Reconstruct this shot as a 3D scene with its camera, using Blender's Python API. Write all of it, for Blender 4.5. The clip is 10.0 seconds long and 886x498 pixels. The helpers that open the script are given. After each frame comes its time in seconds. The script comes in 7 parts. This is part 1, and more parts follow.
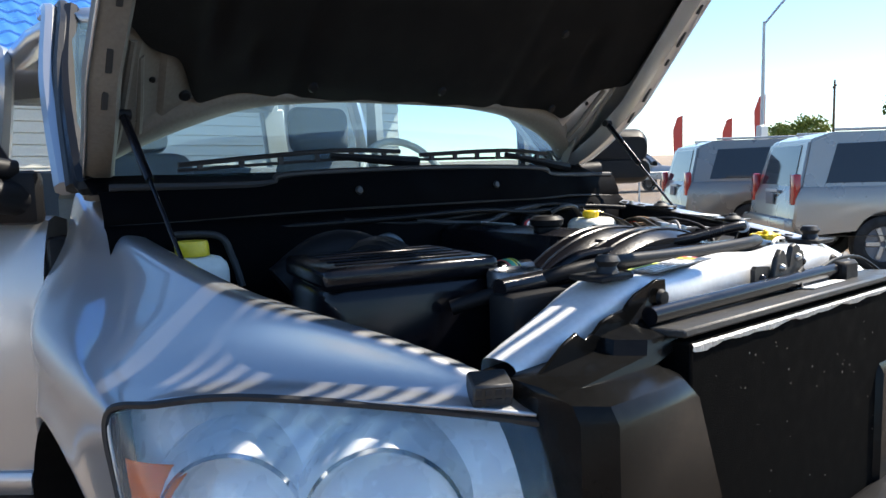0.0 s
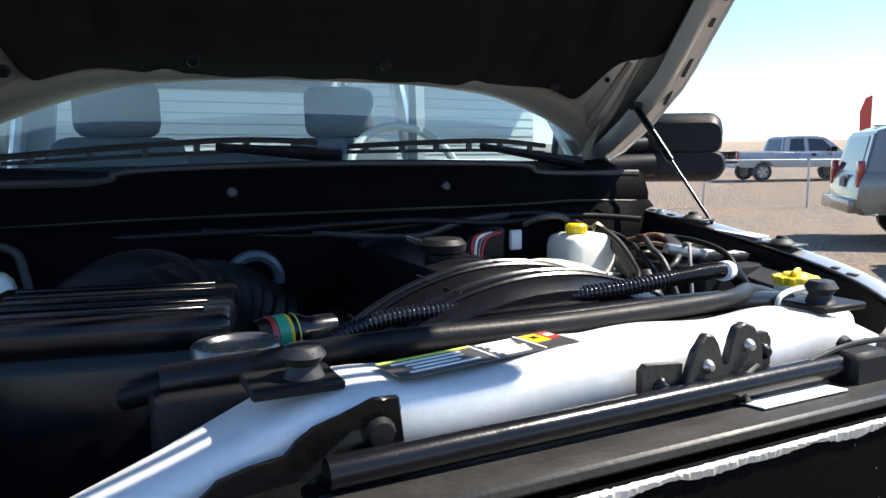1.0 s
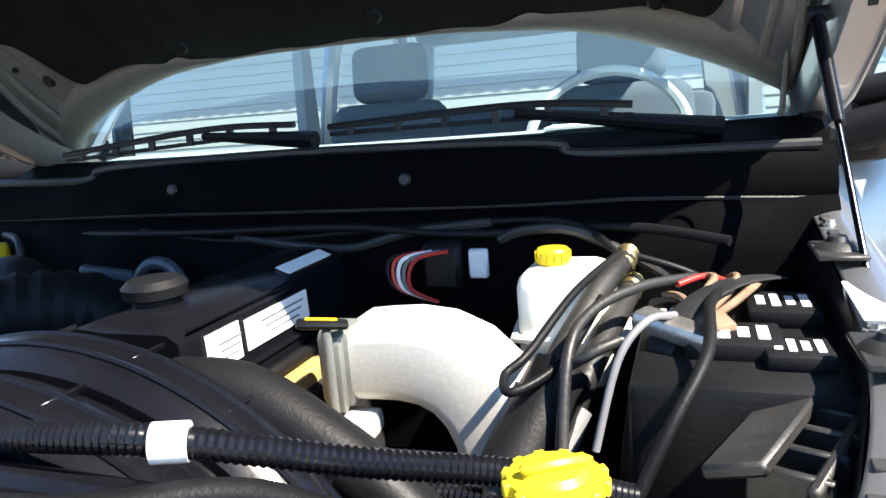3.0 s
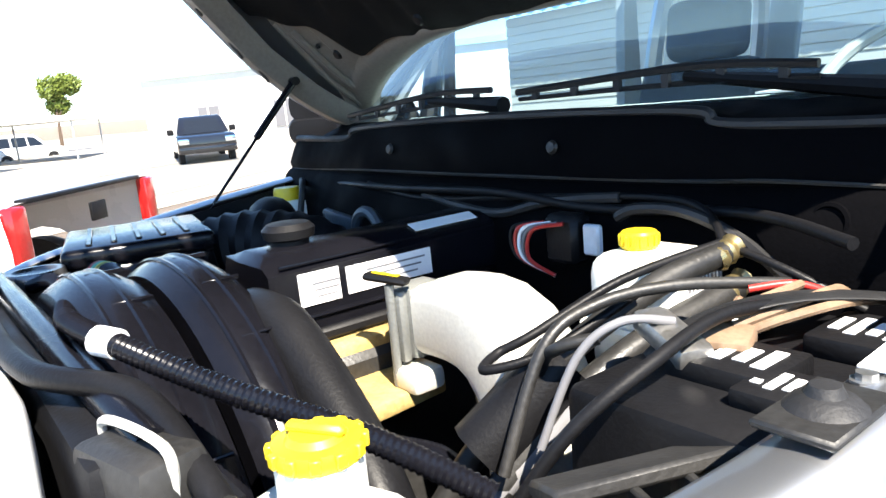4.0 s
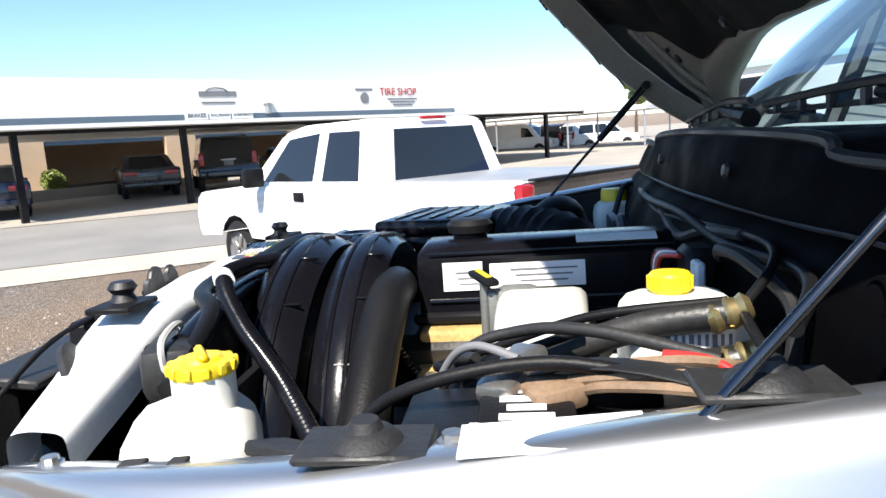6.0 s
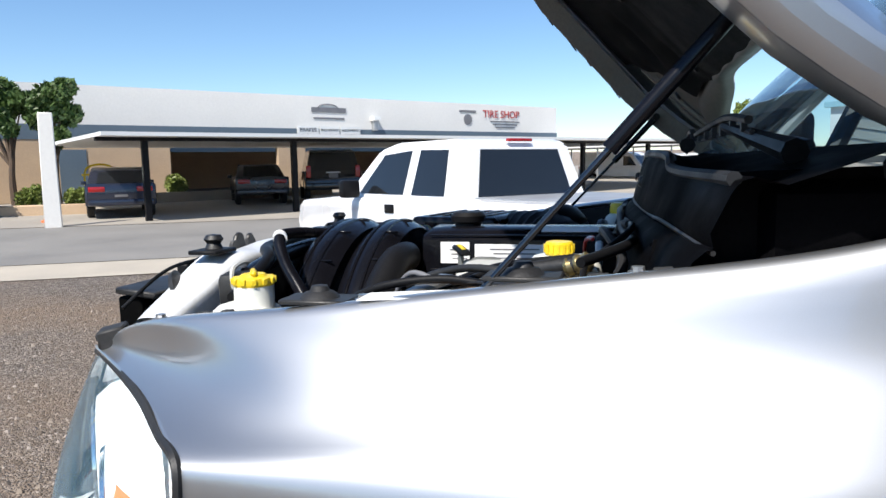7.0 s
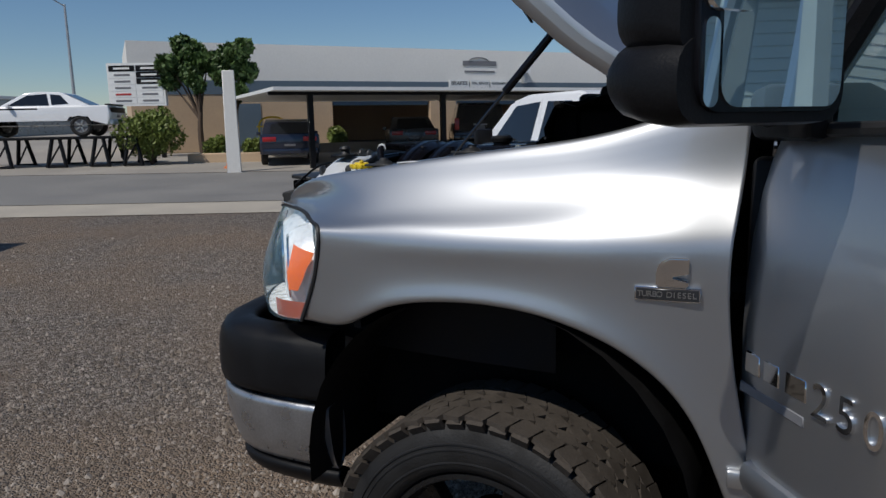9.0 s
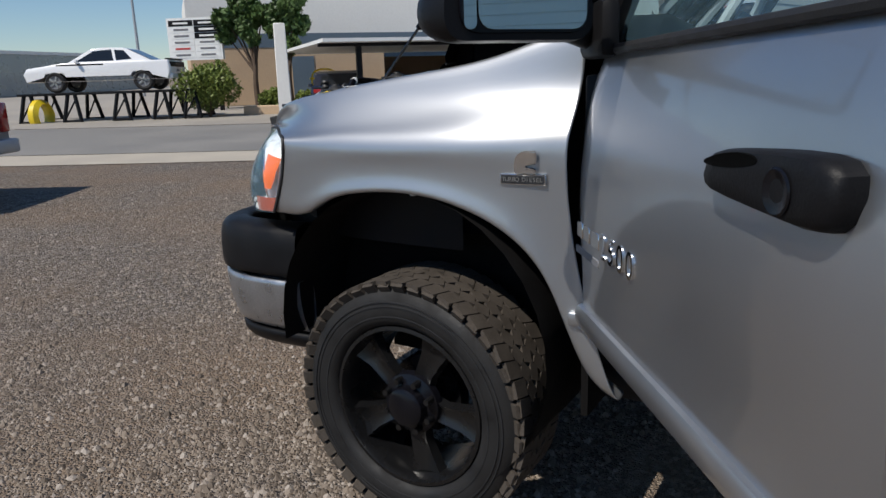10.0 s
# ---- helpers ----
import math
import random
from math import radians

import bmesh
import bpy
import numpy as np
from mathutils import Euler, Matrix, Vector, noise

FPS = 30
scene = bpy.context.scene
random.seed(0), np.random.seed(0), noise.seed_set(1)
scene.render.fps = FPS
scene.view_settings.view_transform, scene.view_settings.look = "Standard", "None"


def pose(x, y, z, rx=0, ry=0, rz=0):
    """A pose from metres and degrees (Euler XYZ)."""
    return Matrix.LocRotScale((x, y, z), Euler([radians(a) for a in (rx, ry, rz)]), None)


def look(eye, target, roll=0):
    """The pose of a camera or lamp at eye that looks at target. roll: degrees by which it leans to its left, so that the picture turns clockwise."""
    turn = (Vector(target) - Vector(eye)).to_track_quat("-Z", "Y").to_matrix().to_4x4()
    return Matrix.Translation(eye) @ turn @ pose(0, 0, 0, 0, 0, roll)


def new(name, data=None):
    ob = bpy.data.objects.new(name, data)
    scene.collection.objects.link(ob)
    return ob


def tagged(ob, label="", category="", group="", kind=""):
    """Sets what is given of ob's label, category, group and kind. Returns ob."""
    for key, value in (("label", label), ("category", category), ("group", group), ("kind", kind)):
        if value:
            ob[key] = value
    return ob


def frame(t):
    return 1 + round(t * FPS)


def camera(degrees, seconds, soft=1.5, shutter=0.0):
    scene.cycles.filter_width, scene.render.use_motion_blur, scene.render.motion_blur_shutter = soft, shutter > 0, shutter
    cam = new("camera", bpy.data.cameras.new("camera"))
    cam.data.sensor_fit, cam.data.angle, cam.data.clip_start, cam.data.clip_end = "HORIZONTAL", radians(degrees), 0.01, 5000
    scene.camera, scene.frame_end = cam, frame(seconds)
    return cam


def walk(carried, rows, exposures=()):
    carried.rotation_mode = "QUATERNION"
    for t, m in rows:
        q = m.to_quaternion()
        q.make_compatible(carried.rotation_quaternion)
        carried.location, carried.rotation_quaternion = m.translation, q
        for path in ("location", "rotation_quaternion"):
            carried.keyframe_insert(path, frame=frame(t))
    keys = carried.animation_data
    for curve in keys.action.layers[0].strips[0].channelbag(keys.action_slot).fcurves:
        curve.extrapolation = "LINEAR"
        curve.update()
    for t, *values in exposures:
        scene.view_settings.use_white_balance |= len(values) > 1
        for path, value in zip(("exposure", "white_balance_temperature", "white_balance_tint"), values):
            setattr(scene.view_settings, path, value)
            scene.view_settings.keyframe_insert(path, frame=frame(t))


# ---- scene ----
cam = camera(64.1, 10.0)

PATH = [
    (0, (-1.132, -0.777, 1.541), (0.091, 0.79, 1.328), -1.6),
    (0.5, (-0.778, -0.695, 1.557), (0.359, 0.931, 1.309), -1.6),
    (1, (-0.453, -0.679, 1.568), (0.397, 1.113, 1.309), -0.6),
    (1.5, (-0.166, -0.622, 1.58), (0.291, 1.313, 1.357), -0.1),
    (2, (0.08, -0.533, 1.621), (0.252, 1.436, 1.317), -2.8),
    (2.2, (0.21, -0.506, 1.605), (0.25, 1.468, 1.284), -3.9),
    (3.3, (0.725, -0.263, 1.607), (-0.254, 1.437, 1.214), -5.0),
    (3.5, (0.785, -0.235, 1.604), (-0.397, 1.339, 1.247), -5.3),
    (4, (0.948, -0.101, 1.585), (-0.619, 1.075, 1.184), -5.3),
    (4.5, (0.988, 0.08, 1.571), (-0.78, 0.959, 1.25), -2.0),
    (5, (1.01, 0.231, 1.571), (-0.949, 0.569, 1.344), -0.8),
    (5.2, (1.034, 0.297, 1.575), (-0.949, 0.344, 1.322), -2.5),
    (6.3, (1.238, 0.457, 1.567), (-0.714, 0.149, 1.263), -1.7),
    (6.5, (1.285, 0.512, 1.558), (-0.657, 0.12, 1.285), 1.2),
    (7, (1.527, 0.649, 1.54), (-0.398, 0.158, 1.307), -1.1),
    (7.5, (1.708, 0.727, 1.518), (-0.174, 0.144, 1.175), 0.2),
    (8, (1.897, 0.874, 1.499), (0.068, 0.154, 1.127), -1.4),
    (8.5, (2.112, 1.045, 1.49), (0.276, 0.307, 1.201), -0.7),
    (9, (2.293, 1.231, 1.488), (0.533, 0.348, 1.136), -1.1),
    (9.5, (2.45, 1.503, 1.444), (0.777, 0.499, 1.005), -0.2),
    (10, (2.565, 1.788, 1.419), (0.909, 0.772, 0.943), -1.9),
]
walk(cam, [(t, look(eye, target, roll)) for t, eye, target, roll in PATH],
     exposures=[(0, 1.5, 6950, 10), (1.0, 1.5, 6950, 10), (2.2, 1.8, 6950, 10), (3.3, 2.05, 6950, 10), (4.0, 2.1, 6950, 10), (4.6, 1.95, 7000, 10), (5.2, 1.5, 6950, 10), (6.4, 1.15, 6600, 10),
                (7.0, 0.68, 6500, 10), (7.6, 0.15, 6450, 10), (8.2, -0.22, 6350, 10), (9, -0.58, 6350, 10), (9.5, -0.48, 6450, 10), (10, -0.12, 6500, 10)])

# ---- light ----
SUN_TO = Vector((0.73, -0.2, 1.0)).normalized()
world = bpy.data.worlds.new("sky")
scene.world = world
world.use_nodes = True
wn = world.node_tree.nodes
sky = wn.new("ShaderNodeTexSky")
sky.sky_type = "NISHITA"
sky.sun_disc = False
sky.sun_elevation = math.asin(SUN_TO.z)
sky.sun_rotation = math.atan2(SUN_TO.x, SUN_TO.y)
sky.air_density, sky.dust_density, sky.ozone_density = 1.0, 0.0, 5.5
bg = wn["Background"]
bg.inputs[1].default_value = 0.10
deep = wn.new("ShaderNodeHueSaturation")
deep.inputs["Saturation"].default_value = 1.06
world.node_tree.links.new(sky.outputs[0], deep.inputs["Color"])
world.node_tree.links.new(deep.outputs[0], bg.inputs[0])
sun_data = bpy.data.lights.new("sun", "SUN")
sun_data.energy, sun_data.angle, sun_data.color = 4.6, radians(0.5), (1.0, 0.95, 0.87)
sun = new("sun", sun_data)
sun.matrix_world = look(SUN_TO * 60, (0, 0, 0))


# ---- materials ----
def mat(name, color, rough=0.5, metal=0.0, vary=0.15, scale=6.0, fine=90.0, bump=0.0, coat=0.0, rand=0.0, spec=0.5, trans=0.0, patchy=0.25):
    """A surface with blotches and grain; scale and fine are spots per metre."""
    m = bpy.data.materials.new(name)
    m.use_nodes = True
    nt = m.node_tree
    n, l = nt.nodes, nt.links
    b = n["Principled BSDF"]
    b.inputs["Metallic"].default_value = metal
    b.inputs["Coat Weight"].default_value = coat
    b.inputs["Coat Roughness"].default_value = 0.06
    b.inputs["Specular IOR Level"].default_value = spec
    if trans:
        b.inputs["Transmission Weight"].default_value = trans
    tc = n.new("ShaderNodeTexCoord")
    big, small = n.new("ShaderNodeTexNoise"), n.new("ShaderNodeTexNoise")
    big.inputs["Scale"].default_value, big.inputs["Detail"].default_value = scale, 6
    small.inputs["Scale"].default_value, small.inputs["Detail"].default_value = fine, 3
    for t in (big, small):
        l.new(tc.outputs["Object"], t.inputs["Vector"])
    add = n.new("ShaderNodeMath")
    add.operation = "ADD"
    l.new(big.outputs[0], add.inputs[0])
    l.new(small.outputs[0], add.inputs[1])
    ramp = n.new("ShaderNodeMapRange")
    ramp.inputs["From Min"].default_value, ramp.inputs["From Max"].default_value = 0.6, 1.4
    ramp.inputs["To Min"].default_value, ramp.inputs["To Max"].default_value = 1 - vary, 1 + vary
    l.new(add.outputs[0], ramp.inputs[0])
    mul = n.new("ShaderNodeMix")
    mul.data_type, mul.blend_type = "RGBA", "MULTIPLY"
    mul.inputs[0].default_value = 1.0
    mul.inputs[6].default_value = (*color, 1)
    l.new(ramp.outputs[0], mul.inputs[7])
    last = mul.outputs[2]
    if rand:
        info = n.new("ShaderNodeObjectInfo")
        r2 = n.new("ShaderNodeMapRange")
        r2.inputs["To Min"].default_value, r2.inputs["To Max"].default_value = 1 - rand, 1 + rand
        l.new(info.outputs["Random"], r2.inputs[0])
        m2 = n.new("ShaderNodeMix")
        m2.data_type, m2.blend_type = "RGBA", "MULTIPLY"
        m2.inputs[0].default_value = 1.0
        l.new(last, m2.inputs[6])
        l.new(r2.outputs[0], m2.inputs[7])
        last = m2.outputs[2]
    l.new(last, b.inputs["Base Color"])
    rr = n.new("ShaderNodeMapRange")
    rr.inputs["From Min"].default_value, rr.inputs["From Max"].default_value = 0.3, 0.7
    rr.inputs["To Min"].default_value, rr.inputs["To Max"].default_value = max(rough - patchy * rough, 0.02), min(rough + patchy * rough, 1)
    l.new(big.outputs[0], rr.inputs[0])
    l.new(rr.outputs[0], b.inputs["Roughness"])
    if bump:
        bp = n.new("ShaderNodeBump")
        bp.inputs["Strength"].default_value = 1.0
        bp.inputs["Distance"].default_value = bump
        l.new(small.outputs[0], bp.inputs["Height"])
        l.new(bp.outputs[0], b.inputs["Normal"])
    return m


def glass_mat(name, tint, rough=0.0, through_light=0.85, sky_haze=0.0):
    """Thin pane: clear or tinted see-through with a glossy face."""
    m = bpy.data.materials.new(name)
    m.use_nodes = True
    nt = m.node_tree
    n, l = nt.nodes, nt.links
    n.remove(n["Principled BSDF"])
    t, g, mix, f = n.new("ShaderNodeBsdfTransparent"), n.new("ShaderNodeBsdfGlossy"), n.new("ShaderNodeMixShader"), n.new("ShaderNodeFresnel")
    t.inputs[0].default_value = (*[c * through_light for c in tint], 1)
    g.inputs["Roughness"].default_value = rough
    f.inputs[0].default_value = 1.5
    l.new(f.outputs[0], mix.inputs[0])
    l.new(t.outputs[0], mix.inputs[1])
    l.new(g.outputs[0], mix.inputs[2])
    if sky_haze:
        # uneven blue diffuse film painted over the pane for reflected sky
        d, m2, nz = n.new("ShaderNodeBsdfDiffuse"), n.new("ShaderNodeMixShader"), n.new("ShaderNodeTexNoise")
        d.inputs[0].default_value = (0.35, 0.62, 0.80, 1)
        nz.inputs["Scale"].default_value = 5
        mr = n.new("ShaderNodeMapRange")
        mr.inputs["To Min"].default_value, mr.inputs["To Max"].default_value = sky_haze * 0.6, sky_haze * 1.4
        l.new(nz.outputs[0], mr.inputs[0])
        l.new(mr.outputs[0], m2.inputs[0])
        l.new(mix.outputs[0], m2.inputs[1])
        l.new(d.outputs[0], m2.inputs[2])
        l.new(m2.outputs[0], n["Material Output"].inputs[0])
    else:
        l.new(mix.outputs[0], n["Material Output"].inputs[0])
    return m




def flake_paint(name, color, broad, tight, share):
    """Metallic paint: a broad flake lobe mixed with a tighter one, under clear coat."""
    m = mat(name, color, broad, 0.90, 0.03, 3, 900, 0.0, 1.0, patchy=0.05)
    n, l = m.node_tree.nodes, m.node_tree.links
    b = n["Principled BSDF"]
    g, mix = n.new("ShaderNodeBsdfPrincipled"), n.new("ShaderNodeMixShader")
    g.inputs["Metallic"].default_value = 1.0
    g.inputs["Roughness"].default_value = tight
    g.inputs["Coat Weight"].default_value = 1.0
    g.inputs["Coat Roughness"].default_value = 0.04
    l.new(b.inputs["Base Color"].links[0].from_socket, g.inputs["Base Color"])
    mix.inputs[0].default_value = share
    l.new(b.outputs[0], mix.inputs[1])
    l.new(g.outputs[0], mix.inputs[2])
    l.new(mix.outputs[0], n["Material Output"].inputs[0])
    return m


SILVER = flake_paint("silver_metallic_paint", (0.46, 0.47, 0.485), 0.53, 0.33, 0.5)
SUPPORT = mat("silver_painted_steel", (0.66, 0.67, 0.68), 0.42, 0.15, 0.10, 9, 120, 0.00008, 0.2)
# hood underside paint, its colour darkened for the shade there
HOOD_IN_SHADED = mat("hood_inner_paint_shaded", (0.155, 0.142, 0.122), 0.55, 0.2, 0.18, 7, 120, 0.0004)
BLACK = mat("black_plastic", (0.007, 0.007, 0.008), 0.48, 0, 0.3, 9, 240, 0.0004, spec=0.18)
BLACK_GLOSS = mat("black_gloss_plastic", (0.005, 0.005, 0.007), 0.22, 0, 0.3, 9, 140, 0.0002, spec=0.28)
CORE = mat("dark_fin_core_and_gap_shade", (0.003, 0.003, 0.003), 0.8, 0, 0.4, 30, 400, 0.0006, spec=0.03)
GUIDE = mat("satin_black_polypropylene", (0.005, 0.005, 0.005), 0.2, 0, 0.35, 8, 120, 0.0003, spec=0.14)
BLACK_DUSTY = mat("dusty_black_plastic", (0.018, 0.0175, 0.017), 0.5, 0, 0.45, 11, 160, 0.0006)
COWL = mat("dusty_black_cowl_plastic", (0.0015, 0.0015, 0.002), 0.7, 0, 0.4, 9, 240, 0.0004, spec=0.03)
RUBBER = mat("black_rubber", (0.012, 0.012, 0.013), 0.6, 0, 0.3, 12, 300, 0.0005)
LINER = mat("hood_liner_felt", (0.006, 0.0055, 0.0055), 0.95, 0, 0.4, 10, 400, 0.002, spec=0.15)
ROD_STEEL = mat("dark_polished_rod", (0.10, 0.10, 0.105), 0.18, 1.0, 0.1, 20, 200)
STEEL = mat("bare_steel", (0.45, 0.44, 0.42), 0.35, 0.9, 0.25, 20, 200, 0.0003)
CHROME = mat("chrome", (0.78, 0.79, 0.8), 0.06, 1.0, 0.03, 8, 90)
WORN_CHROME = mat("worn_chrome", (0.42, 0.43, 0.45), 0.32, 0.85, 0.22, 14, 190, 0.0006)
ALLOY = mat("cast_aluminium", (0.60, 0.59, 0.54), 0.48, 0.25, 0.14, 10, 200, 0.0002)
TAN = mat("tan_engine_paint", (0.43, 0.30, 0.115), 0.55, 0.15, 0.4, 14, 140, 0.0008)
YELLOW = mat("yellow_plastic", (0.72, 0.52, 0.02), 0.4, 0, 0.1, 12, 150)
BOTTLE = mat("milky_white_plastic", (0.72, 0.72, 0.66), 0.4, 0, 0.08, 8, 100)
PAPER = mat("white_paper_label", (0.80, 0.80, 0.80), 0.55, 0, 0.04, 15, 150)
RED = mat("red_plastic", (0.42, 0.03, 0.025), 0.35, 0, 0.1, 10, 100)
RED_LENS = mat("red_lamp_lens", (0.35, 0.012, 0.012), 0.12, 0, 0.15, 14, 60, 0, 0.5)
AMBER = mat("amber_lens", (0.88, 0.17, 0.0), 0.35, 0, 0.15, 20, 160, 0.0008, 0.0, spec=0.2)
GREYBAR = mat("grey_print", (0.16, 0.16, 0.17), 0.6, 0, 0.1)
GREEN_PRINT = mat("yellow_green_print", (0.62, 0.68, 0.12), 0.5, 0, 0.1)
WINDSHIELD = glass_mat("windshield_glass", (0.60, 0.80, 0.90), 0.0, 0.95, 0.07)
LENS = glass_mat("headlight_lens", (0.96, 0.985, 1.0), 0.03, 0.96, 0.09)
TINTED = mat("tinted_car_glass", (0.012, 0.014, 0.017), 0.05, 0, 0.1, 4, 40, 0, 0.3)
MIRROR = mat("mirror_glass", (0.85, 0.87, 0.88), 0.01, 1.0, 0.01)
TYRE = mat("tyre_rubber", (0.0065, 0.006, 0.006), 0.7, 0, 0.35, 12, 180, 0.0012)
TREAD = mat("dusty_tyre_tread", (0.050, 0.040, 0.031), 0.9, 0, 0.35, 16, 160, 0.0015)
RIM = mat("black_alloy_rim", (0.007, 0.007, 0.0075), 0.28, 0.0, 0.25, 10, 160)
SEAT = mat("grey_cloth", (0.10, 0.11, 0.12), 0.9, 0, 0.15, 10, 300, 0.001)
TRIM_LIGHT = mat("light_cabin_trim", (0.50, 0.50, 0.46), 0.7, 0, 0.08, 6, 100)
DASH = mat("dash_plastic", (0.42, 0.46, 0.44), 0.65, 0, 0.1, 6, 200, 0.0006)


def gravel_mat():
    m = bpy.data.materials.new("gravel_ground")
    m.use_nodes = True
    nt = m.node_tree
    n, l = nt.nodes, nt.links
    b = n["Principled BSDF"]
    b.inputs["Roughness"].default_value = 0.95
    tc = n.new("ShaderNodeTexCoord")
    v1, v2, big = n.new("ShaderNodeTexVoronoi"), n.new("ShaderNodeTexVoronoi"), n.new("ShaderNodeTexNoise")
    v1.inputs["Scale"].default_value, v2.inputs["Scale"].default_value = 42, 95
    big.inputs["Scale"].default_value, big.inputs["Detail"].default_value = 0.55, 8
    for t in (v1, v2, big):
        l.new(tc.outputs["Object"], t.inputs["Vector"])
    ramp = n.new("ShaderNodeValToRGB")
    e = ramp.color_ramp.elements
    e[0].position, e[0].color = 0.0, (0.095, 0.075, 0.06, 1)
    e[1].position, e[1].color = 1.0, (0.36, 0.31, 0.26, 1)
    mid = e.new(0.55)
    mid.color = (0.19, 0.155, 0.125, 1)
    sep = n.new("ShaderNodeSeparateColor")
    l.new(v1.outputs["Color"], sep.inputs[0])
    l.new(sep.outputs[0], ramp.inputs[0])
    dirt = n.new("ShaderNodeMix")
    dirt.data_type = "RGBA"
    dr = n.new("ShaderNodeMapRange")
    dr.inputs["From Min"].default_value, dr.inputs["From Max"].default_value = 0.38, 0.64
    dr.inputs["To Max"].default_value = 0.75
    l.new(big.outputs[0], dr.inputs[0])
    l.new(dr.outputs[0], dirt.inputs[0])
    l.new(ramp.outputs[0], dirt.inputs[6])
    dirt.inputs[7].default_value = (0.25, 0.175, 0.115, 1)
    l.new(dirt.outputs[2], b.inputs["Base Color"])
    add = n.new("ShaderNodeMath")
    add.operation = "ADD"
    l.new(v1.outputs["Distance"], add.inputs[0])
    l.new(v2.outputs["Distance"], add.inputs[1])
    bp = n.new("ShaderNodeBump")
    bp.inputs["Strength"].default_value, bp.inputs["Distance"].default_value = 1.0, -0.02
    l.new(add.outputs[0], bp.inputs["Height"])
    l.new(bp.outputs[0], b.inputs["Normal"])
    return m


GRAVEL = gravel_mat()
ASPHALT = mat("worn_asphalt", (0.20, 0.19, 0.175), 0.9, 0, 0.22, 0.6, 60, 0.004)
CONCRETE = mat("concrete_gutter", (0.40, 0.355, 0.29), 0.9, 0, 0.15, 1.5, 40, 0.002)
LOT = mat("parking_lot_paving", (0.31, 0.28, 0.24), 0.9, 0, 0.25, 0.5, 50, 0.003)
WHITE_WALL = mat("white_painted_wall", (0.72, 0.70, 0.66), 0.85, 0, 0.05, 0.5, 12, 0.003)
TAN_WALL = mat("tan_block_wall", (0.50, 0.36, 0.235), 0.9, 0, 0.1, 1.2, 20, 0.004)
BLUE_BAND = mat("slate_blue_metal", (0.10, 0.14, 0.18), 0.6, 0, 0.1, 1, 20)
BLUE_TILE = mat("blue_glazed_tile", (0.03, 0.14, 0.42), 0.3, 0, 0.2, 3, 30, 0, 0.2)
DARK_IN = mat("dark_interior", (0.02, 0.02, 0.02), 0.9, 0, 0.3, 1, 10)
LEAF = mat("leaf_green", (0.065, 0.115, 0.025), 0.6, 0, 0.45, 3, 20, 0, 0, 0.0)
LEAF_LIGHT = mat("yellow_green_leaf", (0.14, 0.18, 0.03), 0.6, 0, 0.4, 3, 20)
BARK = mat("brown_bark", (0.09, 0.06, 0.04), 0.9, 0, 0.4, 8, 60, 0.004)
WHITE_PAINT = mat("white_car_paint", (0.80, 0.80, 0.80), 0.3, 0, 0.03, 2, 60, 0, 0.6)
GOLD_PAINT = mat("pewter_car_paint", (0.22, 0.20, 0.18), 0.3, 0.6, 0.03, 2, 60, 0, 0.6)
TAUPE_PAINT = mat("silver_birch_car_paint", (0.33, 0.305, 0.27), 0.3, 0.6, 0.03, 2, 60, 0, 0.6)
# asphalt colour blackened to carry the canopy's shadow
CANOPY_SHADE = mat("canopy_shade_asphalt", (0.016, 0.016, 0.017), 0.85, 0, 0.3, 0.7, 60, 0.004, spec=0.2)
DARK_PAINT = mat("dark_grey_car_paint", (0.05, 0.052, 0.058), 0.3, 0.6, 0.03, 2, 60, 0, 0.6)
GREY_PAINT = mat("grey_car_paint", (0.22, 0.23, 0.25), 0.3, 0.6, 0.03, 2, 60, 0, 0.6)
NAVY_PAINT = mat("dark_blue_car_paint", (0.025, 0.03, 0.05), 0.2, 0.3, 0.05, 2, 60, 0, 0.7)
BLACK_PAINT = mat("black_car_paint", (0.012, 0.012, 0.014), 0.18, 0.2, 0.05, 2, 60, 0, 0.7)
ORANGE = mat("orange_cone_plastic", (0.75, 0.20, 0.06), 0.6, 0, 0.1)
FLAG_RED = mat("red_cloth", (0.55, 0.08, 0.06), 0.8, 0, 0.1)
GALV = mat("galvanised_steel", (0.42, 0.43, 0.44), 0.5, 0.6, 0.1, 4, 60)
ROOF_WHITE = mat("white_roof_sheet", (0.75, 0.75, 0.73), 0.6, 0, 0.08, 1, 20)


# ---- mesh helpers ----
def part(name, bm, material, parent=None, label="", smooth=True, sub=0):
    me = bpy.data.meshes.new(name)
    bmesh.ops.recalc_face_normals(bm, faces=bm.faces)
    bm.to_mesh(me)
    bm.free()
    ob = new(name, me)
    for mm in (material if isinstance(material, (list, tuple)) else [material]):
        me.materials.append(mm)
    if smooth:
        me.polygons.foreach_set("use_smooth", [True] * len(me.polygons))
        if not sub:
            me.set_sharp_from_angle(angle=radians(38))
    if sub:
        s = ob.modifiers.new("round", "SUBSURF")
        s.levels = s.render_levels = sub
    if parent is not None:
        ob.parent = parent
        ob.matrix_parent_inverse = parent.matrix_basis.inverted()
    if label:
        ob["label"] = label
    return ob


def thing(name, place, label, category, group="", kind=""):
    ob = new(name)
    ob.empty_display_size = 0.1
    ob.matrix_basis = place if isinstance(place, Matrix) else Matrix.Translation(place)
    return tagged(ob, label, category, group, kind)


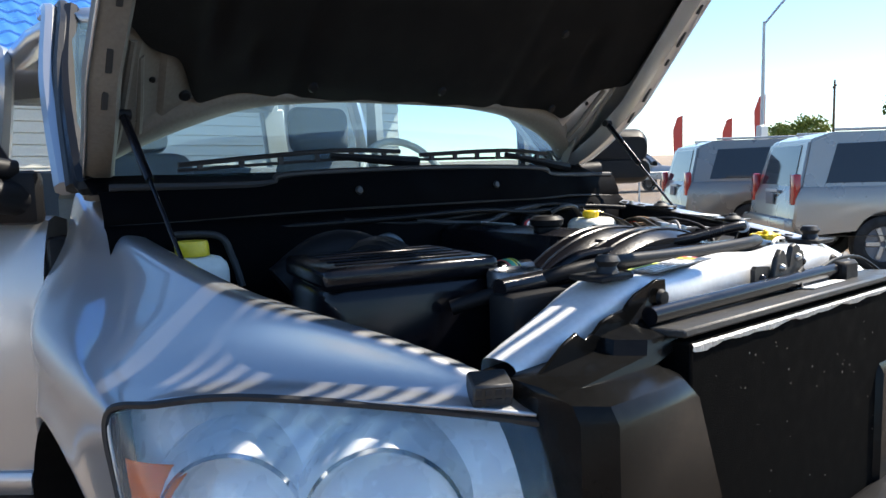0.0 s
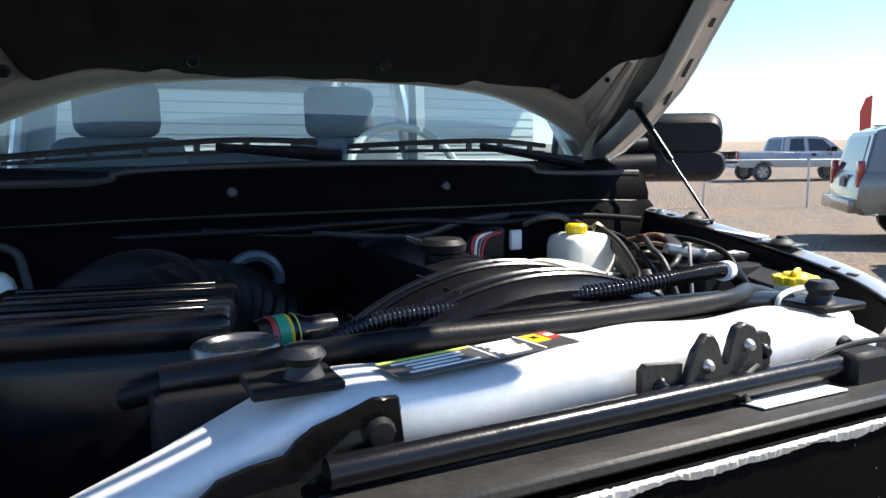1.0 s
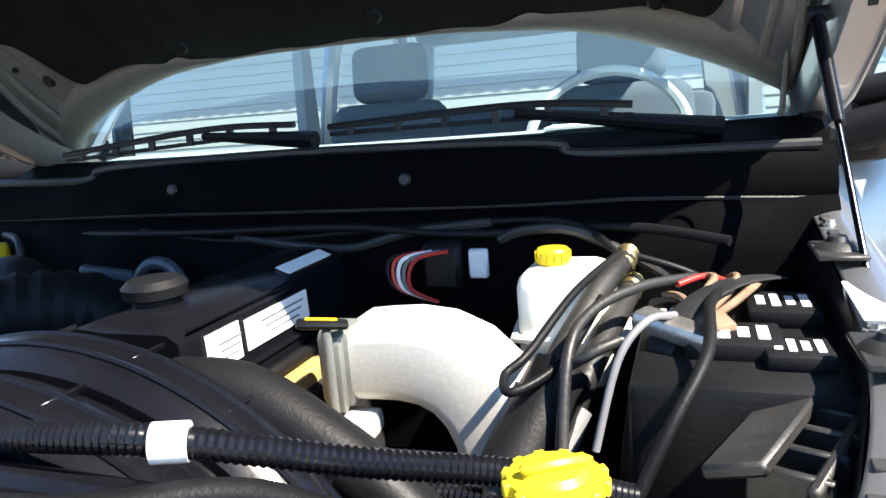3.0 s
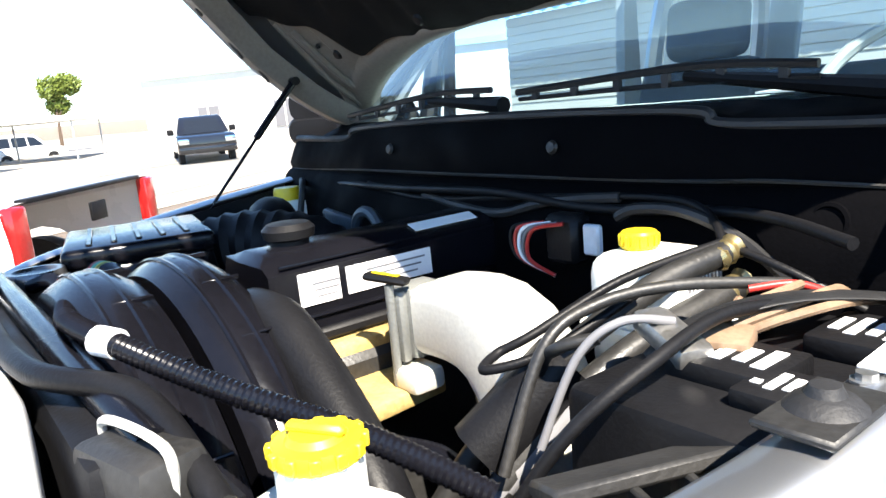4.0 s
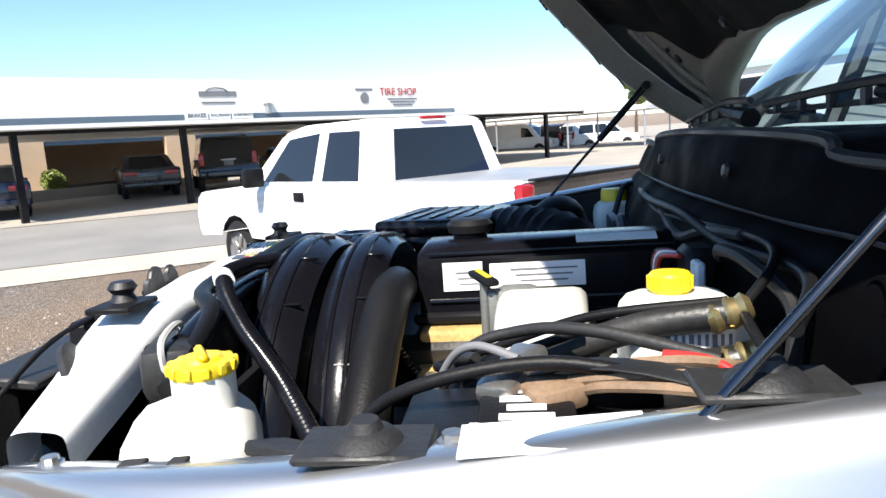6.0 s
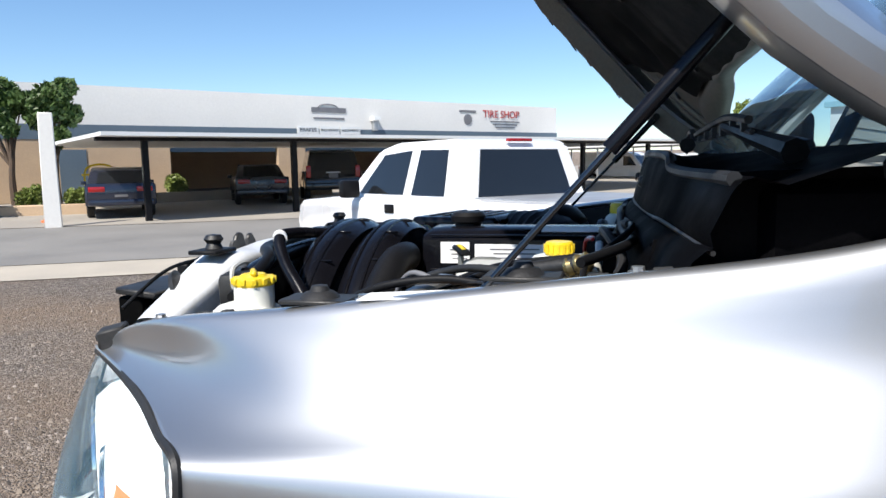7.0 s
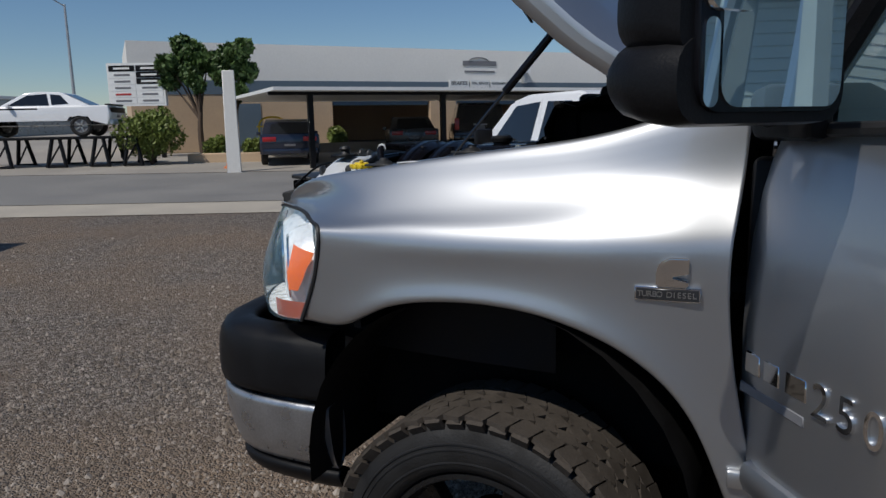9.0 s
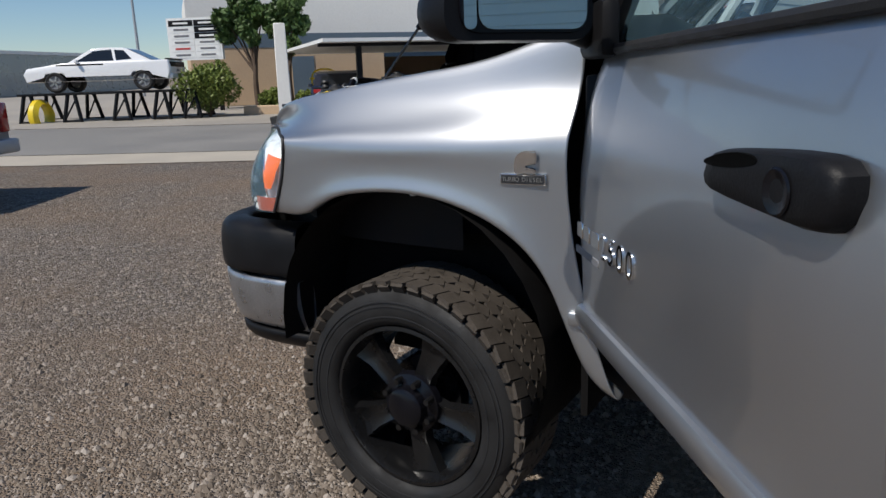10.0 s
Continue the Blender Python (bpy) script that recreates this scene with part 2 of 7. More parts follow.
def box(bm, c, s, m=None, bevel=0.0, seg=1, taper=(1, 1)):
    """A box round c with full sizes s; taper shrinks its top."""
    r = bmesh.ops.create_cube(bm, size=1)["verts"]
    for v in r:
        k = taper if v.co.z > 0 else (1, 1)
        v.co = Vector((v.co.x * s[0] * k[0], v.co.y * s[1] * k[1], v.co.z * s[2]))
    if bevel:
        es = list({e for v in r for e in v.link_edges})
        out = bmesh.ops.bevel(bm, geom=es, offset=bevel, segments=seg, affect="EDGES", profile=0.5)
        r = list({v for f in out["faces"] for v in f.verts} | {v for v in r if v.is_valid})
    mm = Matrix.Translation(c) @ (m if m is not None else Matrix())
    bmesh.ops.transform(bm, matrix=mm, verts=r)
    return bm


def rot(rx=0, ry=0, rz=0):
    return Euler([radians(a) for a in (rx, ry, rz)]).to_matrix().to_4x4()


def grid(bm, rows, close_u=False, close_v=False, flip=False):
    """Quads over a table of points."""
    vs = [[bm.verts.new(p) for p in r] for r in rows]
    nu, nv = len(vs), len(vs[0])
    for i in range(nu if close_u else nu - 1):
        for j in range(nv if close_v else nv - 1):
            a, b, c, d = vs[i][j], vs[(i + 1) % nu][j], vs[(i + 1) % nu][(j + 1) % nv], vs[i][(j + 1) % nv]
            try:
                bm.faces.new((a, b, c, d))
            except ValueError:
                pass
    return vs


def tube(bm, pts, r, seg=10, caps=True, ribs=0.0, step=0.0):
    """A pipe along a smooth line through pts; ribs: how far rings stand out, one a step."""
    P = [Vector(p) for p in pts]
    line = []
    for i in range(len(P) - 1):
        p0, p1, p2, p3 = P[max(i - 1, 0)], P[i], P[i + 1], P[min(i + 2, len(P) - 1)]
        k = 8 if len(P) > 2 else 1
        for j in range(k):
            t = j / k
            line.append(0.5 * ((2 * p1) + (p2 - p0) * t + (2 * p0 - 5 * p1 + 4 * p2 - p3) * t * t + (3 * p1 - p0 - 3 * p2 + p3) * t ** 3))
    line.append(P[-1])
    if ribs:
        dist = [0]
        for a, b in zip(line, line[1:]):
            dist.append(dist[-1] + (b - a).length)
        n = int(dist[-1] / (step / 2))
        fine, k = [], 0
        for i in range(n + 1):
            d = dist[-1] * i / n
            while k < len(dist) - 2 and dist[k + 1] < d:
                k += 1
            f = (d - dist[k]) / max(dist[k + 1] - dist[k], 1e-6)
            fine.append(line[k].lerp(line[k + 1], f))
        line = fine
    rows = []
    up = None
    for i, p in enumerate(line):
        d = (line[min(i + 1, len(line) - 1)] - line[max(i - 1, 0)]).normalized()
        if up is None:
            up = d.orthogonal().normalized()
        up = (up - d * up.dot(d)).normalized()
        side = d.cross(up)
        rr = r(i / (len(line) - 1)) if callable(r) else r
        if ribs:
            rr += ribs if i % 2 else 0
        rows.append([p + rr * (math.cos(2 * math.pi * k / seg) * up + math.sin(2 * math.pi * k / seg) * side) for k in range(seg)])
    vs = grid(bm, rows, close_v=True)
    if caps:
        bm.faces.new(vs[0][::-1])
        bm.faces.new(vs[-1])
    return bm


def cyl(bm, a, b, r0, r1=None, seg=20, caps=True):
    return tube(bm, [a, b], lambda t: r0 + ((r0 if r1 is None else r1) - r0) * t, seg, caps)


def lathe(bm, prof, m=None, seg=32):
    """Turns (radius, height) points about z, then places them by m."""
    mm = m if m is not None else Matrix()
    rows = [[mm @ Vector((r * math.cos(2 * math.pi * k / seg), r * math.sin(2 * math.pi * k / seg), z)) for k in range(seg)] for r, z in prof]
    grid(bm, rows, close_v=True)
    bmesh.ops.remove_doubles(bm, verts=bm.verts, dist=1e-5)
    return bm


def prism(bm, outline, depth, m=None):
    """A flat outline of (x, z) points, thick along y from 0 to depth."""
    mm = m if m is not None else Matrix()
    a = [bm.verts.new(mm @ Vector((x, 0, z))) for x, z in outline]
    b = [bm.verts.new(mm @ Vector((x, depth, z))) for x, z in outline]
    n = len(a)
    bm.faces.new(a)
    bm.faces.new(b[::-1])
    for i in range(n):
        bm.faces.new((a[i], b[i], b[(i + 1) % n], a[(i + 1) % n]))
    return bm


def lerp_table(table, x):
    """Piecewise straight values from (x, value...) rows."""
    if x <= table[0][0]:
        return table[0][1]
    for (a, u), (b, v) in zip(table, table[1:]):
        if x <= b:
            return u + (v - u) * (x - a) / (b - a)
    return table[-1][1]


def smooth_table(table, x):
    """Smooth values through (x, value) rows."""
    if x <= table[0][0]:
        return table[0][1]
    for i in range(len(table) - 1):
        (a, u), (b, v) = table[i], table[i + 1]
        if x <= b:
            p, q = table[max(i - 1, 0)], table[min(i + 2, len(table) - 1)]
            h = b - a
            m0, m1 = (v - p[1]) / (b - p[0]), (q[1] - u) / (q[0] - a)
            t = (x - a) / h
            return u * (1 + 2 * t) * (1 - t) ** 2 + m0 * h * t * (1 - t) ** 2 + v * t * t * (3 - 2 * t) + m1 * h * t * t * (t - 1)
    return table[-1][1]


def B():
    return bmesh.new()


def ground_z(x, y):
    r = math.hypot(x, y)
    return 0.0165 * max(0.0, r - 5.0) ** 2 / (max(0.0, r - 5.0) + 3.0)


# ---- ground ----
def sheet(name, s0, s1, l0, l1, lift, material, label, category, kind="structure", ns=14, nl=60):
    """A strip of paving along the street: s across it, away from the truck; l along it."""
    n, d = Vector((-0.864, -0.504)), Vector((-0.504, 0.864))
    bm = B()
    rows = []
    for i in range(ns + 1):
        s = s0 + (s1 - s0) * i / ns
        rows.append([(lambda p: (p.x, p.y, ground_z(p.x, p.y) + lift))(n * s + d * (l0 + (l1 - l0) * j / nl)) for j in range(nl + 1)])
    grid(bm, rows)
    return tagged(part(name, bm, material), label, category, kind=kind)


bm = B()
rows = []
for i in range(46):
    r = 0.0 if i == 0 else 0.35 * 1.215 ** i
    rows.append([(r * math.cos(2 * math.pi * k / 72), r * math.sin(2 * math.pi * k / 72), ground_z(r, 0)) for k in range(72)])
grid(bm, rows, close_v=True)
bmesh.ops.remove_doubles(bm, verts=bm.verts, dist=1e-4)
tagged(part("ground", bm, GRAVEL), "brown and grey crushed gravel lot", "ground", kind="structure")
sheet("pavement", 9.4, 11.0, -70, 70, 0.012, CONCRETE, "sandy concrete gutter strip beside the road", "gutter")
sheet("road", 11.0, 18.0, -70, 70, 0.02, ASPHALT, "worn grey asphalt road", "road")
sheet("pavement", 18.0, 75.0, -70, 70, 0.03, LOT, "dusty paved forecourt of the workshops", "forecourt")

# loose stones, the nearest of the gravel
rng = np.random.default_rng(4)
count = 70000
ang_, rad_ = rng.uniform(math.pi * 0.95, math.pi * 1.75, count), 0.8 + 9.0 * rng.random(count) ** 1.15
sx_, sy_ = 1.6 + rad_ * np.cos(ang_), 0.9 + rad_ * np.sin(ang_)
keep = -0.864 * sx_ - 0.504 * sy_ < 9.2
sx_, sy_ = sx_[keep], sy_[keep]
count = len(sx_)
size = rng.uniform(0.004, 0.011, count) * np.where(rng.random(count) < 0.10, 1.9, 1.0)
corner = np.array(((1, 0, 0.1), (0.4, 0.9, 0), (-0.5, 0.85, 0.1), (-1, 0, 0), (-0.45, -0.9, 0.1), (0.5, -0.85, 0), (0.35, 0.2, 0.8), (-0.35, -0.1, 0.85)))
spin = rng.uniform(0, 2 * math.pi, count)
jit = corner[None] * rng.uniform(0.65, 1.35, (count, 8, 3)) * size[:, None, None]
co, si = np.cos(spin)[:, None], np.sin(spin)[:, None]
gz_ = np.array([ground_z(a, b) for a, b in zip(sx_, sy_)])
pts = np.stack((jit[..., 0] * co - jit[..., 1] * si + sx_[:, None], jit[..., 0] * si + jit[..., 1] * co + sy_[:, None], jit[..., 2] + gz_[:, None]), -1)
sides = np.array(((0, 1, 6), (1, 2, 6), (2, 7, 6), (2, 3, 7), (3, 4, 7), (4, 5, 7), (5, 6, 7), (5, 0, 6)))
gravel_mesh = bpy.data.meshes.new("loose_gravel")
gravel_mesh.from_pydata(pts.reshape(-1, 3), [], (sides[None] + 8 * np.arange(count)[:, None, None]).reshape(-1, 3))
gravel_mesh.update()
STONE = bpy.data.materials.new("loose_stones")
STONE.use_nodes = True
sn = STONE.node_tree.nodes
sb = sn["Principled BSDF"]
sb.inputs["Roughness"].default_value = 0.95
sg, sr = sn.new("ShaderNodeNewGeometry"), sn.new("ShaderNodeValToRGB")
sr.color_ramp.elements[0].color, sr.color_ramp.elements[1].color = (0.10, 0.078, 0.06, 1), (0.36, 0.31, 0.265, 1)
mid_stone = sr.color_ramp.elements.new(0.6)
mid_stone.color = (0.225, 0.18, 0.14, 1)
STONE.node_tree.links.new(sg.outputs["Random Per Island"], sr.inputs[0])
STONE.node_tree.links.new(sr.outputs[0], sb.inputs["Base Color"])
gravel_mesh.materials.append(STONE)
tagged(new("loose_gravel", gravel_mesh), "loose grey and brown gravel stones", "gravel", kind="stuff")

# ---- the pickup truck with its open hood ----
truck = thing("pickup_truck", (0, 1.5, 0), "silver lifted pickup truck with open hood and open doors, on gravel", "pickup truck")

# fender: rows run from the inner flange over the crown and down the side
Z_IN = [(-0.2, 1.262), (-0.1, 1.303), (0.0, 1.334), (0.1, 1.356), (0.25, 1.377), (0.42, 1.401), (0.6, 1.424), (0.76, 1.443), (0.87, 1.461), (0.96, 1.486), (1.06, 1.516), (1.2, 1.545)]
X_IN = [(-0.2, 0.55), (-0.1, 0.615), (0.1, 0.72), (0.3, 0.768), (0.55, 0.78), (0.85, 0.78), (1.2, 0.765)]
X_OUT = [(0.1, 0.915), (0.3, 0.935), (0.8, 0.935), (1.0, 0.912), (1.15, 0.886), (1.3, 0.885)]
ARCH = [(0.0, 1.0), (0.2, 0.985), (0.24, 0.99), (0.31, 1.04), (0.41, 1.078), (0.55, 1.1), (0.68, 1.102), (0.8, 1.085), (0.91, 1.045), (0.99, 0.995), (1.06, 0.925), (1.11, 0.83), (1.15, 0.70), (1.2, 0.62), (1.25, 0.585), (1.30, 0.575)]
FRONT = [(0.50, -0.20, 1.245), (0.535, -0.205, 1.252), (0.555, -0.205, 1.256), (0.60, -0.155, 1.262), (0.80, 0.08, 1.27), (0.885, 0.165, 1.258), (0.922, 0.205, 1.247),
         (0.932, 0.215, 1.235), (0.93, 0.20, 1.18), (0.925, 0.18, 1.12), (0.922, 0.16, 1.06), (0.918, 0.14, 1.01), (0.90, 0.14, 1.0), (0.86, 0.14, 1.0)]
REAR = [1.15, 1.15, 1.15, 1.15, 1.145, 1.14, 1.135, 1.13, 1.13, 1.15, 1.19, 1.265, 1.28, 1.28]


def fender_point(j, y, side):
    zi, xi, xo, zb = smooth_table(Z_IN, y), smooth_table(X_IN, y) + 0.018 * side, smooth_table(X_OUT, y), smooth_table(ARCH, y)
    zs = 1.25 + 0.02 * max(0, (y - 0.6) / 0.6)
    up = max(0.0, (y - 0.7) / 0.45) ** 1.6
    front = min(1.0, max(0.0, (y - 0.0) / 0.95))
    front = front * front * (3 - 2 * front)
    if j < 8:
        z5 = zs + 0.018 + 0.03 * front + 0.025 * up
        z4 = front * (zs + 0.093 + 0.045 * up) + (1 - front) * (0.5 * (zi + z5) + 0.008)
        return ((xi - 0.034, zi - 0.007), (xi - 0.02, zi - 0.003), (xi, zi), (xi + 0.022, zi - 0.003 - 0.008 * up),
                (xi + 0.5 * (xo - 0.052 - xi), z4), (xo - 0.052, z5), (xo - 0.016, zs + 0.012), (xo, zs - 0.03))[j]
    k = (j - 7) / 4
    if j <= 11:
        z = (zs - 0.03) + (zb - zs + 0.03) * k
        return (xo - 0.007 * math.sin(math.pi * min(k, 1)) + 0.006 * (k > 0.9), z)
    return (xo - 0.012, zb - 0.006) if j == 12 else (xo - 0.06, zb + 0.004)


def fender(side, label):
    us = [0, 0.03, 0.07, 0.12, 0.17, 0.22, 0.27, 0.33, 0.4, 0.47, 0.54, 0.61, 0.68, 0.74, 0.80, 0.85, 0.90, 0.94, 0.975, 1.0]
    bm = B()
    rows = []
    for u in us:
        r = []
        for j in range(14):
            f = FRONT[j]
            y = f[1] + (REAR[j] - f[1]) * u
            x, z = fender_point(j, y, side)
            b = min(1, u / (0.08 if j < 3 else 0.16 if j == 3 else 0.20 if j == 4 else 0.30 if j == 5 else 0.25))
            b = b * b * (3 - 2 * b)
            x, z = f[0] + (x - f[0]) * b, f[2] + (z - f[2]) * b
            r.append((side * x, y, z))
        rows.append(r)
    grid(bm, rows)
    ob = part("fender", bm, SILVER, truck, label, sub=2)
    s = ob.modifiers.new("skin", "SOLIDIFY")
    s.thickness, s.offset = 0.004, -1
    # black wheel well behind the arch
    bm = B()
    rows = []
    for x in (0.45, 0.65, 0.80, 0.925):
        rows.append([(side * x, 0.62 + 0.475 * math.cos(a), 0.62 + 0.475 * math.sin(a) + 0.012) for a in [math.pi * (-0.32 + 1.36 * k / 22) for k in range(23)]])
    grid(bm, rows)
    rows = [[(side * 0.45, 0.62 + r * math.cos(a), 0.63 + r * math.sin(a)) for a in [math.pi * (-0.32 + 1.36 * k / 22) for k in range(23)]] for r in (0.02, 0.475)]
    grid(bm, rows)
    # black filler boxes, added for shade: they hide lit ground behind the well
    for c, sz in (((0.30, 0.72, 0.66), (0.28, 0.95, 0.52)), ((0.59, 0.64, 0.86), (0.01, 1.08, 0.44))):
        b2 = B()
        box(b2, (side * c[0], c[1], c[2]), sz)
        part("shade_filler", b2, LINER, truck)
    # another added filler, behind the tyre
    b2 = B()
    box(b2, (side * 0.66, 1.17, 0.80), (0.36, 0.02, 0.62))
    part("shade_filler", b2, LINER, truck)
    part("wheel_well", bm, LINER, truck, "matt black wheel well liner")


fender(1, "smooth silver front fender over a wide wheel arch")
fender(-1, "silver front fender with stripes of sunlight")


# headlight
def curve3(pts, t):
    n = len(pts) - 1
    i = min(int(t * n), n - 1)
    f = t * n - i
    p = [Vector(q) for q in pts]
    p0, p1, p2, p3 = p[max(i - 1, 0)], p[i], p[i + 1], p[min(i + 2, n)]
    return 0.5 * ((2 * p1) + (p2 - p0) * f + (2 * p0 - 5 * p1 + 4 * p2 - p3) * f * f + (3 * p1 - p0 - 3 * p2 + p3) * f ** 3)


def headlight(side):
    top = [(0.47, -0.215, 1.185), (0.545, -0.20, 1.245), (0.66, -0.075, 1.258), (0.80, 0.075, 1.266), (0.88, 0.16, 1.254), (0.928, 0.21, 1.238)]
    mid = [(0.46, -0.245, 1.09), (0.56, -0.235, 1.12), (0.71, -0.14, 1.13), (0.85, -0.01, 1.135), (0.915, 0.09, 1.13), (0.928, 0.19, 1.125)]
    low = [(0.46, -0.235, 0.985), (0.56, -0.225, 0.985), (0.71, -0.14, 0.99), (0.84, -0.03, 0.995), (0.905, 0.06, 1.0), (0.922, 0.14, 1.005)]
    S = Matrix.Scale(side, 4, (1, 0, 0))
    root = part("headlight", prism(B(), [(0.47, 1.0), (0.9, 1.0), (0.9, 1.22), (0.47, 1.2)], 0.02, S @ Matrix.Translation((0, 0.285, 0))), BLACK, truck, "clear composite headlight with chrome bowls and amber marker")

    def surf(inset, nu=18, nv=10, t0=0, t1=1, v0=0, v1=1):
        rows = []
        for i in range(nu + 1):
            t = t0 + (t1 - t0) * i / nu
            a, b, c = curve3(top, t), curve3(mid, t), curve3(low, t)
            r = []
            for k in range(nv + 1):
                f = v0 + (v1 - v0) * k / nv
                q = a * (1 - f) * (1 - 2 * f) + b * 4 * f * (1 - f) + c * f * (2 * f - 1)
                r.append(S @ (q + Vector((-0.65 * inset, 0.75 * inset, 0))))
            rows.append(r)
        return rows

    bm = B()
    grid(bm, surf(0.0))
    lens = part("lens", bm, LENS, root, "clear slightly hazed lens")
    lens.visible_shadow = False
    bm = B()
    rows = surf(0.06)
    grid(bm, rows)
    part("reflector", bm, mat_reflector, root, "silvered reflector housing")
    for edge in (dict(t0=0.13, t1=0.131, nu=1), dict(v0=0.012, v1=0.013, nv=1, t0=0.13, t1=0.97), dict(v0=0.975, v1=0.976, nv=1, t0=0.13, t1=0.97)):
        outer, inner = surf(0.006, **edge), surf(0.062, **edge)
        if "nu" in edge:
            outer, inner = outer[0], inner[0]
        else:
            outer, inner = [r[0] for r in outer], [r[0] for r in inner]
        bm = B()
        grid(bm, [outer, inner])
        part("housing_wall", bm, mat_reflector, root)
    for cx, cy, r in ((0.685, -0.075, 0.094), (0.825, 0.055, 0.086)):
        bm = B()
        m = S @ Matrix.Translation((cx, cy, 1.115)) @ rot(0, 0, 38) @ rot(90, 0, 0)
        lathe(bm, [(0.012, -0.075), (0.05, -0.06), (0.078, -0.03), (r, 0.012), (r + 0.004, 0.018), (r + 0.008, 0.013)], m, 40)
        part("bowl", bm, CHROME, root, "round chrome lamp bowl")
        bm = B()
        lathe(bm, [(r + 0.008, 0.012), (r + 0.024, -0.008), (r + 0.036, -0.05)], m, 40)
        part("bowl_shroud", bm, mat_reflector, root, "bright shroud round the bowl")
        bm = B()
        cyl(bm, m @ Vector((0, 0, -0.06)), m @ Vector((0, 0, 0.0)), 0.014, 0.011, 14)
        part("bulb", bm, ALLOY, root)
        bm = B()
        cyl(bm, m @ Vector((0, 0, 0.0)), m @ Vector((0, 0, 0.012)), 0.016, 0.010, 14)
        part("bulb_shield", bm, CHROME, root)
    bm = B()
    rows = []
    for k in range(9):
        v = 0.27 + 0.42 * k / 8
        rows.append([])

        def on_lens(t):
            a, b, c = curve3(top, t), curve3(mid, t), curve3(low, t)
            return a * (1 - v) * (1 - 2 * v) + b * 4 * v * (1 - v) + c * v * (2 * v - 1)
        for q in range(9):
            want = (0.066 + 0.028 * k / 8) * (1 - q / 8) + (0.180 - 0.056 * k / 8) * q / 8
            t = min((j / 200 for j in range(100, 200)), key=lambda e: abs(on_lens(e).y - want))
            rows[-1].append(S @ (on_lens(t) + Vector((-0.0078, 0.009, 0))))
    grid(bm, rows)
    part("amber_marker", bm, AMBER, root, "amber turn signal panel")
    bm = B()
    grid(bm, surf(0.008, 10, 4, 0.74, 0.985, 0.80, 0.985))
    part("lower_marker", bm, AMBER_DARK, root, "dark amber lower reflector strip")
    bm = B()
    tube(bm, [S @ Vector(p) for p in [(0.545, -0.204, 1.243), (0.66, -0.078, 1.257), (0.80, 0.073, 1.265), (0.88, 0.158, 1.253), (0.929, 0.213, 1.236), (0.926, 0.195, 1.13), (0.921, 0.142, 1.005)]], 0.0055, 6)
    part("gasket", bm, RUBBER, root, "black rubber edge seal")


mat_reflector = mat("silvered_reflector", (0.92, 0.93, 0.94), 0.28, 0.15, 0.05, 30, 60, 0.0006)
AMBER_DARK = mat("dark_amber_lens", (0.45, 0.09, 0.03), 0.25, 0, 0.15, 20, 150, 0.0008, 0.4)
headlight(1)
headlight(-1)


# bumper: black cover, worn bright face, black lower lip
def bumper_band(name, profile, material, label):
    path = [(0.862, 0.15), (0.875, 0.05), (0.876, -0.08), (0.86, -0.18), (0.81, -0.27), (0.70, -0.33), (0.5, -0.365), (0.25, -0.38), (0, -0.385)]
    path = [(x - 0.004, y + 0.016) for x, y in path]
    profile = [(o, z - 0.022) for o, z in profile]
    path = path + [(-x, y) for x, y in path[-2::-1]]
    bm = B()
    rows = []
    for i, (x, y) in enumerate(path):
        a, b = Vector(path[max(i - 1, 0)]), Vector(path[min(i + 1, len(path) - 1)])
        d = (b - a).normalized()
        nrm = Vector((-d.y, d.x)) * -1
        if nrm.dot(Vector((x, y + 0.1))) < 0:
            nrm = -nrm
        rows.append([(x + nrm.x * o, y + nrm.y * o, z) for o, z in profile])
    grid(bm, rows, close_v=True)
    part(name, bm, material, bumper, label, sub=1)


bumper = part("bumper", box(B(), (0, -0.25, 0.8), (1.4, 0.06, 0.12), bevel=0.01), BLACK, truck, "black and silver steel front bumper")
bumper_band("bumper_cover", [(-0.08, 0.80), (0.008, 0.785), (0.012, 0.80), (0.014, 0.88), (0.004, 0.945), (-0.02, 0.968), (-0.10, 0.972), (-0.12, 0.95)], BLACK, "black moulded bumper cover")
bumper_band("bumper_face", [(-0.06, 0.775), (0.0, 0.778), (0.004, 0.77), (-0.002, 0.68), (-0.03, 0.59), (-0.05, 0.575), (-0.09, 0.6), (-0.09, 0.74)], WORN_CHROME, "scratched dull chrome bumper face")
bumper_band("lower_lip", [(-0.06, 0.575), (-0.035, 0.565), (-0.05, 0.53), (-0.08, 0.50), (-0.11, 0.50), (-0.11, 0.57)], BLACK, "black plastic lower air dam")


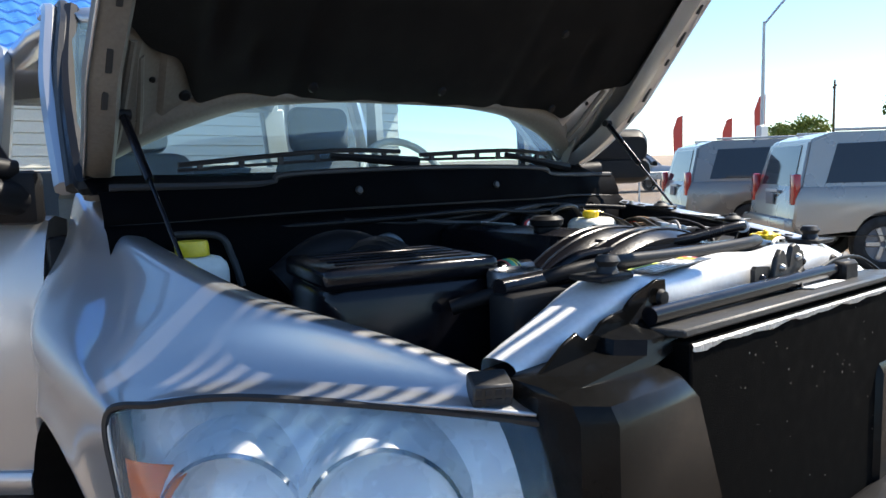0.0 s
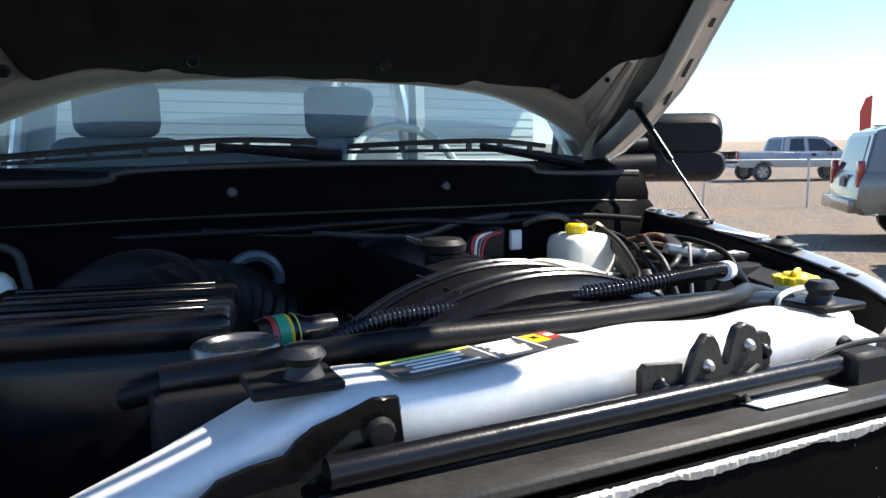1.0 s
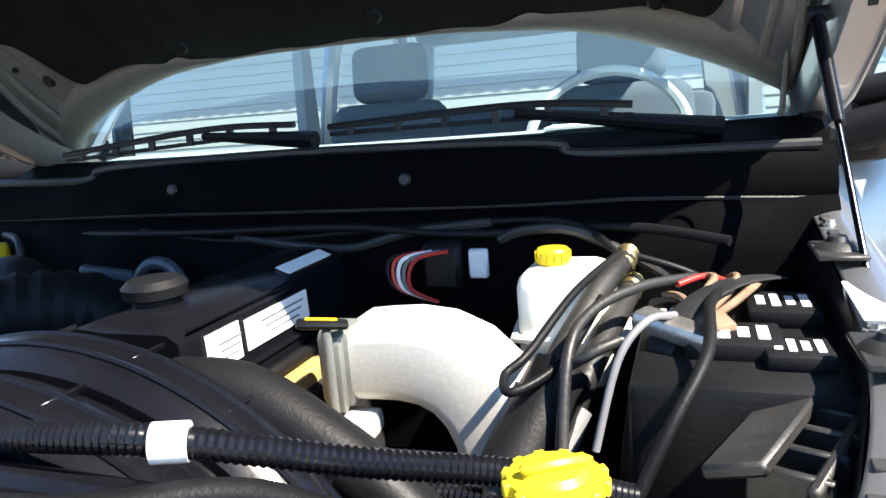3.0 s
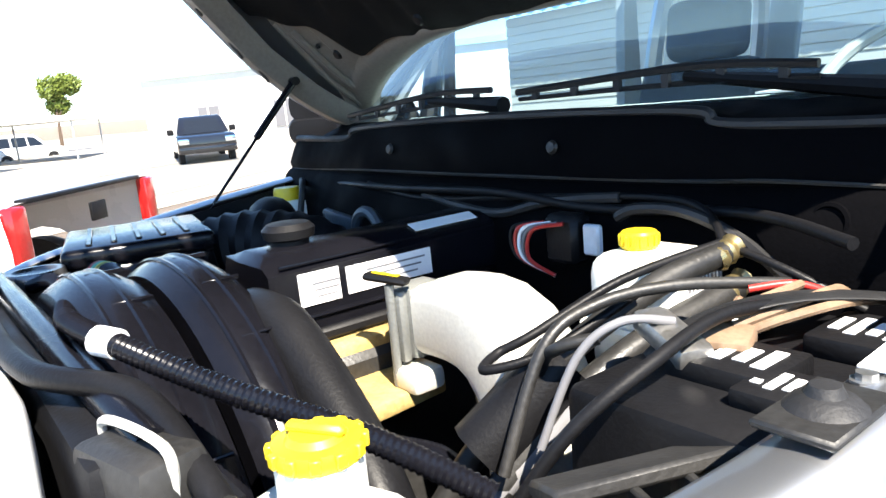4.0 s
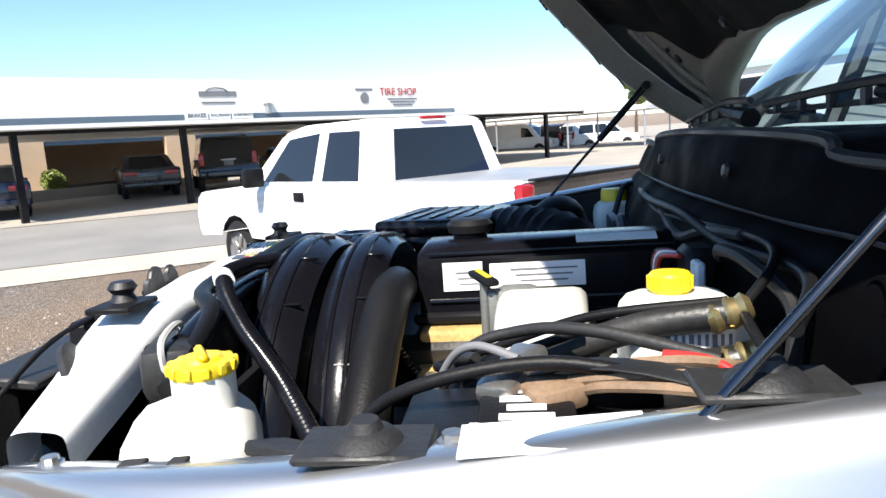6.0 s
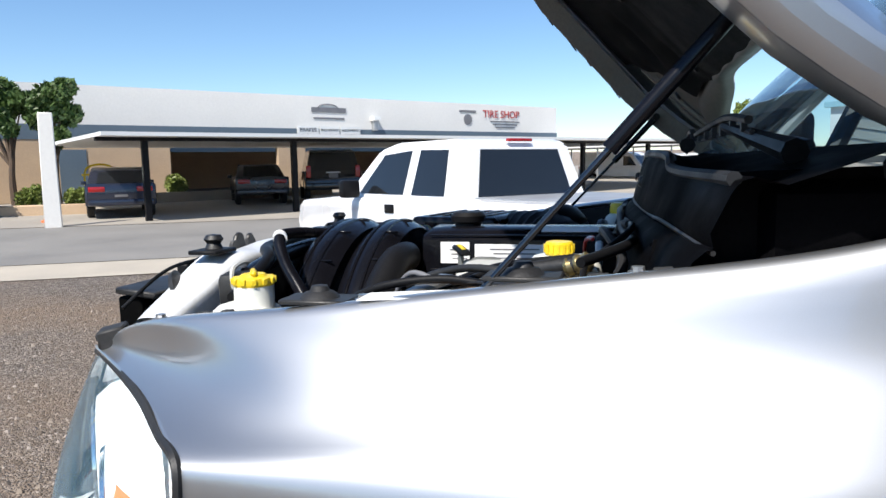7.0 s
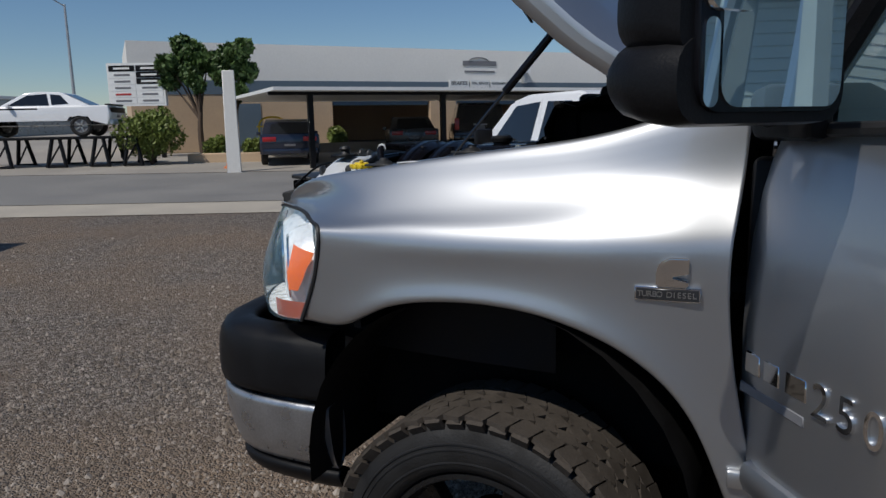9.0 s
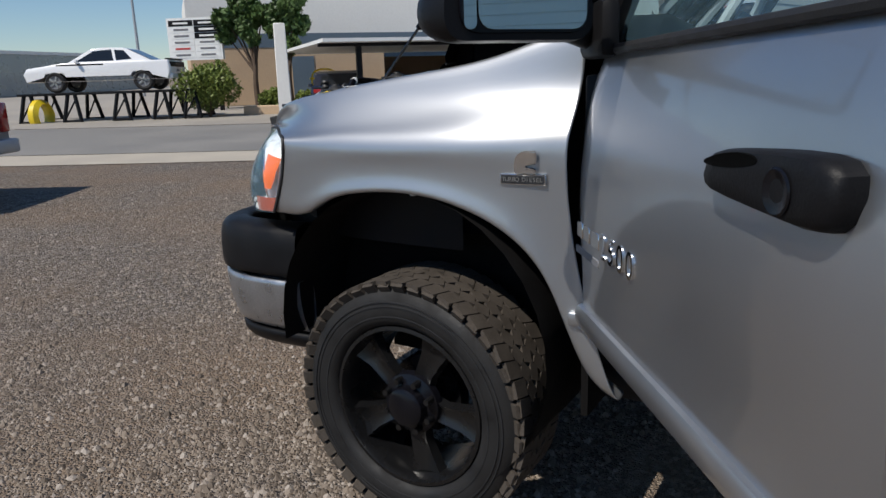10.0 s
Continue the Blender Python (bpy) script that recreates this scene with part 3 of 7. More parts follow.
# wheel
def wheel(place, r=0.405, w=0.27, flip=1):
    hub_m = Matrix.Translation(place) @ rot(0, 90 * flip, 0)
    root = part("wheel", lathe(B(), [(0.0, -0.05), (0.13, -0.05), (0.13, 0.0), (0.0, 0.0)], hub_m, 24), RIM, truck, "black alloy wheel with all-terrain tyre")
    bm = B()
    h = w / 2
    prof = [(0.262, h - 0.035), (0.272, h - 0.008), (0.29, h + 0.004), (0.325, h + 0.008), (0.36, h + 0.002), (0.385, h - 0.018), (r - 0.008, h - 0.04), (r - 0.006, 0),
            (r - 0.008, -h + 0.04), (0.385, -h + 0.02), (0.34, -h), (0.29, -h + 0.004), (0.262, -h + 0.04)]
    lathe(bm, prof, hub_m, 64)
    tyre = part("tyre", bm, TYRE, root, "black tyre sidewall")
    bm = B()
    for q, zz in ((0.300, 0.007), (0.333, 0.0095), (0.346, 0.008)):
        lathe(bm, [(q - 0.003, h + zz - 0.004), (q - 0.002, h + zz), (q + 0.002, h + zz), (q + 0.003, h + zz - 0.004)], hub_m, 64)
    part("sidewall_rib", bm, RUBBER, tyre)
    rng = random.Random(7)
    bm = B()
    N = 46
    for k in range(N):
        for row, (zc, zw, off, turn) in enumerate(((-0.100, 0.062, 0, -14), (-0.046, 0.046, 0.5, 28), (0.0, 0.040, 0.2, -30), (0.046, 0.046, 0.5, 28), (0.100, 0.062, 0, -14))):
            a = 2 * math.pi * (k + off) / N
            m = hub_m @ rot(0, 0, math.degrees(a)) @ Matrix.Translation((r - 0.002, 0, zc)) @ rot(rng.uniform(-4, 4) + turn, 0, 0)
            box(bm, (0, 0, 0), (0.013, 2 * math.pi * r / N * (0.90 - 0.05 * (row in (1, 3))), zw), m)
        for zs in (1, -1):
            a = 2 * math.pi * (k + 0.0) / N
            m = hub_m @ rot(0, 0, math.degrees(a)) @ Matrix.Translation((r - 0.021, 0, zs * (h - 0.010))) @ rot(0, -zs * 38, 0)
            box(bm, (0, 0, 0), (0.046 if k % 2 else 0.030, 0.040, 0.010), m)
    part("tread", bm, TREAD, root, "dusty blocky tread")
    bm = B()
    lathe(bm, [(0.268, h - 0.03), (0.264, h - 0.012), (0.252, h - 0.010), (0.243, h - 0.03), (0.236, h - 0.09), (0.225, -0.05), (0.225, -h + 0.04), (0.25, -h + 0.02)], hub_m, 64)
    part("rim", bm, RIM, root)
    for k in range(5):
        a = 2 * math.pi * (k + 0.15) / 5
        bm = B()
        rows = []
        for rr, ww, zz in ((0.07, 0.040, h - 0.055), (0.12, 0.036, h - 0.045), (0.18, 0.046, h - 0.05), (0.236, 0.066, h - 0.045)):
            rows.append([hub_m @ rot(0, 0, math.degrees(a)) @ Vector(p) for p in
                         ((rr, -ww, zz - 0.03), (rr, -ww * 0.8, zz), (rr, -ww * 0.25, zz - 0.012), (rr, ww * 0.25, zz - 0.012), (rr, ww * 0.8, zz), (rr, ww, zz - 0.03))])
        grid(bm, rows)
        part("spoke", bm, RIM, root)
    bm = B()
    lathe(bm, [(0.105, h - 0.065), (0.098, h - 0.045), (0.068, h - 0.032), (0.062, h - 0.005), (0.05, h + 0.003), (0.0, h + 0.004)], hub_m, 32)
    part("hub_cap", bm, BLACK_GLOSS, root, "glossy black hub cap")
    for k in range(8):
        a = 2 * math.pi * (k + 0.5) / 8
        bm = B()
        cyl(bm, hub_m @ Vector((0.083 * math.cos(a), 0.083 * math.sin(a), h - 0.05)), hub_m @ Vector((0.083 * math.cos(a), 0.083 * math.sin(a), h - 0.012)), 0.012, 0.010, 8)
        part("lug_nut", bm, RIM, root)


wheel((0.785, 0.615, 0.418))
wheel((-0.785, 0.615, 0.418), flip=-1)
wheel((0.785, 4.2, 0.418))
wheel((-0.785, 4.2, 0.418), flip=-1)


# hood, hinged at the cowl and raised; s runs from the hinge edge to the nose, along the raised hood
HOOD = Matrix.Translation((0.018, 0.985, 1.525)) @ rot(-55, 0, 0)
EDGE = [(-0.05, 0.02), (0, 0.0), (0.1, -0.045), (0.2, -0.075), (0.4, -0.10), (0.8, -0.15), (1.1, -0.215), (1.38, -0.30)]


def hood_z(x, s):
    """Height of the outer skin: its edge follows the fender, its middle is domed."""
    e = min(1, abs(x) / 0.85)
    roll = min(1.0, max(0.0, (e - 0.86) / 0.14))
    return lerp_table(EDGE, s) + 0.045 * (1 - roll * roll) + 0.085 * (1 - e ** 2.6) - 0.03 * max(0.0, -x / 0.85) * max(0.0, s - 0.1) + 0.02 * math.exp(-((abs(x) - 0.45) / 0.12) ** 2)


def hood_half(s):
    return lerp_table([(0, 0.80), (0.1, 0.82), (0.35, 0.845), (0.75, 0.83), (1.0, 0.76), (1.2, 0.64), (1.38, 0.54)], s)


REAR_EDGE = [(0, 0.23), (0.2, 0.229), (0.3, 0.22), (0.4, 0.203), (0.5, 0.176), (0.6, 0.142), (0.7, 0.09), (0.76, 0.04), (0.8, -0.01), (0.86, -0.06)]
HEM = {1: -0.042, -1: -0.056}


def hood_start(x):
    """The rear edge bows: it lies further forward towards the middle."""
    return smooth_table(REAR_EDGE, abs(x))


hood = part("hood", box(B(), HOOD @ Vector((0, -0.62, hood_z(0, 0.62) - 0.02)), (0.3, 0.3, 0.006), HOOD.to_3x3().to_4x4()), HOOD_IN_SHADED, truck, "raised silver hood with black liner underneath")
bm = B()
rows = []
for i in range(29):
    rows.append([])
    for k in range(25):
        f = max(-1, min(1, -1.06 + 2.12 * i / 28))
        hem = {0: HEM[-1], 28: HEM[1]}.get(i, 0.0)
        u = k / 24
        s0 = hood_start(f * 0.8)
        s = s0 + (1.37 - s0) * u
        x = f * hood_half(s)
        rows[-1].append(HOOD @ Vector((x, -s, hood_z(x, s) + hem)))
grid(bm, rows)
ob = part("outer_skin", bm, SILVER, hood, "silver painted hood skin")
sk = ob.modifiers.new("skin", "SOLIDIFY")
sk.thickness, sk.offset = 0.004, 0
for sx in (1, -1):
    # turned-down side flange with slots
    dz0 = HEM[sx]
    bm = B()
    rows = []
    for k in range(25):
        s = -0.03 + 1.15 * k / 24
        x = hood_half(s)
        z = hood_z(sx * x, s)
        rows.append([HOOD @ Vector((sx * q, -s, z + dz)) for q, dz in ((x - 0.003, -0.002), (x - 0.004, dz0 + 0.006), (x - 0.012, dz0), (x - 0.052, dz0 - 0.004), (x - 0.060, dz0 + 0.004), (x - 0.075, -0.004))])
    grid(bm, rows)
    # driver's flange in bright SILVER as lit, the passenger's in the darker shade colour
    flange = part("side_flange", bm, SILVER if sx > 0 else HOOD_IN_SHADED, hood, "pressed inner hood flange")
    for s, ln in ((0.315, 0.05), (0.40, 0.05), (0.52, 0.022), (0.60, 0.05), (0.70, 0.03)):
        bm = B()
        c = HOOD @ Vector((sx * (hood_half(s) - 0.032), -s, hood_z(sx * hood_half(s), s) + dz0 - 0.0035))
        box(bm, c, (0.012, ln, 0.004), HOOD.to_3x3().to_4x4(), 0.0015)
        part("slot", bm, DARK_IN, flange)
# inner frame: rear bow with a rolled lip, then the bare corner panels
bm = B()
rows = []
for i in range(61):
    f = -1 + 2 * i / 60
    x = f * 0.80
    s0 = hood_start(x)
    a = abs(f)
    w = 0.030 + 0.062 * min(1, max(0, (a - 0.30) / 0.45)) - 0.03 * max(0, (a - 0.8) / 0.2)
    rows.append([HOOD @ Vector((x, -(s0 + ds), hood_z(x, s0 + ds) + dz)) for ds, dz in ((0.002, -0.003), (0.004, -0.020), (0.010, -0.028), (w * 0.5, -0.034), (w * 0.85, -0.030), (w, -0.016), (w + 0.05, -0.010))])
grid(bm, rows)
part("inner_bow", bm, HOOD_IN_SHADED, hood, "curved pressed-steel rear bow", sub=1)
for sx in (1, -1):
    bm = B()
    rows = []
    for k in range(18):
        s = 0.03 + 0.50 * k / 17
        h = hood_half(s)
        rows.append([HOOD @ Vector((sx * x, -max(s, hood_start(x) + 0.012), hood_z(sx * x, max(s, hood_start(x) + 0.012)) + dz)) for x, dz in ((h - 0.072, -0.006), (h - 0.085, -0.022), (h - 0.115, -0.028), (h - 0.128, -0.018), (h - 0.165, -0.014), (h - 0.178, -0.022), (h - 0.23, -0.018), (h - 0.34, -0.012))])
    grid(bm, rows)
    # same split: lit corner in SILVER, shaded corner in the darker colour
    cpn = part("corner_panel", bm, SILVER if sx > 0 else HOOD_IN_SHADED, hood, "bare inner hood corner panel")
    for s, dx in ((0.30, 0.15), (0.36, 0.20), (0.20, 0.12)):
        bm = B()
        lathe(bm, [(0, -0.005), (0.005, -0.005), (0.007, 0)], HOOD @ Matrix.Translation((sx * (hood_half(s) - dx), -s, hood_z(sx * (hood_half(s) - dx), s) - 0.020)), 12)
        part("rubber_plug", bm, BLACK, cpn)
    # pressed stiffening ribs that run down to the hinge
    for x0, x1, s0, s1 in ((0.745, 0.745, 0.10, 0.40), (0.70, 0.725, 0.16, 0.36)):
        bm = B()
        pts = [HOOD @ Vector((sx * (x0 + (x1 - x0) * u), -(s0 + (s1 - s0) * u), hood_z(sx * x0, s0 + (s1 - s0) * u) - 0.024)) for u in (0, 0.33, 0.66, 1)]
        tube(bm, pts, 0.009, 8)
        part("pressed_rib", bm, HOOD_IN_SHADED, cpn)
# felt liner with scalloped corners and pressed pockets
LINER_CUT = [(0, 0.250), (0.40, 0.248), (0.56, 0.252), (0.63, 0.240), (0.655, 0.236), (0.675, 0.30), (0.70, 0.352), (0.74, 0.368), (0.79, 0.395), (0.83, 0.44)]
bm = B()
rows = []
for i in range(81):
    f = -1 + 2 * i / 80
    rows.append([])
    for k in range(33):
        u = k / 32
        a = abs(f)
        x = f * 0.80
        cut = smooth_table(LINER_CUT, abs(x) if x > 0 else min(0.83, abs(x) * 1.07)) + 0.003 * math.sin(29 * f)
        s = cut + (1.30 - cut) * u
        x = f * min(0.80, hood_half(s) - 0.062)
        pad = 0.016 * math.sin(math.pi * min(1, u * 1.02)) ** 0.3 * (1 - f ** 10)
        groove = 0.010 * math.exp(-((u - 0.45) / 0.03) ** 2) + 0.010 * math.exp(-((a - 0.45) / 0.03) ** 2)
        pocket = 0.022 * math.exp(-((a - 0.74) / 0.03) ** 4) * math.exp(-((s - 0.46) / 0.09) ** 4) + 0.018 * math.exp(-((a - 0.60) / 0.025) ** 4) * math.exp(-((s - 0.36) / 0.05) ** 4)
        rows[-1].append(HOOD @ Vector((x, -s, hood_z(x, s) - 0.032 - pad + groove + pocket)))
grid(bm, rows)
part("hood_liner", bm, LINER, hood, "black felt sound insulation", sub=1)
for x, s in ((-0.62, 0.27), (0.55, 0.27), (-0.3, 0.29), (0.1, 0.30), (0.45, 0.52), (-0.4, 0.55)):
    bm = B()
    lathe(bm, [(0, -0.006), (0.010, -0.005), (0.014, 0.001)], HOOD @ Matrix.Translation((x, -s, hood_z(x, s) - 0.047)), 12)
    part("liner_clip", bm, BLACK, hood, "black push clip")
# grille on the nose of the hood: bright surround, cross bars and slats
GR = HOOD @ Matrix.Translation((0, -1.38, -0.20))
GR3 = GR.to_3x3().to_4x4()
bm = B()
for z0 in (-0.035, -0.432):
    tube(bm, [GR @ Vector((x, -0.03 * (1 - (x / 0.6) ** 2), z0)) for x in (-0.52, -0.3, 0, 0.3, 0.52)], 0.032 if z0 > -0.1 else 0.020, 10)
for x in (-0.53, 0.53):
    tube(bm, [GR @ Vector((x, 0, 0)), GR @ Vector((x * 0.9, 0.01, -0.24)), GR @ Vector((x * 0.84, 0.02, -0.432))], 0.03, 10)
part("grille_surround", bm, CHROME, hood, "chrome grille surround")
bm = B()
box(bm, GR @ Vector((0, -0.02, -0.235)), (0.05, 0.03, 0.42), GR3, 0.01)
box(bm, GR @ Vector((0, -0.02, -0.225)), (0.98, 0.03, 0.05), GR3, 0.01)
part("grille_cross", bm, CHROME, hood, "chrome cross bars of the grille")
for z in (-0.082, -0.116, -0.150, -0.184, -0.268, -0.302, -0.336, -0.370, -0.404):
    bm = B()
    box(bm, GR @ Vector((0, 0.01, z)), (0.94, 0.020, 0.014), GR3 @ rot(-27, 0, 0))
    part("grille_slat", bm, BLACK, hood)
# hinges and gas struts
for sx in (1, -1):
    bm = B()
    for p, q in (((sx * 0.745, 0.985, 1.485), (sx * 0.75, 0.935, 1.555)), ((sx * 0.75, 0.935, 1.555), (sx * 0.75, 0.89, 1.65))):
        p, q = Vector(p), Vector(q)
        box(bm, (p + q) / 2, (0.006, 0.034, (q - p).length + 0.015), (q - p).to_track_quat("Z", "Y").to_matrix().to_4x4(), 0.002)
    part("hinge", bm, HOOD_IN_SHADED, hood, "grey steel hood hinge arm")
    a, b = (Vector((0.772, 0.758, 1.69)), Vector((0.79, 0.49, 1.392))) if sx > 0 else (Vector((-0.746, 0.745, 1.675)), Vector((-0.730, 0.475, 1.388)))
    bm = B()
    cyl(bm, a, a.lerp(b, 0.46), 0.009, seg=14)
    strut = part("gas_strut", bm, BLACK_GLOSS, hood, "black gas strut with steel rod")
    bm = B()
    cyl(bm, a.lerp(b, 0.45), b, 0.004, seg=10)
    # steel rod on the driver's side, gloss black on the passenger's
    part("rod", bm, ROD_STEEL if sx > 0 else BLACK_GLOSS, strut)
    for q in (a,):
        bm = B()
        cyl(bm, q + Vector((-0.012, 0, 0)), q + Vector((0.014, 0, 0)), 0.011, seg=12)
        part("ball_socket", bm, BLACK, strut)

# ---- engine bay ----
# upper radiator support
bm = B()
rows = []
for i in range(41):
    x = -0.525 + 1.05 * i / 40
    e = max(0.0, (abs(x) - 0.27) / 0.255)
    zt = 1.378 - 0.085 * e ** 1.5 + 0.004 * math.sin(abs(x) * 26)
    yf = -0.165 + 0.02 * e
    w = 0.115 - 0.045 * e
    rows.append([(x, yf + dy * w, zt + dz) for dy, dz in ((1.0, -0.05), (1.0, -0.008), (0.93, 0.0), (0.35, 0.003), (0.06, -0.002), (0.0, -0.012), (0.01, -0.045), (0.06, -0.055))])
grid(bm, rows)
support = part("radiator_support", bm, SUPPORT, truck, "silver painted upper radiator crossmember", sub=1)
for sx in (1, -1):
    bm = B()
    box(bm, (sx * 0.325, -0.115, 1.386), (0.075, 0.06, 0.008), bevel=0.002)
    pad = part("stop_plate", bm, BLACK, support)
    bm = B()
    lathe(bm, [(0, 0.03), (0.014, 0.028), (0.019, 0.020), (0.013, 0.012), (0.017, 0.002), (0.02, 0)], Matrix.Translation((sx * 0.315, -0.118, 1.388)), 18)
    part("hood_stop", bm, RUBBER, pad, "black rubber hood stop")
    bm = B()
    box(bm, (sx * 0.573, -0.145, 1.278), (0.05, 0.042, 0.03), rot(12, 0, sx * 28), 0.003)
    gm = part("fender_grommet", bm, BLACK_DUSTY, truck, "square black rubber fender grommet with holes")
    for a in range(4):
        for b in range(2):
            bm = B()
            q = Vector((sx * 0.573, -0.145, 1.278)) + (rot(12, 0, sx * 28) @ Vector((-0.0185 + 0.0123 * a, -0.0212, -0.007 + 0.013 * b)))
            box(bm, q, (0.008, 0.002, 0.008), rot(12, 0, sx * 28))
            part("hole", bm, DARK_IN, gm)
# latch: a stamped pair of plates with ears, striker slot and lever
LM = Matrix.Translation((0.088, -0.176, 0))
bm = B()
arc = [(-0.040, 1.312), (0.046, 1.312), (0.052, 1.345), (0.050, 1.372), (0.038, 1.396), (0.024, 1.402), (0.012, 1.398), (0.006, 1.385), (0.004, 1.362), (-0.006, 1.360), (-0.010, 1.384), (-0.018, 1.394), (-0.028, 1.396), (-0.042, 1.380), (-0.052, 1.352), (-0.052, 1.328)]
prism(bm, arc, 0.010, LM @ Matrix.Translation((0, -0.012, 0)))
bmesh.ops.bevel(bm, geom=list(bm.edges), offset=0.0018, segments=1, affect="EDGES")
latch = part("hood_latch", bm, BLACK_DUSTY, support, "black stamped steel hood latch with two prongs")
for ear in ([(-0.100, 1.333), (-0.094, 1.322), (-0.052, 1.312), (-0.050, 1.368), (-0.094, 1.372), (-0.100, 1.366)], [(0.048, 1.346), (0.066, 1.346), (0.070, 1.352), (0.070, 1.378), (0.064, 1.386), (0.048, 1.386)]):
    bm = B()
    prism(bm, ear, 0.008, LM @ Matrix.Translation((0, -0.004, 0)))
    part("latch_ear", bm, BLACK_DUSTY, latch)
for x, z, r in ((-0.076, 1.348, 0.008), (0.060, 1.366, 0.007), (-0.026, 1.364, 0.0055), (0.028, 1.378, 0.0055)):
    bm = B()
    lathe(bm, [(0, 0.007), (r * 0.6, 0.007), (r, 0.004), (r * 1.25, 0.002), (r * 1.3, 0)], LM @ Matrix.Translation((x, -0.012 if abs(x) < 0.05 else -0.004, z)) @ rot(90, 0, 0), 12)
    part("rivet", bm, STEEL if abs(x) < 0.05 else BLACK_GLOSS, latch)
bm = B()
box(bm, LM @ Vector((0.012, -0.018, 1.340)), (0.062, 0.008, 0.018), rot(0, -28, 0), 0.003)
lev = part("release_lever", bm, BLACK, latch, "black release lever on its pivot")
bm = B()
tube(bm, [LM @ Vector((-0.008, -0.022, 1.345)), LM @ Vector((0.004, -0.027, 1.336)), LM @ Vector((0.018, -0.026, 1.322)), LM @ Vector((0.030, -0.022, 1.318))], 0.005, 8)
part("spring_hook", bm, BLACK_GLOSS, lev)
bm = B()
lathe(bm, [(0, 0.008), (0.007, 0.008), (0.010, 0.004), (0.010, 0)], LM @ Matrix.Translation((-0.004, -0.020, 1.342)) @ rot(90, 0, 0), 12)
part("pivot", bm, STEEL, lev)
bm = B()
tube(bm, [(0.125, -0.195, 1.330), (0.19, -0.196, 1.350), (0.28, -0.19, 1.36), (0.38, -0.19, 1.35), (0.47, -0.21, 1.30)], 0.0035, 8)
part("release_cable", bm, BLACK, latch)
for x, z in ((-0.03, 1.325), (0.165, 1.338), (0.33, 1.35)):
    bm = B()
    lathe(bm, [(0, 0.001), (0.005, 0.001), (0.005, 0)], Matrix.Translation((x, -0.166, z)) @ rot(90, 0, 0), 12)
    part("punched_hole", bm, DARK_IN, support)
# black warning sticker on the support, three fields
ST = Matrix.Translation((-0.142, -0.108, 1.3842)) @ rot(0, 0, 9)
S3 = ST.to_3x3().to_4x4()
bm = B()
box(bm, ST @ Vector((0, 0, 0)), (0.205, 0.050, 0.0012), S3)
st = part("belt_sticker", bm, mat("dark_sticker", (0.045, 0.045, 0.048), 0.4), support, "black warning sticker with white print and yellow strip")
for cx, cy, sx_, sy_, mm in ((-0.052, 0.022, 0.10, 0.004, GREEN_PRINT), (0.000, 0, 0.002, 0.05, PAPER), (0.058, 0, 0.002, 0.05, PAPER), (0.072, 0.008, 0.022, 0.026, YELLOW), (0.092, 0.010, 0.014, 0.024, RED), (0.092, 0.010, 0.009, 0.008, PAPER), (0.0722, 0.009, 0.008, 0.008, BLACK)):
    bm = B()
    box(bm, ST @ Vector((cx, cy, 0.0010 if mm is not BLACK and sx_ != 0.009 else 0.0014)), (sx_, sy_, 0.0008), S3)
    part("print", bm, mm, st)
for k in range(4):
    bm = B()
    box(bm, ST @ Vector((-0.055 + 0.004 * (k % 2), 0.013 - 0.009 * k, 0.0010)), (0.075 - 0.012 * (k % 3), 0.0032, 0.0008), S3)
    part("print", bm, PAPER, st)
for k in range(6):
    bm = B()
    box(bm, ST @ Vector((0.028, 0.019 - 0.0075 * k, 0.0010)), (0.044 - 0.006 * (k % 3), 0.0036, 0.0008), S3)
    part("print", bm, PAPER, st)

# condenser pack in front of the radiator
bm = B()
box(bm, (0.05, -0.235, 1.08), (0.74, 0.05, 0.46), bevel=0.004)
cond = part("condenser", bm, CORE, truck, "black condenser and cooler core")
rng = random.Random(5)
bm = B()
for k in range(60):
    x, z = rng.uniform(-0.30, 0.40), rng.uniform(0.87, 1.29)
    box(bm, (x, -0.2600, z), (rng.uniform(0.0008, 0.0022), 0.001, rng.uniform(0.0008, 0.003)))
part("stone_chips", bm, STEEL, cond, "bright stone chips in the core")
bm = B()
box(bm, (0.05, -0.215, 1.319), (0.76, 0.085, 0.012), rot(-6, 0, 0), 0.003)
part("top_shelf", bm, BLACK_DUSTY, cond, "dusty black top shelf")
bm = B()
box(bm, (0.155, -0.214, 1.3275), (0.12, 0.028, 0.0015), rot(-6, 0, 0))
part("shelf_label", bm, PAPER, cond, "small white label")
bm = B()
rng = random.Random(3)
vr = []
for i in range(180):
    x = -0.32 + 0.70 * i / 179
    w = 0.6 + 0.5 * math.sin(i * 0.21) * math.sin(i * 0.057 + 1)
    vr.append([(x, -0.2605 - 0.001 * rng.random(), 1.309 + 0.001 * rng.random()), (x, -0.2625 - 0.002 * rng.random(), 1.3055 + 0.0015 * rng.random()), (x, -0.2615 - 0.001 * rng.random(), 1.304 - 0.006 * w - 0.002 * rng.random())])
grid(bm, vr)
part("foil_tape", bm, ALLOY, cond, "crumpled bright foil tape along the top edge", smooth=False)
bm = B()
cyl(bm, (-0.32, -0.195, 1.337), (0.24, -0.195, 1.342), 0.013, seg=14)
part("cooler_tube", bm, BLACK_GLOSS, cond, "long black cooler tube")
bm = B()
box(bm, (0.27, -0.20, 1.338), (0.06, 0.035, 0.04), bevel=0.006)
part("tube_end", bm, BLACK, cond)
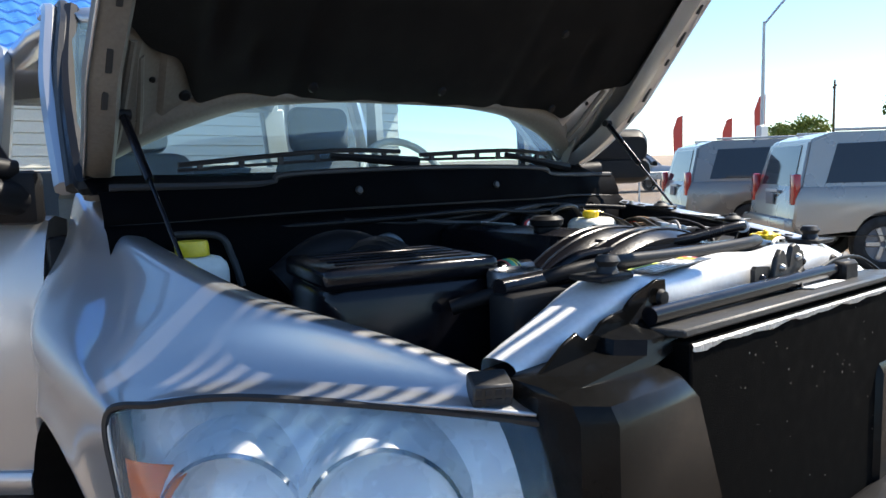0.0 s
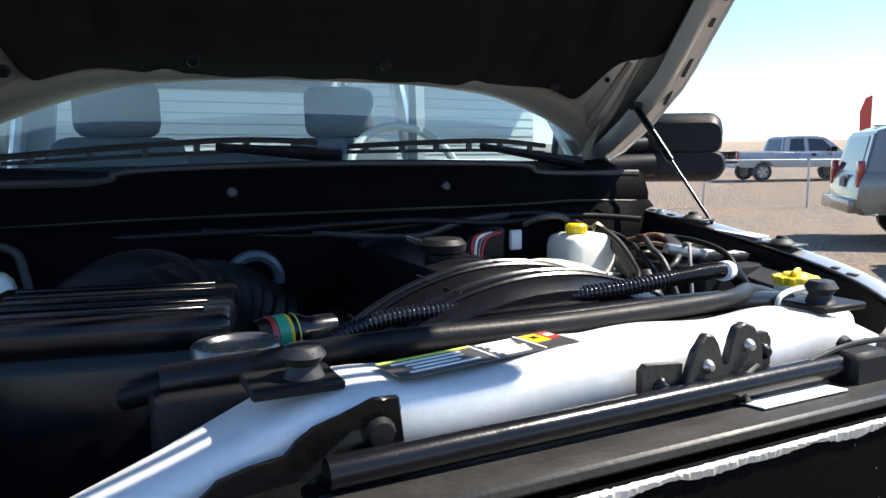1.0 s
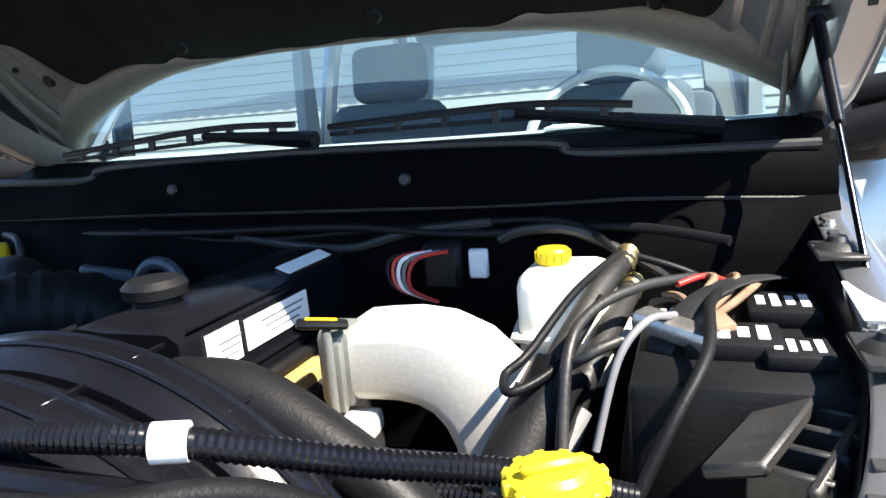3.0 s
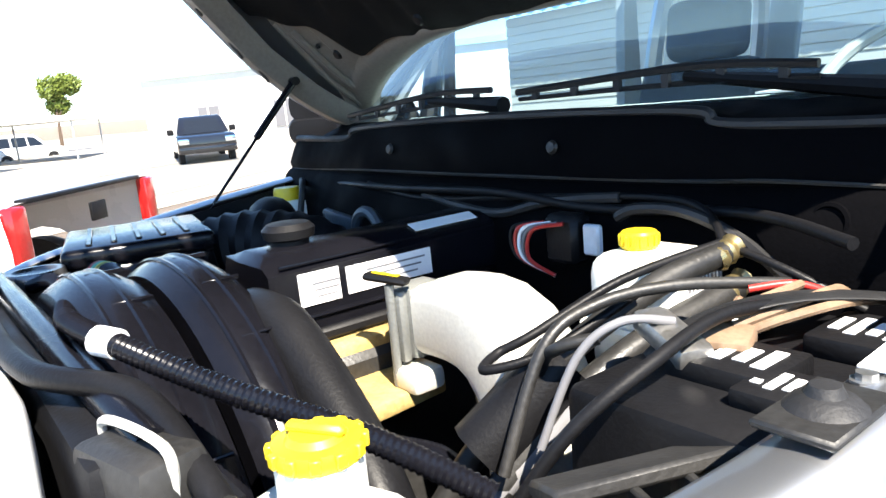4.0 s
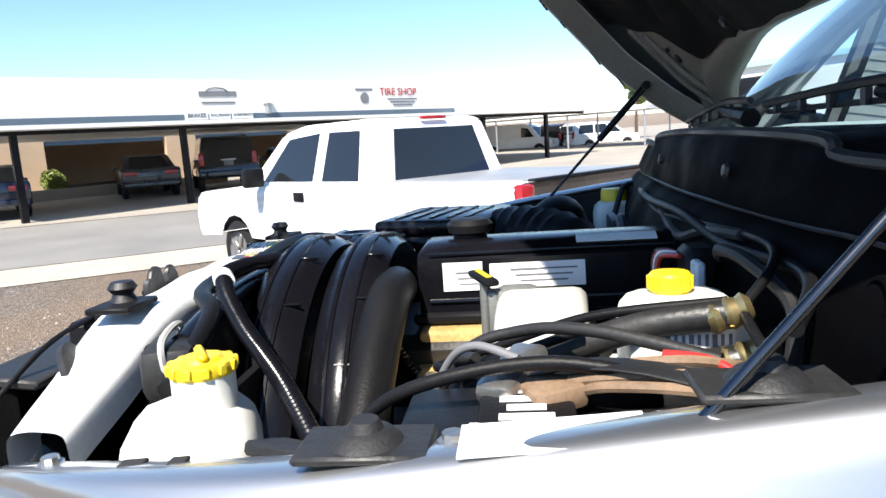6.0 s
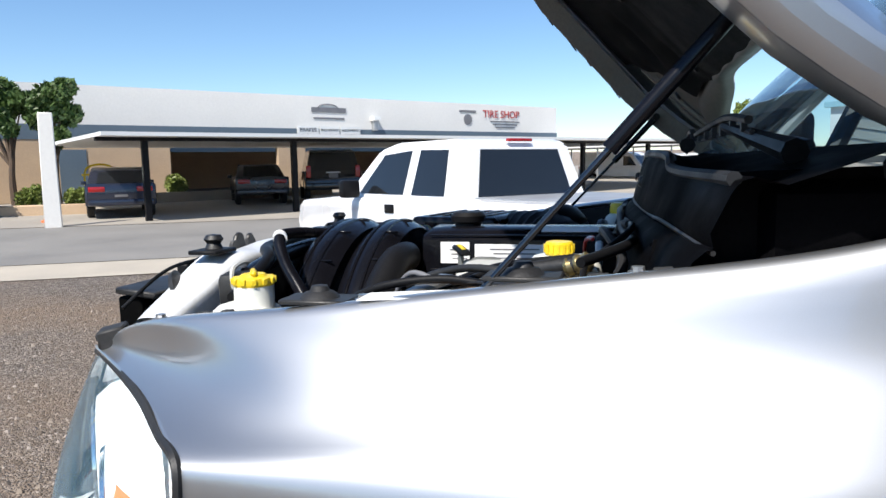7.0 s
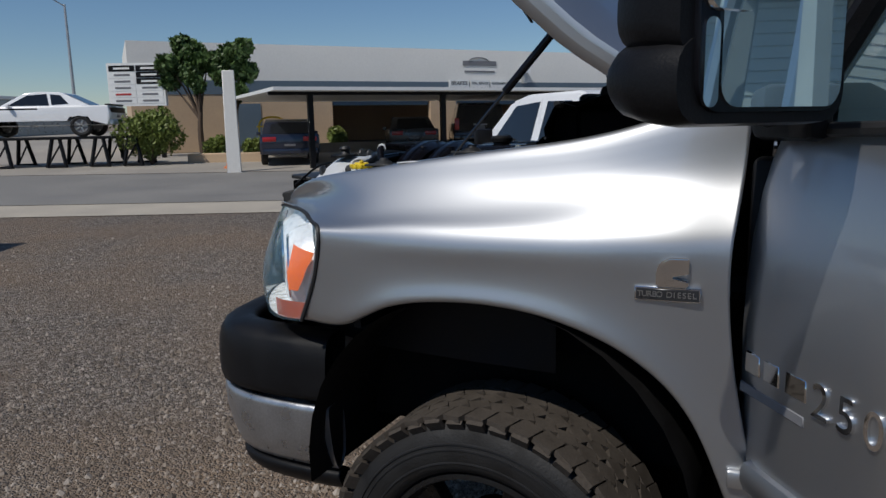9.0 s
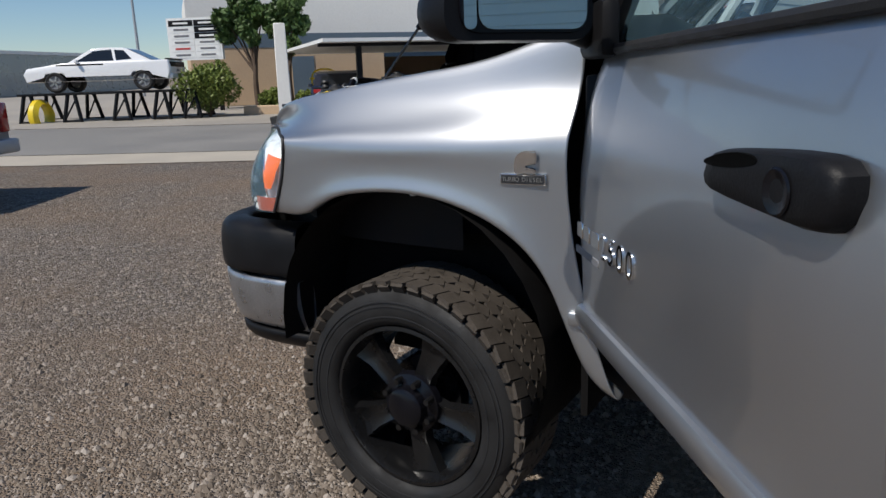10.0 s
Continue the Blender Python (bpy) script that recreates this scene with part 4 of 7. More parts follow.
# air duct beside the condenser, passenger side, and its twin
for sx in (1, -1):
    back = 0.09 if sx > 0 else 0.0
    bm = B()
    rows = []
    steps = ((0.80, 0.255, 0.545, -0.30), (1.10, 0.285, 0.545, -0.30), (1.258, 0.345, 0.55, -0.30), (1.278, 0.358, 0.55, -0.288), (1.286, 0.350, 0.545, -0.238), (1.300, 0.285, 0.41, -0.234), (1.318, 0.287, 0.40, -0.228),
             (1.326, 0.275, 0.36, -0.182), (1.366, 0.236, 0.315, -0.172), (1.374, 0.236, 0.31, -0.155))
    for z, x0, x1, yf in steps if sx < 0 else ((0.80, 0.27, 0.53, -0.36), (1.15, 0.27, 0.53, -0.36), (1.175, 0.275, 0.525, -0.345), (1.186, 0.28, 0.50, -0.275), (1.268, 0.28, 0.47, -0.268), (1.283, 0.28, 0.455, -0.262), (1.29, 0.275, 0.40, -0.215), (1.355, 0.265, 0.36, -0.20), (1.365, 0.25, 0.33, -0.185)):
        rows.append([(sx * x1, -0.10, z), (sx * x1, yf + 0.03 + back, z), (sx * (x1 - 0.03), yf + back, z), (sx * (x0 + 0.02), yf + back, z), (sx * x0, yf + 0.02 + back, z), (sx * x0, -0.12, z)])
    grid(bm, rows)
    duct = part("air_duct", bm, GUIDE, truck, "black moulded plastic air guide")
    if sx < 0:
        bm = B()
        prism(bm, [(-0.243, 1.285), (-0.253, 1.380), (-0.275, 1.381), (-0.302, 1.371), (-0.322, 1.366), (-0.338, 1.356), (-0.345, 1.345), (-0.372, 1.344), (-0.395, 1.338), (-0.41, 1.322), (-0.425, 1.315), (-0.438, 1.322), (-0.445, 1.331), (-0.47, 1.320), (-0.50, 1.295), (-0.525, 1.285), (-0.525, 1.20), (-0.243, 1.20)], 0.006, Matrix.Translation((0, -0.174, 0)))
        bmesh.ops.bevel(bm, geom=list(bm.edges), offset=0.0015, segments=1, affect="EDGES")
        part("guide_plate", bm, GUIDE, duct, "upright black plastic plate with a scalloped edge")
    bm = B()
    lathe(bm, [(0, 0.007), (0.010, 0.006), (0.013, 0)], Matrix.Translation((sx * 0.272, -0.180, 1.355)) @ rot(90, 0, 0), 14)
    part("push_clip", bm, BLACK, duct)
# radiator top tank
bm = B()
box(bm, (0.0, -0.01, 1.16), (0.86, 0.06, 0.40), bevel=0.012, seg=2)
part("radiator", bm, BLACK, truck, "black radiator with plastic top tank")
bm = B()
tube(bm, [(-0.42, 0.0, 1.365), (-0.1, -0.005, 1.375), (0.25, 0.0, 1.372), (0.42, 0.01, 1.355)], 0.016, 10)
part("top_tank", bm, BLACK_GLOSS, truck, "glossy black radiator top tank")

# fan shroud: two domed half hoods, each with a raised seam and radial ribs
for y0, y1, r0, zc, lab in ((0.015, 0.105, 0.366, 1.055, "glossy black fan shroud"), (0.120, 0.205, 0.345, 1.075, "black inner fan shroud ring")):
    bm = B()
    rows = []
    for k in range(41):
        a = math.pi * (-0.06 + 1.12 * k / 40)
        c, si = math.cos(a), math.sin(a)
        n = 8
        rows.append([(0.03 + c * r * 1.05, y, zc + si * r) for r, y in [(r0 - 0.05, y0)] + [(r0 - 0.030 + 0.034 * math.sin(math.pi * (0.12 + 0.76 * q / n)) ** 0.8, y0 + (y1 - y0) * q / n) for q in range(n + 1)] + [(r0 - 0.055, y1), (r0 - 0.06, y0 + 0.01)]])
    grid(bm, rows)
    sh = part("fan_shroud", bm, BLACK_GLOSS, truck, lab)
    for yy, rr in ((y0 + (y1 - y0) * 0.30, r0 + 0.001), (y0 + (y1 - y0) * 0.62, r0 + 0.002)):
        bm = B()
        tube(bm, [(0.03 + math.cos(a) * rr * 1.05, yy, zc + math.sin(a) * rr) for a in [math.pi * (0.02 + 0.96 * k / 20) for k in range(21)]], 0.0035, 6)
        part("seam", bm, BLACK_GLOSS, sh)
    for k in range(9):
        a = math.pi * (0.12 + 0.095 * k)
        bm = B()
        box(bm, (0.03 + math.cos(a) * (r0 + 0.001) * 1.05, (y0 + y1) / 2 + 0.015, zc + math.sin(a) * (r0 + 0.001)), (0.004, (y1 - y0) * 0.5, 0.006), rot(0, 90 - math.degrees(a), 0), 0.001)
        part("rib", bm, BLACK_GLOSS, sh)
bm = B()
box(bm, (0.03, 0.06, 1.05), (0.82, 0.012, 0.5))
part("shroud_panel", bm, BLACK, truck)

# cowl, firewall, side walls of the bay
bm = B()
rows = []
for i in range(41):
    x = -0.80 + 1.6 * i / 40
    e = abs(x) / 0.8
    hump = 0.022 / (1 + math.exp((abs(x + 0.0) - 0.45) / 0.02))
    bow = 0.06 * e * e
    zt = 1.532 + hump - 0.012 * e
    rows.append([(x, y + bow, z) for y, z in ((0.60, 1.10), (0.63, 1.38), (0.655, 1.44), (0.668, 1.452), (0.675, 1.455), (0.672, 1.47), (0.690, zt - 0.012), (0.698, zt), (0.712, zt + 0.004), (0.74, zt - 0.004), (0.85, 1.555))])
grid(bm, rows)
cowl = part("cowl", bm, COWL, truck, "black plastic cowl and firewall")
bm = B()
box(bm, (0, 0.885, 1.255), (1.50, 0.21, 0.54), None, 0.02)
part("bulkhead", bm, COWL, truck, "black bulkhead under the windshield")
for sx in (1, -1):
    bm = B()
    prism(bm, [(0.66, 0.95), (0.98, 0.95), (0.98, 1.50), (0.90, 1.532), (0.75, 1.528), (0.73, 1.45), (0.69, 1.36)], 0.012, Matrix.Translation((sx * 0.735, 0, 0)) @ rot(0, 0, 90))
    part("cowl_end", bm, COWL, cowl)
bm = B()
tube(bm, [(-0.80, 0.735, 1.452), (-0.4, 0.69, 1.462), (0, 0.672, 1.462), (0.4, 0.69, 1.46), (0.55, 0.70, 1.462), (0.80, 0.735, 1.45)], 0.0028, 6)
part("cowl_seam", bm, BLACK_DUSTY, cowl, "worn seam along the cowl")
bm = B()
tube(bm, [(-0.78, 0.755, 1.53), (-0.47, 0.72, 1.528), (-0.4, 0.715, 1.548), (0, 0.70, 1.556), (0.4, 0.715, 1.548), (0.47, 0.72, 1.528), (0.78, 0.755, 1.522)], 0.008, 8)
part("cowl_weatherstrip", bm, RUBBER, cowl, "black rubber hood seal")
for x in (-0.241, 0.2):
    bm = B()
    lathe(bm, [(0, 0.006), (0.008, 0.005), (0.011, 0)], Matrix.Translation((x, 0.678 + 0.06 * (x / 0.8) ** 2, 1.506)) @ rot(80, 0, 0), 12)
    part("cowl_bolt", bm, BLACK_DUSTY, cowl)
for sx in (1, -1):
    bm = B()
    rows = []
    for k in range(15):
        y = -0.1 + 0.85 * k / 14
        xi, zi = lerp_table(X_IN, y) - 0.032 + 0.018 * sx, lerp_table(Z_IN, y) - 0.017
        rows.append([(sx * xi, y, zi), (sx * (xi - 0.01), y, zi - 0.05), (sx * (xi - 0.012), y, 0.9)])
    grid(bm, rows)
    part("inner_fender", bm, BLACK, truck, "black inner fender panel")
bm = B()
box(bm, (0, 0.25, 0.95), (1.3, 0.9, 0.02))
part("bay_floor", bm, LINER, truck)

# wipers
for p0, p1, p2 in (((0.0, 0.775, 1.572), (-0.25, 0.80, 1.592), (-0.62, 0.82, 1.575)), ((0.66, 0.835, 1.548), (0.35, 0.80, 1.592), (0.02, 0.79, 1.592))):
    bm = B()
    tube(bm, [p0, p1], lambda t: 0.016 - 0.009 * t, 8)
    wiper = part("wiper", bm, BLACK, truck, "black windshield wiper at rest")
    bm = B()
    a, b = Vector(p1), Vector(p2)
    start = a.lerp(b, -0.55)
    tube(bm, [start, a + Vector((0, 0, 0.012)), b], 0.006, 6)
    tube(bm, [start + Vector((0, 0.005, -0.016)), a + Vector((0, 0.008, -0.010)), b + Vector((0, 0.005, -0.012))], 0.004, 6)
    for k in range(6):
        q = start.lerp(b, (k + 0.5) / 6)
        box(bm, q + Vector((0, 0.002, -0.004)), (0.012, 0.008, 0.02))
    part("blade", bm, RUBBER, wiper)

# ---- cab ----
bm = B()
rows = []
for i in range(21):
    f = -1 + 2 * i / 20
    rows.append([])
    for k in range(13):
        u = k / 12
        x = f * (0.80 - 0.12 * u)
        y = 0.80 + 0.13 * f * f + (0.60 - 0.03 * f * f) * u - 0.03 * math.sin(math.pi * u)
        z = 1.548 + 0.485 * u + 0.035 * math.sin(math.pi * u) * 0.6
        rows[-1].append((x, y, z))
grid(bm, rows)
glass = part("windshield", bm, WINDSHIELD, truck, "bluish windshield glass")
glass.visible_shadow = False
for sx in (1, -1):
    bm = B()
    tube(bm, [(sx * 0.80, 0.985, 1.53), (sx * 0.765, 1.22, 1.79), (sx * 0.69, 1.50, 2.03), (sx * 0.66, 1.75, 2.075)], 0.018, 8)
    part("pillar_seal", bm, BLACK_DUSTY, truck, "black windshield pillar seal")
    bm = B()
    tube(bm, [(sx * 0.81, 1.03, 1.53), (sx * 0.785, 1.26, 1.79), (sx * 0.72, 1.54, 2.02), (sx * 0.70, 1.75, 2.06)], 0.024, 8)
    part("windshield_pillar", bm, SILVER, truck, "silver windshield pillar")
    bm = B()
    tube(bm, [(sx * 0.785, 0.90, 1.535), (sx * 0.79, 0.94, 1.562), (sx * 0.75, 1.205, 1.79), (sx * 0.675, 1.485, 2.03)], 0.022, 8)
    part("pillar_trim", bm, BLACK, truck)
    bm = B()
    prism(bm, [(-0.06, 1.42), (0.06, 1.42), (0.03, 2.03), (-0.03, 2.03)], 0.04, Matrix.Translation((sx * 0.82, 2.22, 0)) @ Matrix.Shear("XY", 4, (0, 0)) @ rot(0, 0, 90))
    part("door_pillar", bm, TRIM_LIGHT, truck)
    bm = B()
    box(bm, (sx * 0.84, 2.55, 0.86), (0.12, 1.1, 1.10), bevel=0.03, seg=2)
    part("rear_door", bm, SILVER, truck, "closed silver rear door")
    bm = B()
    tube(bm, [(sx * 0.82, 2.3, 1.42), (sx * 0.74, 2.4, 2.0), (sx * 0.74, 3.0, 2.0), (sx * 0.83, 3.1, 1.42)], 0.035, 8)
    part("rear_window_frame", bm, SILVER, truck)
    # sill in black: the shade below the doors is put into its colour
    bm = B()
    box(bm, (sx * 0.74, 1.72, 0.60), (0.14, 1.06, 0.12), bevel=0.03, seg=2)
    part("sill", bm, BLACK, truck, "door sill coloured black for the shade under the door")
    bm = B()
    box(bm, (sx * 0.785, 1.205, 1.03), (0.10, 0.10, 0.76), bevel=0.012, seg=2)
    part("hinge_pillar", bm, BLACK, truck, "black door hinge pillar")
    bm = B()
    box(bm, (sx * 0.892, 1.185, 0.79), (0.022, 0.085, 0.036), rot(0, 0, sx * 4), 0.006, 2)
    part("fender_moulding", bm, SILVER, truck, "short silver moulding")
    # bed side
    bm = B()
    box(bm, (sx * 0.92, 4.15, 1.05), (0.12, 2.0, 0.62), bevel=0.03, seg=2)
    part("bed_side", bm, SILVER, truck)
bm = B()
rows = []
for i in range(15):
    f = -1 + 2 * i / 14
    rows.append([(f * w, y, z - 0.045 * f ** 4) for y, w, z in ((1.40, 0.67, 2.045), (1.5, 0.70, 2.075), (2.0, 0.72, 2.10), (2.7, 0.72, 2.095), (3.1, 0.70, 2.06), (3.17, 0.69, 2.0))])
grid(bm, rows)
roof = part("cab_roof", bm, SILVER, truck, "silver cab roof")
sl = roof.modifiers.new("skin", "SOLIDIFY")
sl.thickness, sl.offset = 0.04, -1
bm = B()
box(bm, (0, 3.17, 1.12), (1.62, 0.05, 0.62), bevel=0.01)
box(bm, (0.0, 3.17, 1.98), (1.46, 0.05, 0.12), bevel=0.01)
box(bm, (0.72, 3.17, 1.68), (0.14, 0.05, 0.52), rot(0, -6, 0), 0.01)
box(bm, (-0.72, 3.17, 1.68), (0.14, 0.05, 0.52), rot(0, 6, 0), 0.01)
part("cab_back", bm, TRIM_LIGHT, truck)
bm = B()
box(bm, (0, 5.15, 1.05), (1.72, 0.06, 0.6), None, 0.02)
part("tailgate", bm, SILVER, truck)
bm = B()
box(bm, (0, 4.15, 0.80), (1.72, 2.0, 0.05))
part("bed_floor", bm, BLACK, truck)
bm = B()
box(bm, (0, 2.22, 0.72), (1.56, 1.9, 0.06))
part("cab_floor", bm, SEAT, truck)
bm = B()
rows = []
for i in range(17):
    x = -0.76 + 1.52 * i / 16
    e = abs(x) / 0.76
    rows.append([(x, y + 0.12 * e * e, z) for y, z in ((0.82, 1.535), (1.0, 1.552), (1.22, 1.545), (1.30, 1.50), (1.31, 1.35), (1.20, 1.1))])
grid(bm, rows)
part("dashboard", bm, DASH, truck, "grey-green dashboard")
bm = B()
box(bm, (0.46, 1.02, 1.558), (0.2, 0.1, 0.003), rot(1, 0, 0))
part("dash_paper", bm, PAPER, truck, "white paper on the dashboard")
for sx in (1, -1):
    bm = B()
    box(bm, (sx * 0.40, 1.98, 1.32), (0.50, 0.16, 0.66), rot(-10, 0, 0), 0.06, 3, (0.86, 0.8))
    seat = part("front_seat", bm, SEAT, truck, "grey cloth bucket seat")
    bm = B()
    box(bm, (sx * 0.40, 2.06, 1.745), (0.28, 0.10, 0.20), rot(-6, 0, 0), 0.045, 3)
    part("headrest", bm, SEAT, seat)
    bm = B()
    box(bm, (sx * 0.40, 1.72, 1.0), (0.52, 0.5, 0.16), None, 0.05, 2)
    part("seat_cushion", bm, SEAT, seat)
bm = B()
box(bm, (0, 2.9, 1.3), (1.4, 0.16, 0.6), rot(-8, 0, 0), 0.05, 2)
part("rear_seat", bm, SEAT, truck, "grey cloth rear bench")
bm = B()
m = Matrix.Translation((0.42, 1.42, 1.50)) @ rot(62, 0, 0)
tube(bm, [m @ Vector((0.19 * math.cos(2 * math.pi * k / 16), 0.19 * math.sin(2 * math.pi * k / 16), 0)) for k in range(17)], 0.014, 8, False)
wheel_s = part("steering_wheel", bm, TRIM_LIGHT, truck, "light grey steering wheel")
bm = B()
box(bm, m @ Vector((0, 0, 0.0)), (0.34, 0.05, 0.03), m.to_3x3().to_4x4(), 0.01)
cyl(bm, m @ Vector((0, 0, -0.2)), m @ Vector((0, 0, 0)), 0.05, 0.07)
part("wheel_spokes", bm, SEAT, wheel_s)
bm = B()
box(bm, (0, 1.40, 1.93), (0.24, 0.03, 0.07), None, 0.01, 2)
cyl(bm, (0, 1.40, 1.95), (0, 1.36, 2.02), 0.012)
part("interior_mirror", bm, BLACK, truck)


# front doors, open: built closed along +y from the hinge, then swung
def door(side, angle):
    D = Matrix.Translation((side * 0.845, 1.175, 0)) @ rot(0, 0, -side * angle)
    S = Matrix.Scale(side, 4, (1, 0, 0))
    T = D @ S
    LEN = 1.12
    PROFILE = ((-0.10, 0.765, 0), (-0.03, 0.762, 0), (0.0, 0.768, 0), (0.020, 0.785, 0), (0.030, 0.82, 0), (0.03, 0.88, 0), (0.032, 0.98, 0.004), (0.034, 1.08, 0.006), (0.034, 1.18, 0.004), (0.026, 1.27, 0.003), (0.014, 1.35, 0.001), (-0.002, 1.41, 0), (-0.02, 1.452, 0), (-0.05, 1.462, 0), (-0.10, 1.45, 0))
    bm = B()
    rows = []
    for k in range(17):
        u = k / 16
        y = LEN * u
        edge = -0.016 * (1 - min(1, u / 0.05)) ** 2 - 0.012 * max(0, (u - 0.96) / 0.04) ** 2
        rows.append([T @ Vector((x + bulge + (edge if i > 2 else 0), y, z + (0.022 * u if z > 1.4 else 0))) for i, (x, z, bulge) in enumerate(PROFILE)])
    vs = grid(bm, rows, close_v=True)
    bm.faces.new(vs[0][::-1])
    bm.faces.new(vs[-1])
    dr = part("front_door", bm, SILVER, truck, "open silver front door")
    bm = B()
    for a, b in (((0.02, 0.03, 1.46), (-0.06, 0.40, 2.0)), ((-0.06, 0.40, 2.0), (-0.07, 1.05, 2.0)), ((-0.07, 1.05, 2.0), (-0.03, 1.09, 1.47))):
        pa, pb = Vector((a[0] - 0.05, a[1], a[2])), Vector((b[0] - 0.05, b[1], b[2]))
        cyl(bm, T @ pa, T @ pb, 0.028, seg=8)
    part("window_frame", bm, BLACK, dr, "black door window frame")
    bm = B()
    tube(bm, [T @ Vector((-0.012, 0.02, 1.462)), T @ Vector((-0.012, LEN - 0.02, 1.484))], 0.012, 8)
    part("belt_seal", bm, RUBBER, dr, "black rubber window seal")
    bm = B()
    grid(bm, [[T @ Vector((-0.035, 0.06, 1.45)), T @ Vector((-0.10, 0.40, 1.98))], [T @ Vector((-0.04, 1.06, 1.47)), T @ Vector((-0.11, 1.05, 1.98))]])
    pane = part("door_glass", bm, WINDSHIELD, dr)
    pane.visible_shadow = False
    bm = B()
    box(bm, T @ Vector((-0.085, 0.56, 1.10)), (0.03, 1.0, 0.62), (D.to_3x3().to_4x4()), 0.01)
    part("door_trim", bm, TRIM_LIGHT, dr, "light grey door card")
    bm = B()
    box(bm, T @ Vector((-0.045, 0.55, 0.748)), (0.09, 1.06, 0.03), (D.to_3x3().to_4x4()), 0.01)
    part("door_seal", bm, RUBBER, dr, "black rubber seal under the door")
    bm = B()
    rows = [[T @ Vector((x, 0.05 + 1.05 * k / 8, z)) for x, z in ((0.016, 0.772), (0.038, 0.778), (0.047, 0.80), (0.047, 0.822), (0.040, 0.835), (0.02, 0.840))] for k in range(9)]
    grid(bm, rows)
    part("side_moulding", bm, SILVER, dr, "silver side moulding")
    # handle: a smooth tapered pad with a painted-on hand gap and a dished finger cup
    RIM = [(0.738, 1.265), (0.747, 1.285), (0.768, 1.300), (0.80, 1.308), (0.85, 1.312), (0.90, 1.316), (0.95, 1.319), (1.0, 1.320), (1.035, 1.316), (1.052, 1.302), (1.054, 1.275), (1.046, 1.248), (1.032, 1.236), (1.0, 1.233), (0.92, 1.236), (0.82, 1.241), (0.765, 1.246), (0.745, 1.253)]
    bm = B()
    rows = []
    for f, o in ((1.0, 0.026), (0.995, 0.046), (0.965, 0.058), (0.88, 0.066), (0.70, 0.069), (0.35, 0.070)):
        rows.append([T @ Vector((o, 0.90 + (y - 0.90) * f, 1.277 + (z - 1.277) * f)) for y, z in RIM])
    vs = grid(bm, rows, close_v=True)
    bm.faces.new(vs[-1])
    hd = part("door_handle", bm, BLACK, dr, "black plastic door handle")
    # near-black raised lens shape, painted shade for the gap behind the grip
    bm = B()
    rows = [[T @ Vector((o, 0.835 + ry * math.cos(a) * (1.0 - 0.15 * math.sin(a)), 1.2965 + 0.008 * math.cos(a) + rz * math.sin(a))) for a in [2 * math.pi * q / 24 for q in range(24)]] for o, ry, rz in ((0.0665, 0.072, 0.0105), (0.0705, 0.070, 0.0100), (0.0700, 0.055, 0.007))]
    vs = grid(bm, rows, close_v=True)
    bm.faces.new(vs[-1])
    part("gap_shade", bm, CORE, hd, "raised dark piece painted as the shaded gap behind the grip")
    bm = B()
    lathe(bm, [(0.030, 0.002), (0.027, 0.004), (0.016, 0.0005), (0, -0.001)], T @ Matrix.Translation((0.0695, 0.955, 1.272)) @ rot(0, 90, 0), 24)
    part("finger_cup", bm, BLACK_GLOSS, hd, "dished finger cup")
    return T, dr


T_D, door_d = door(1, 53)
door_p = door(-1, 50)[1]


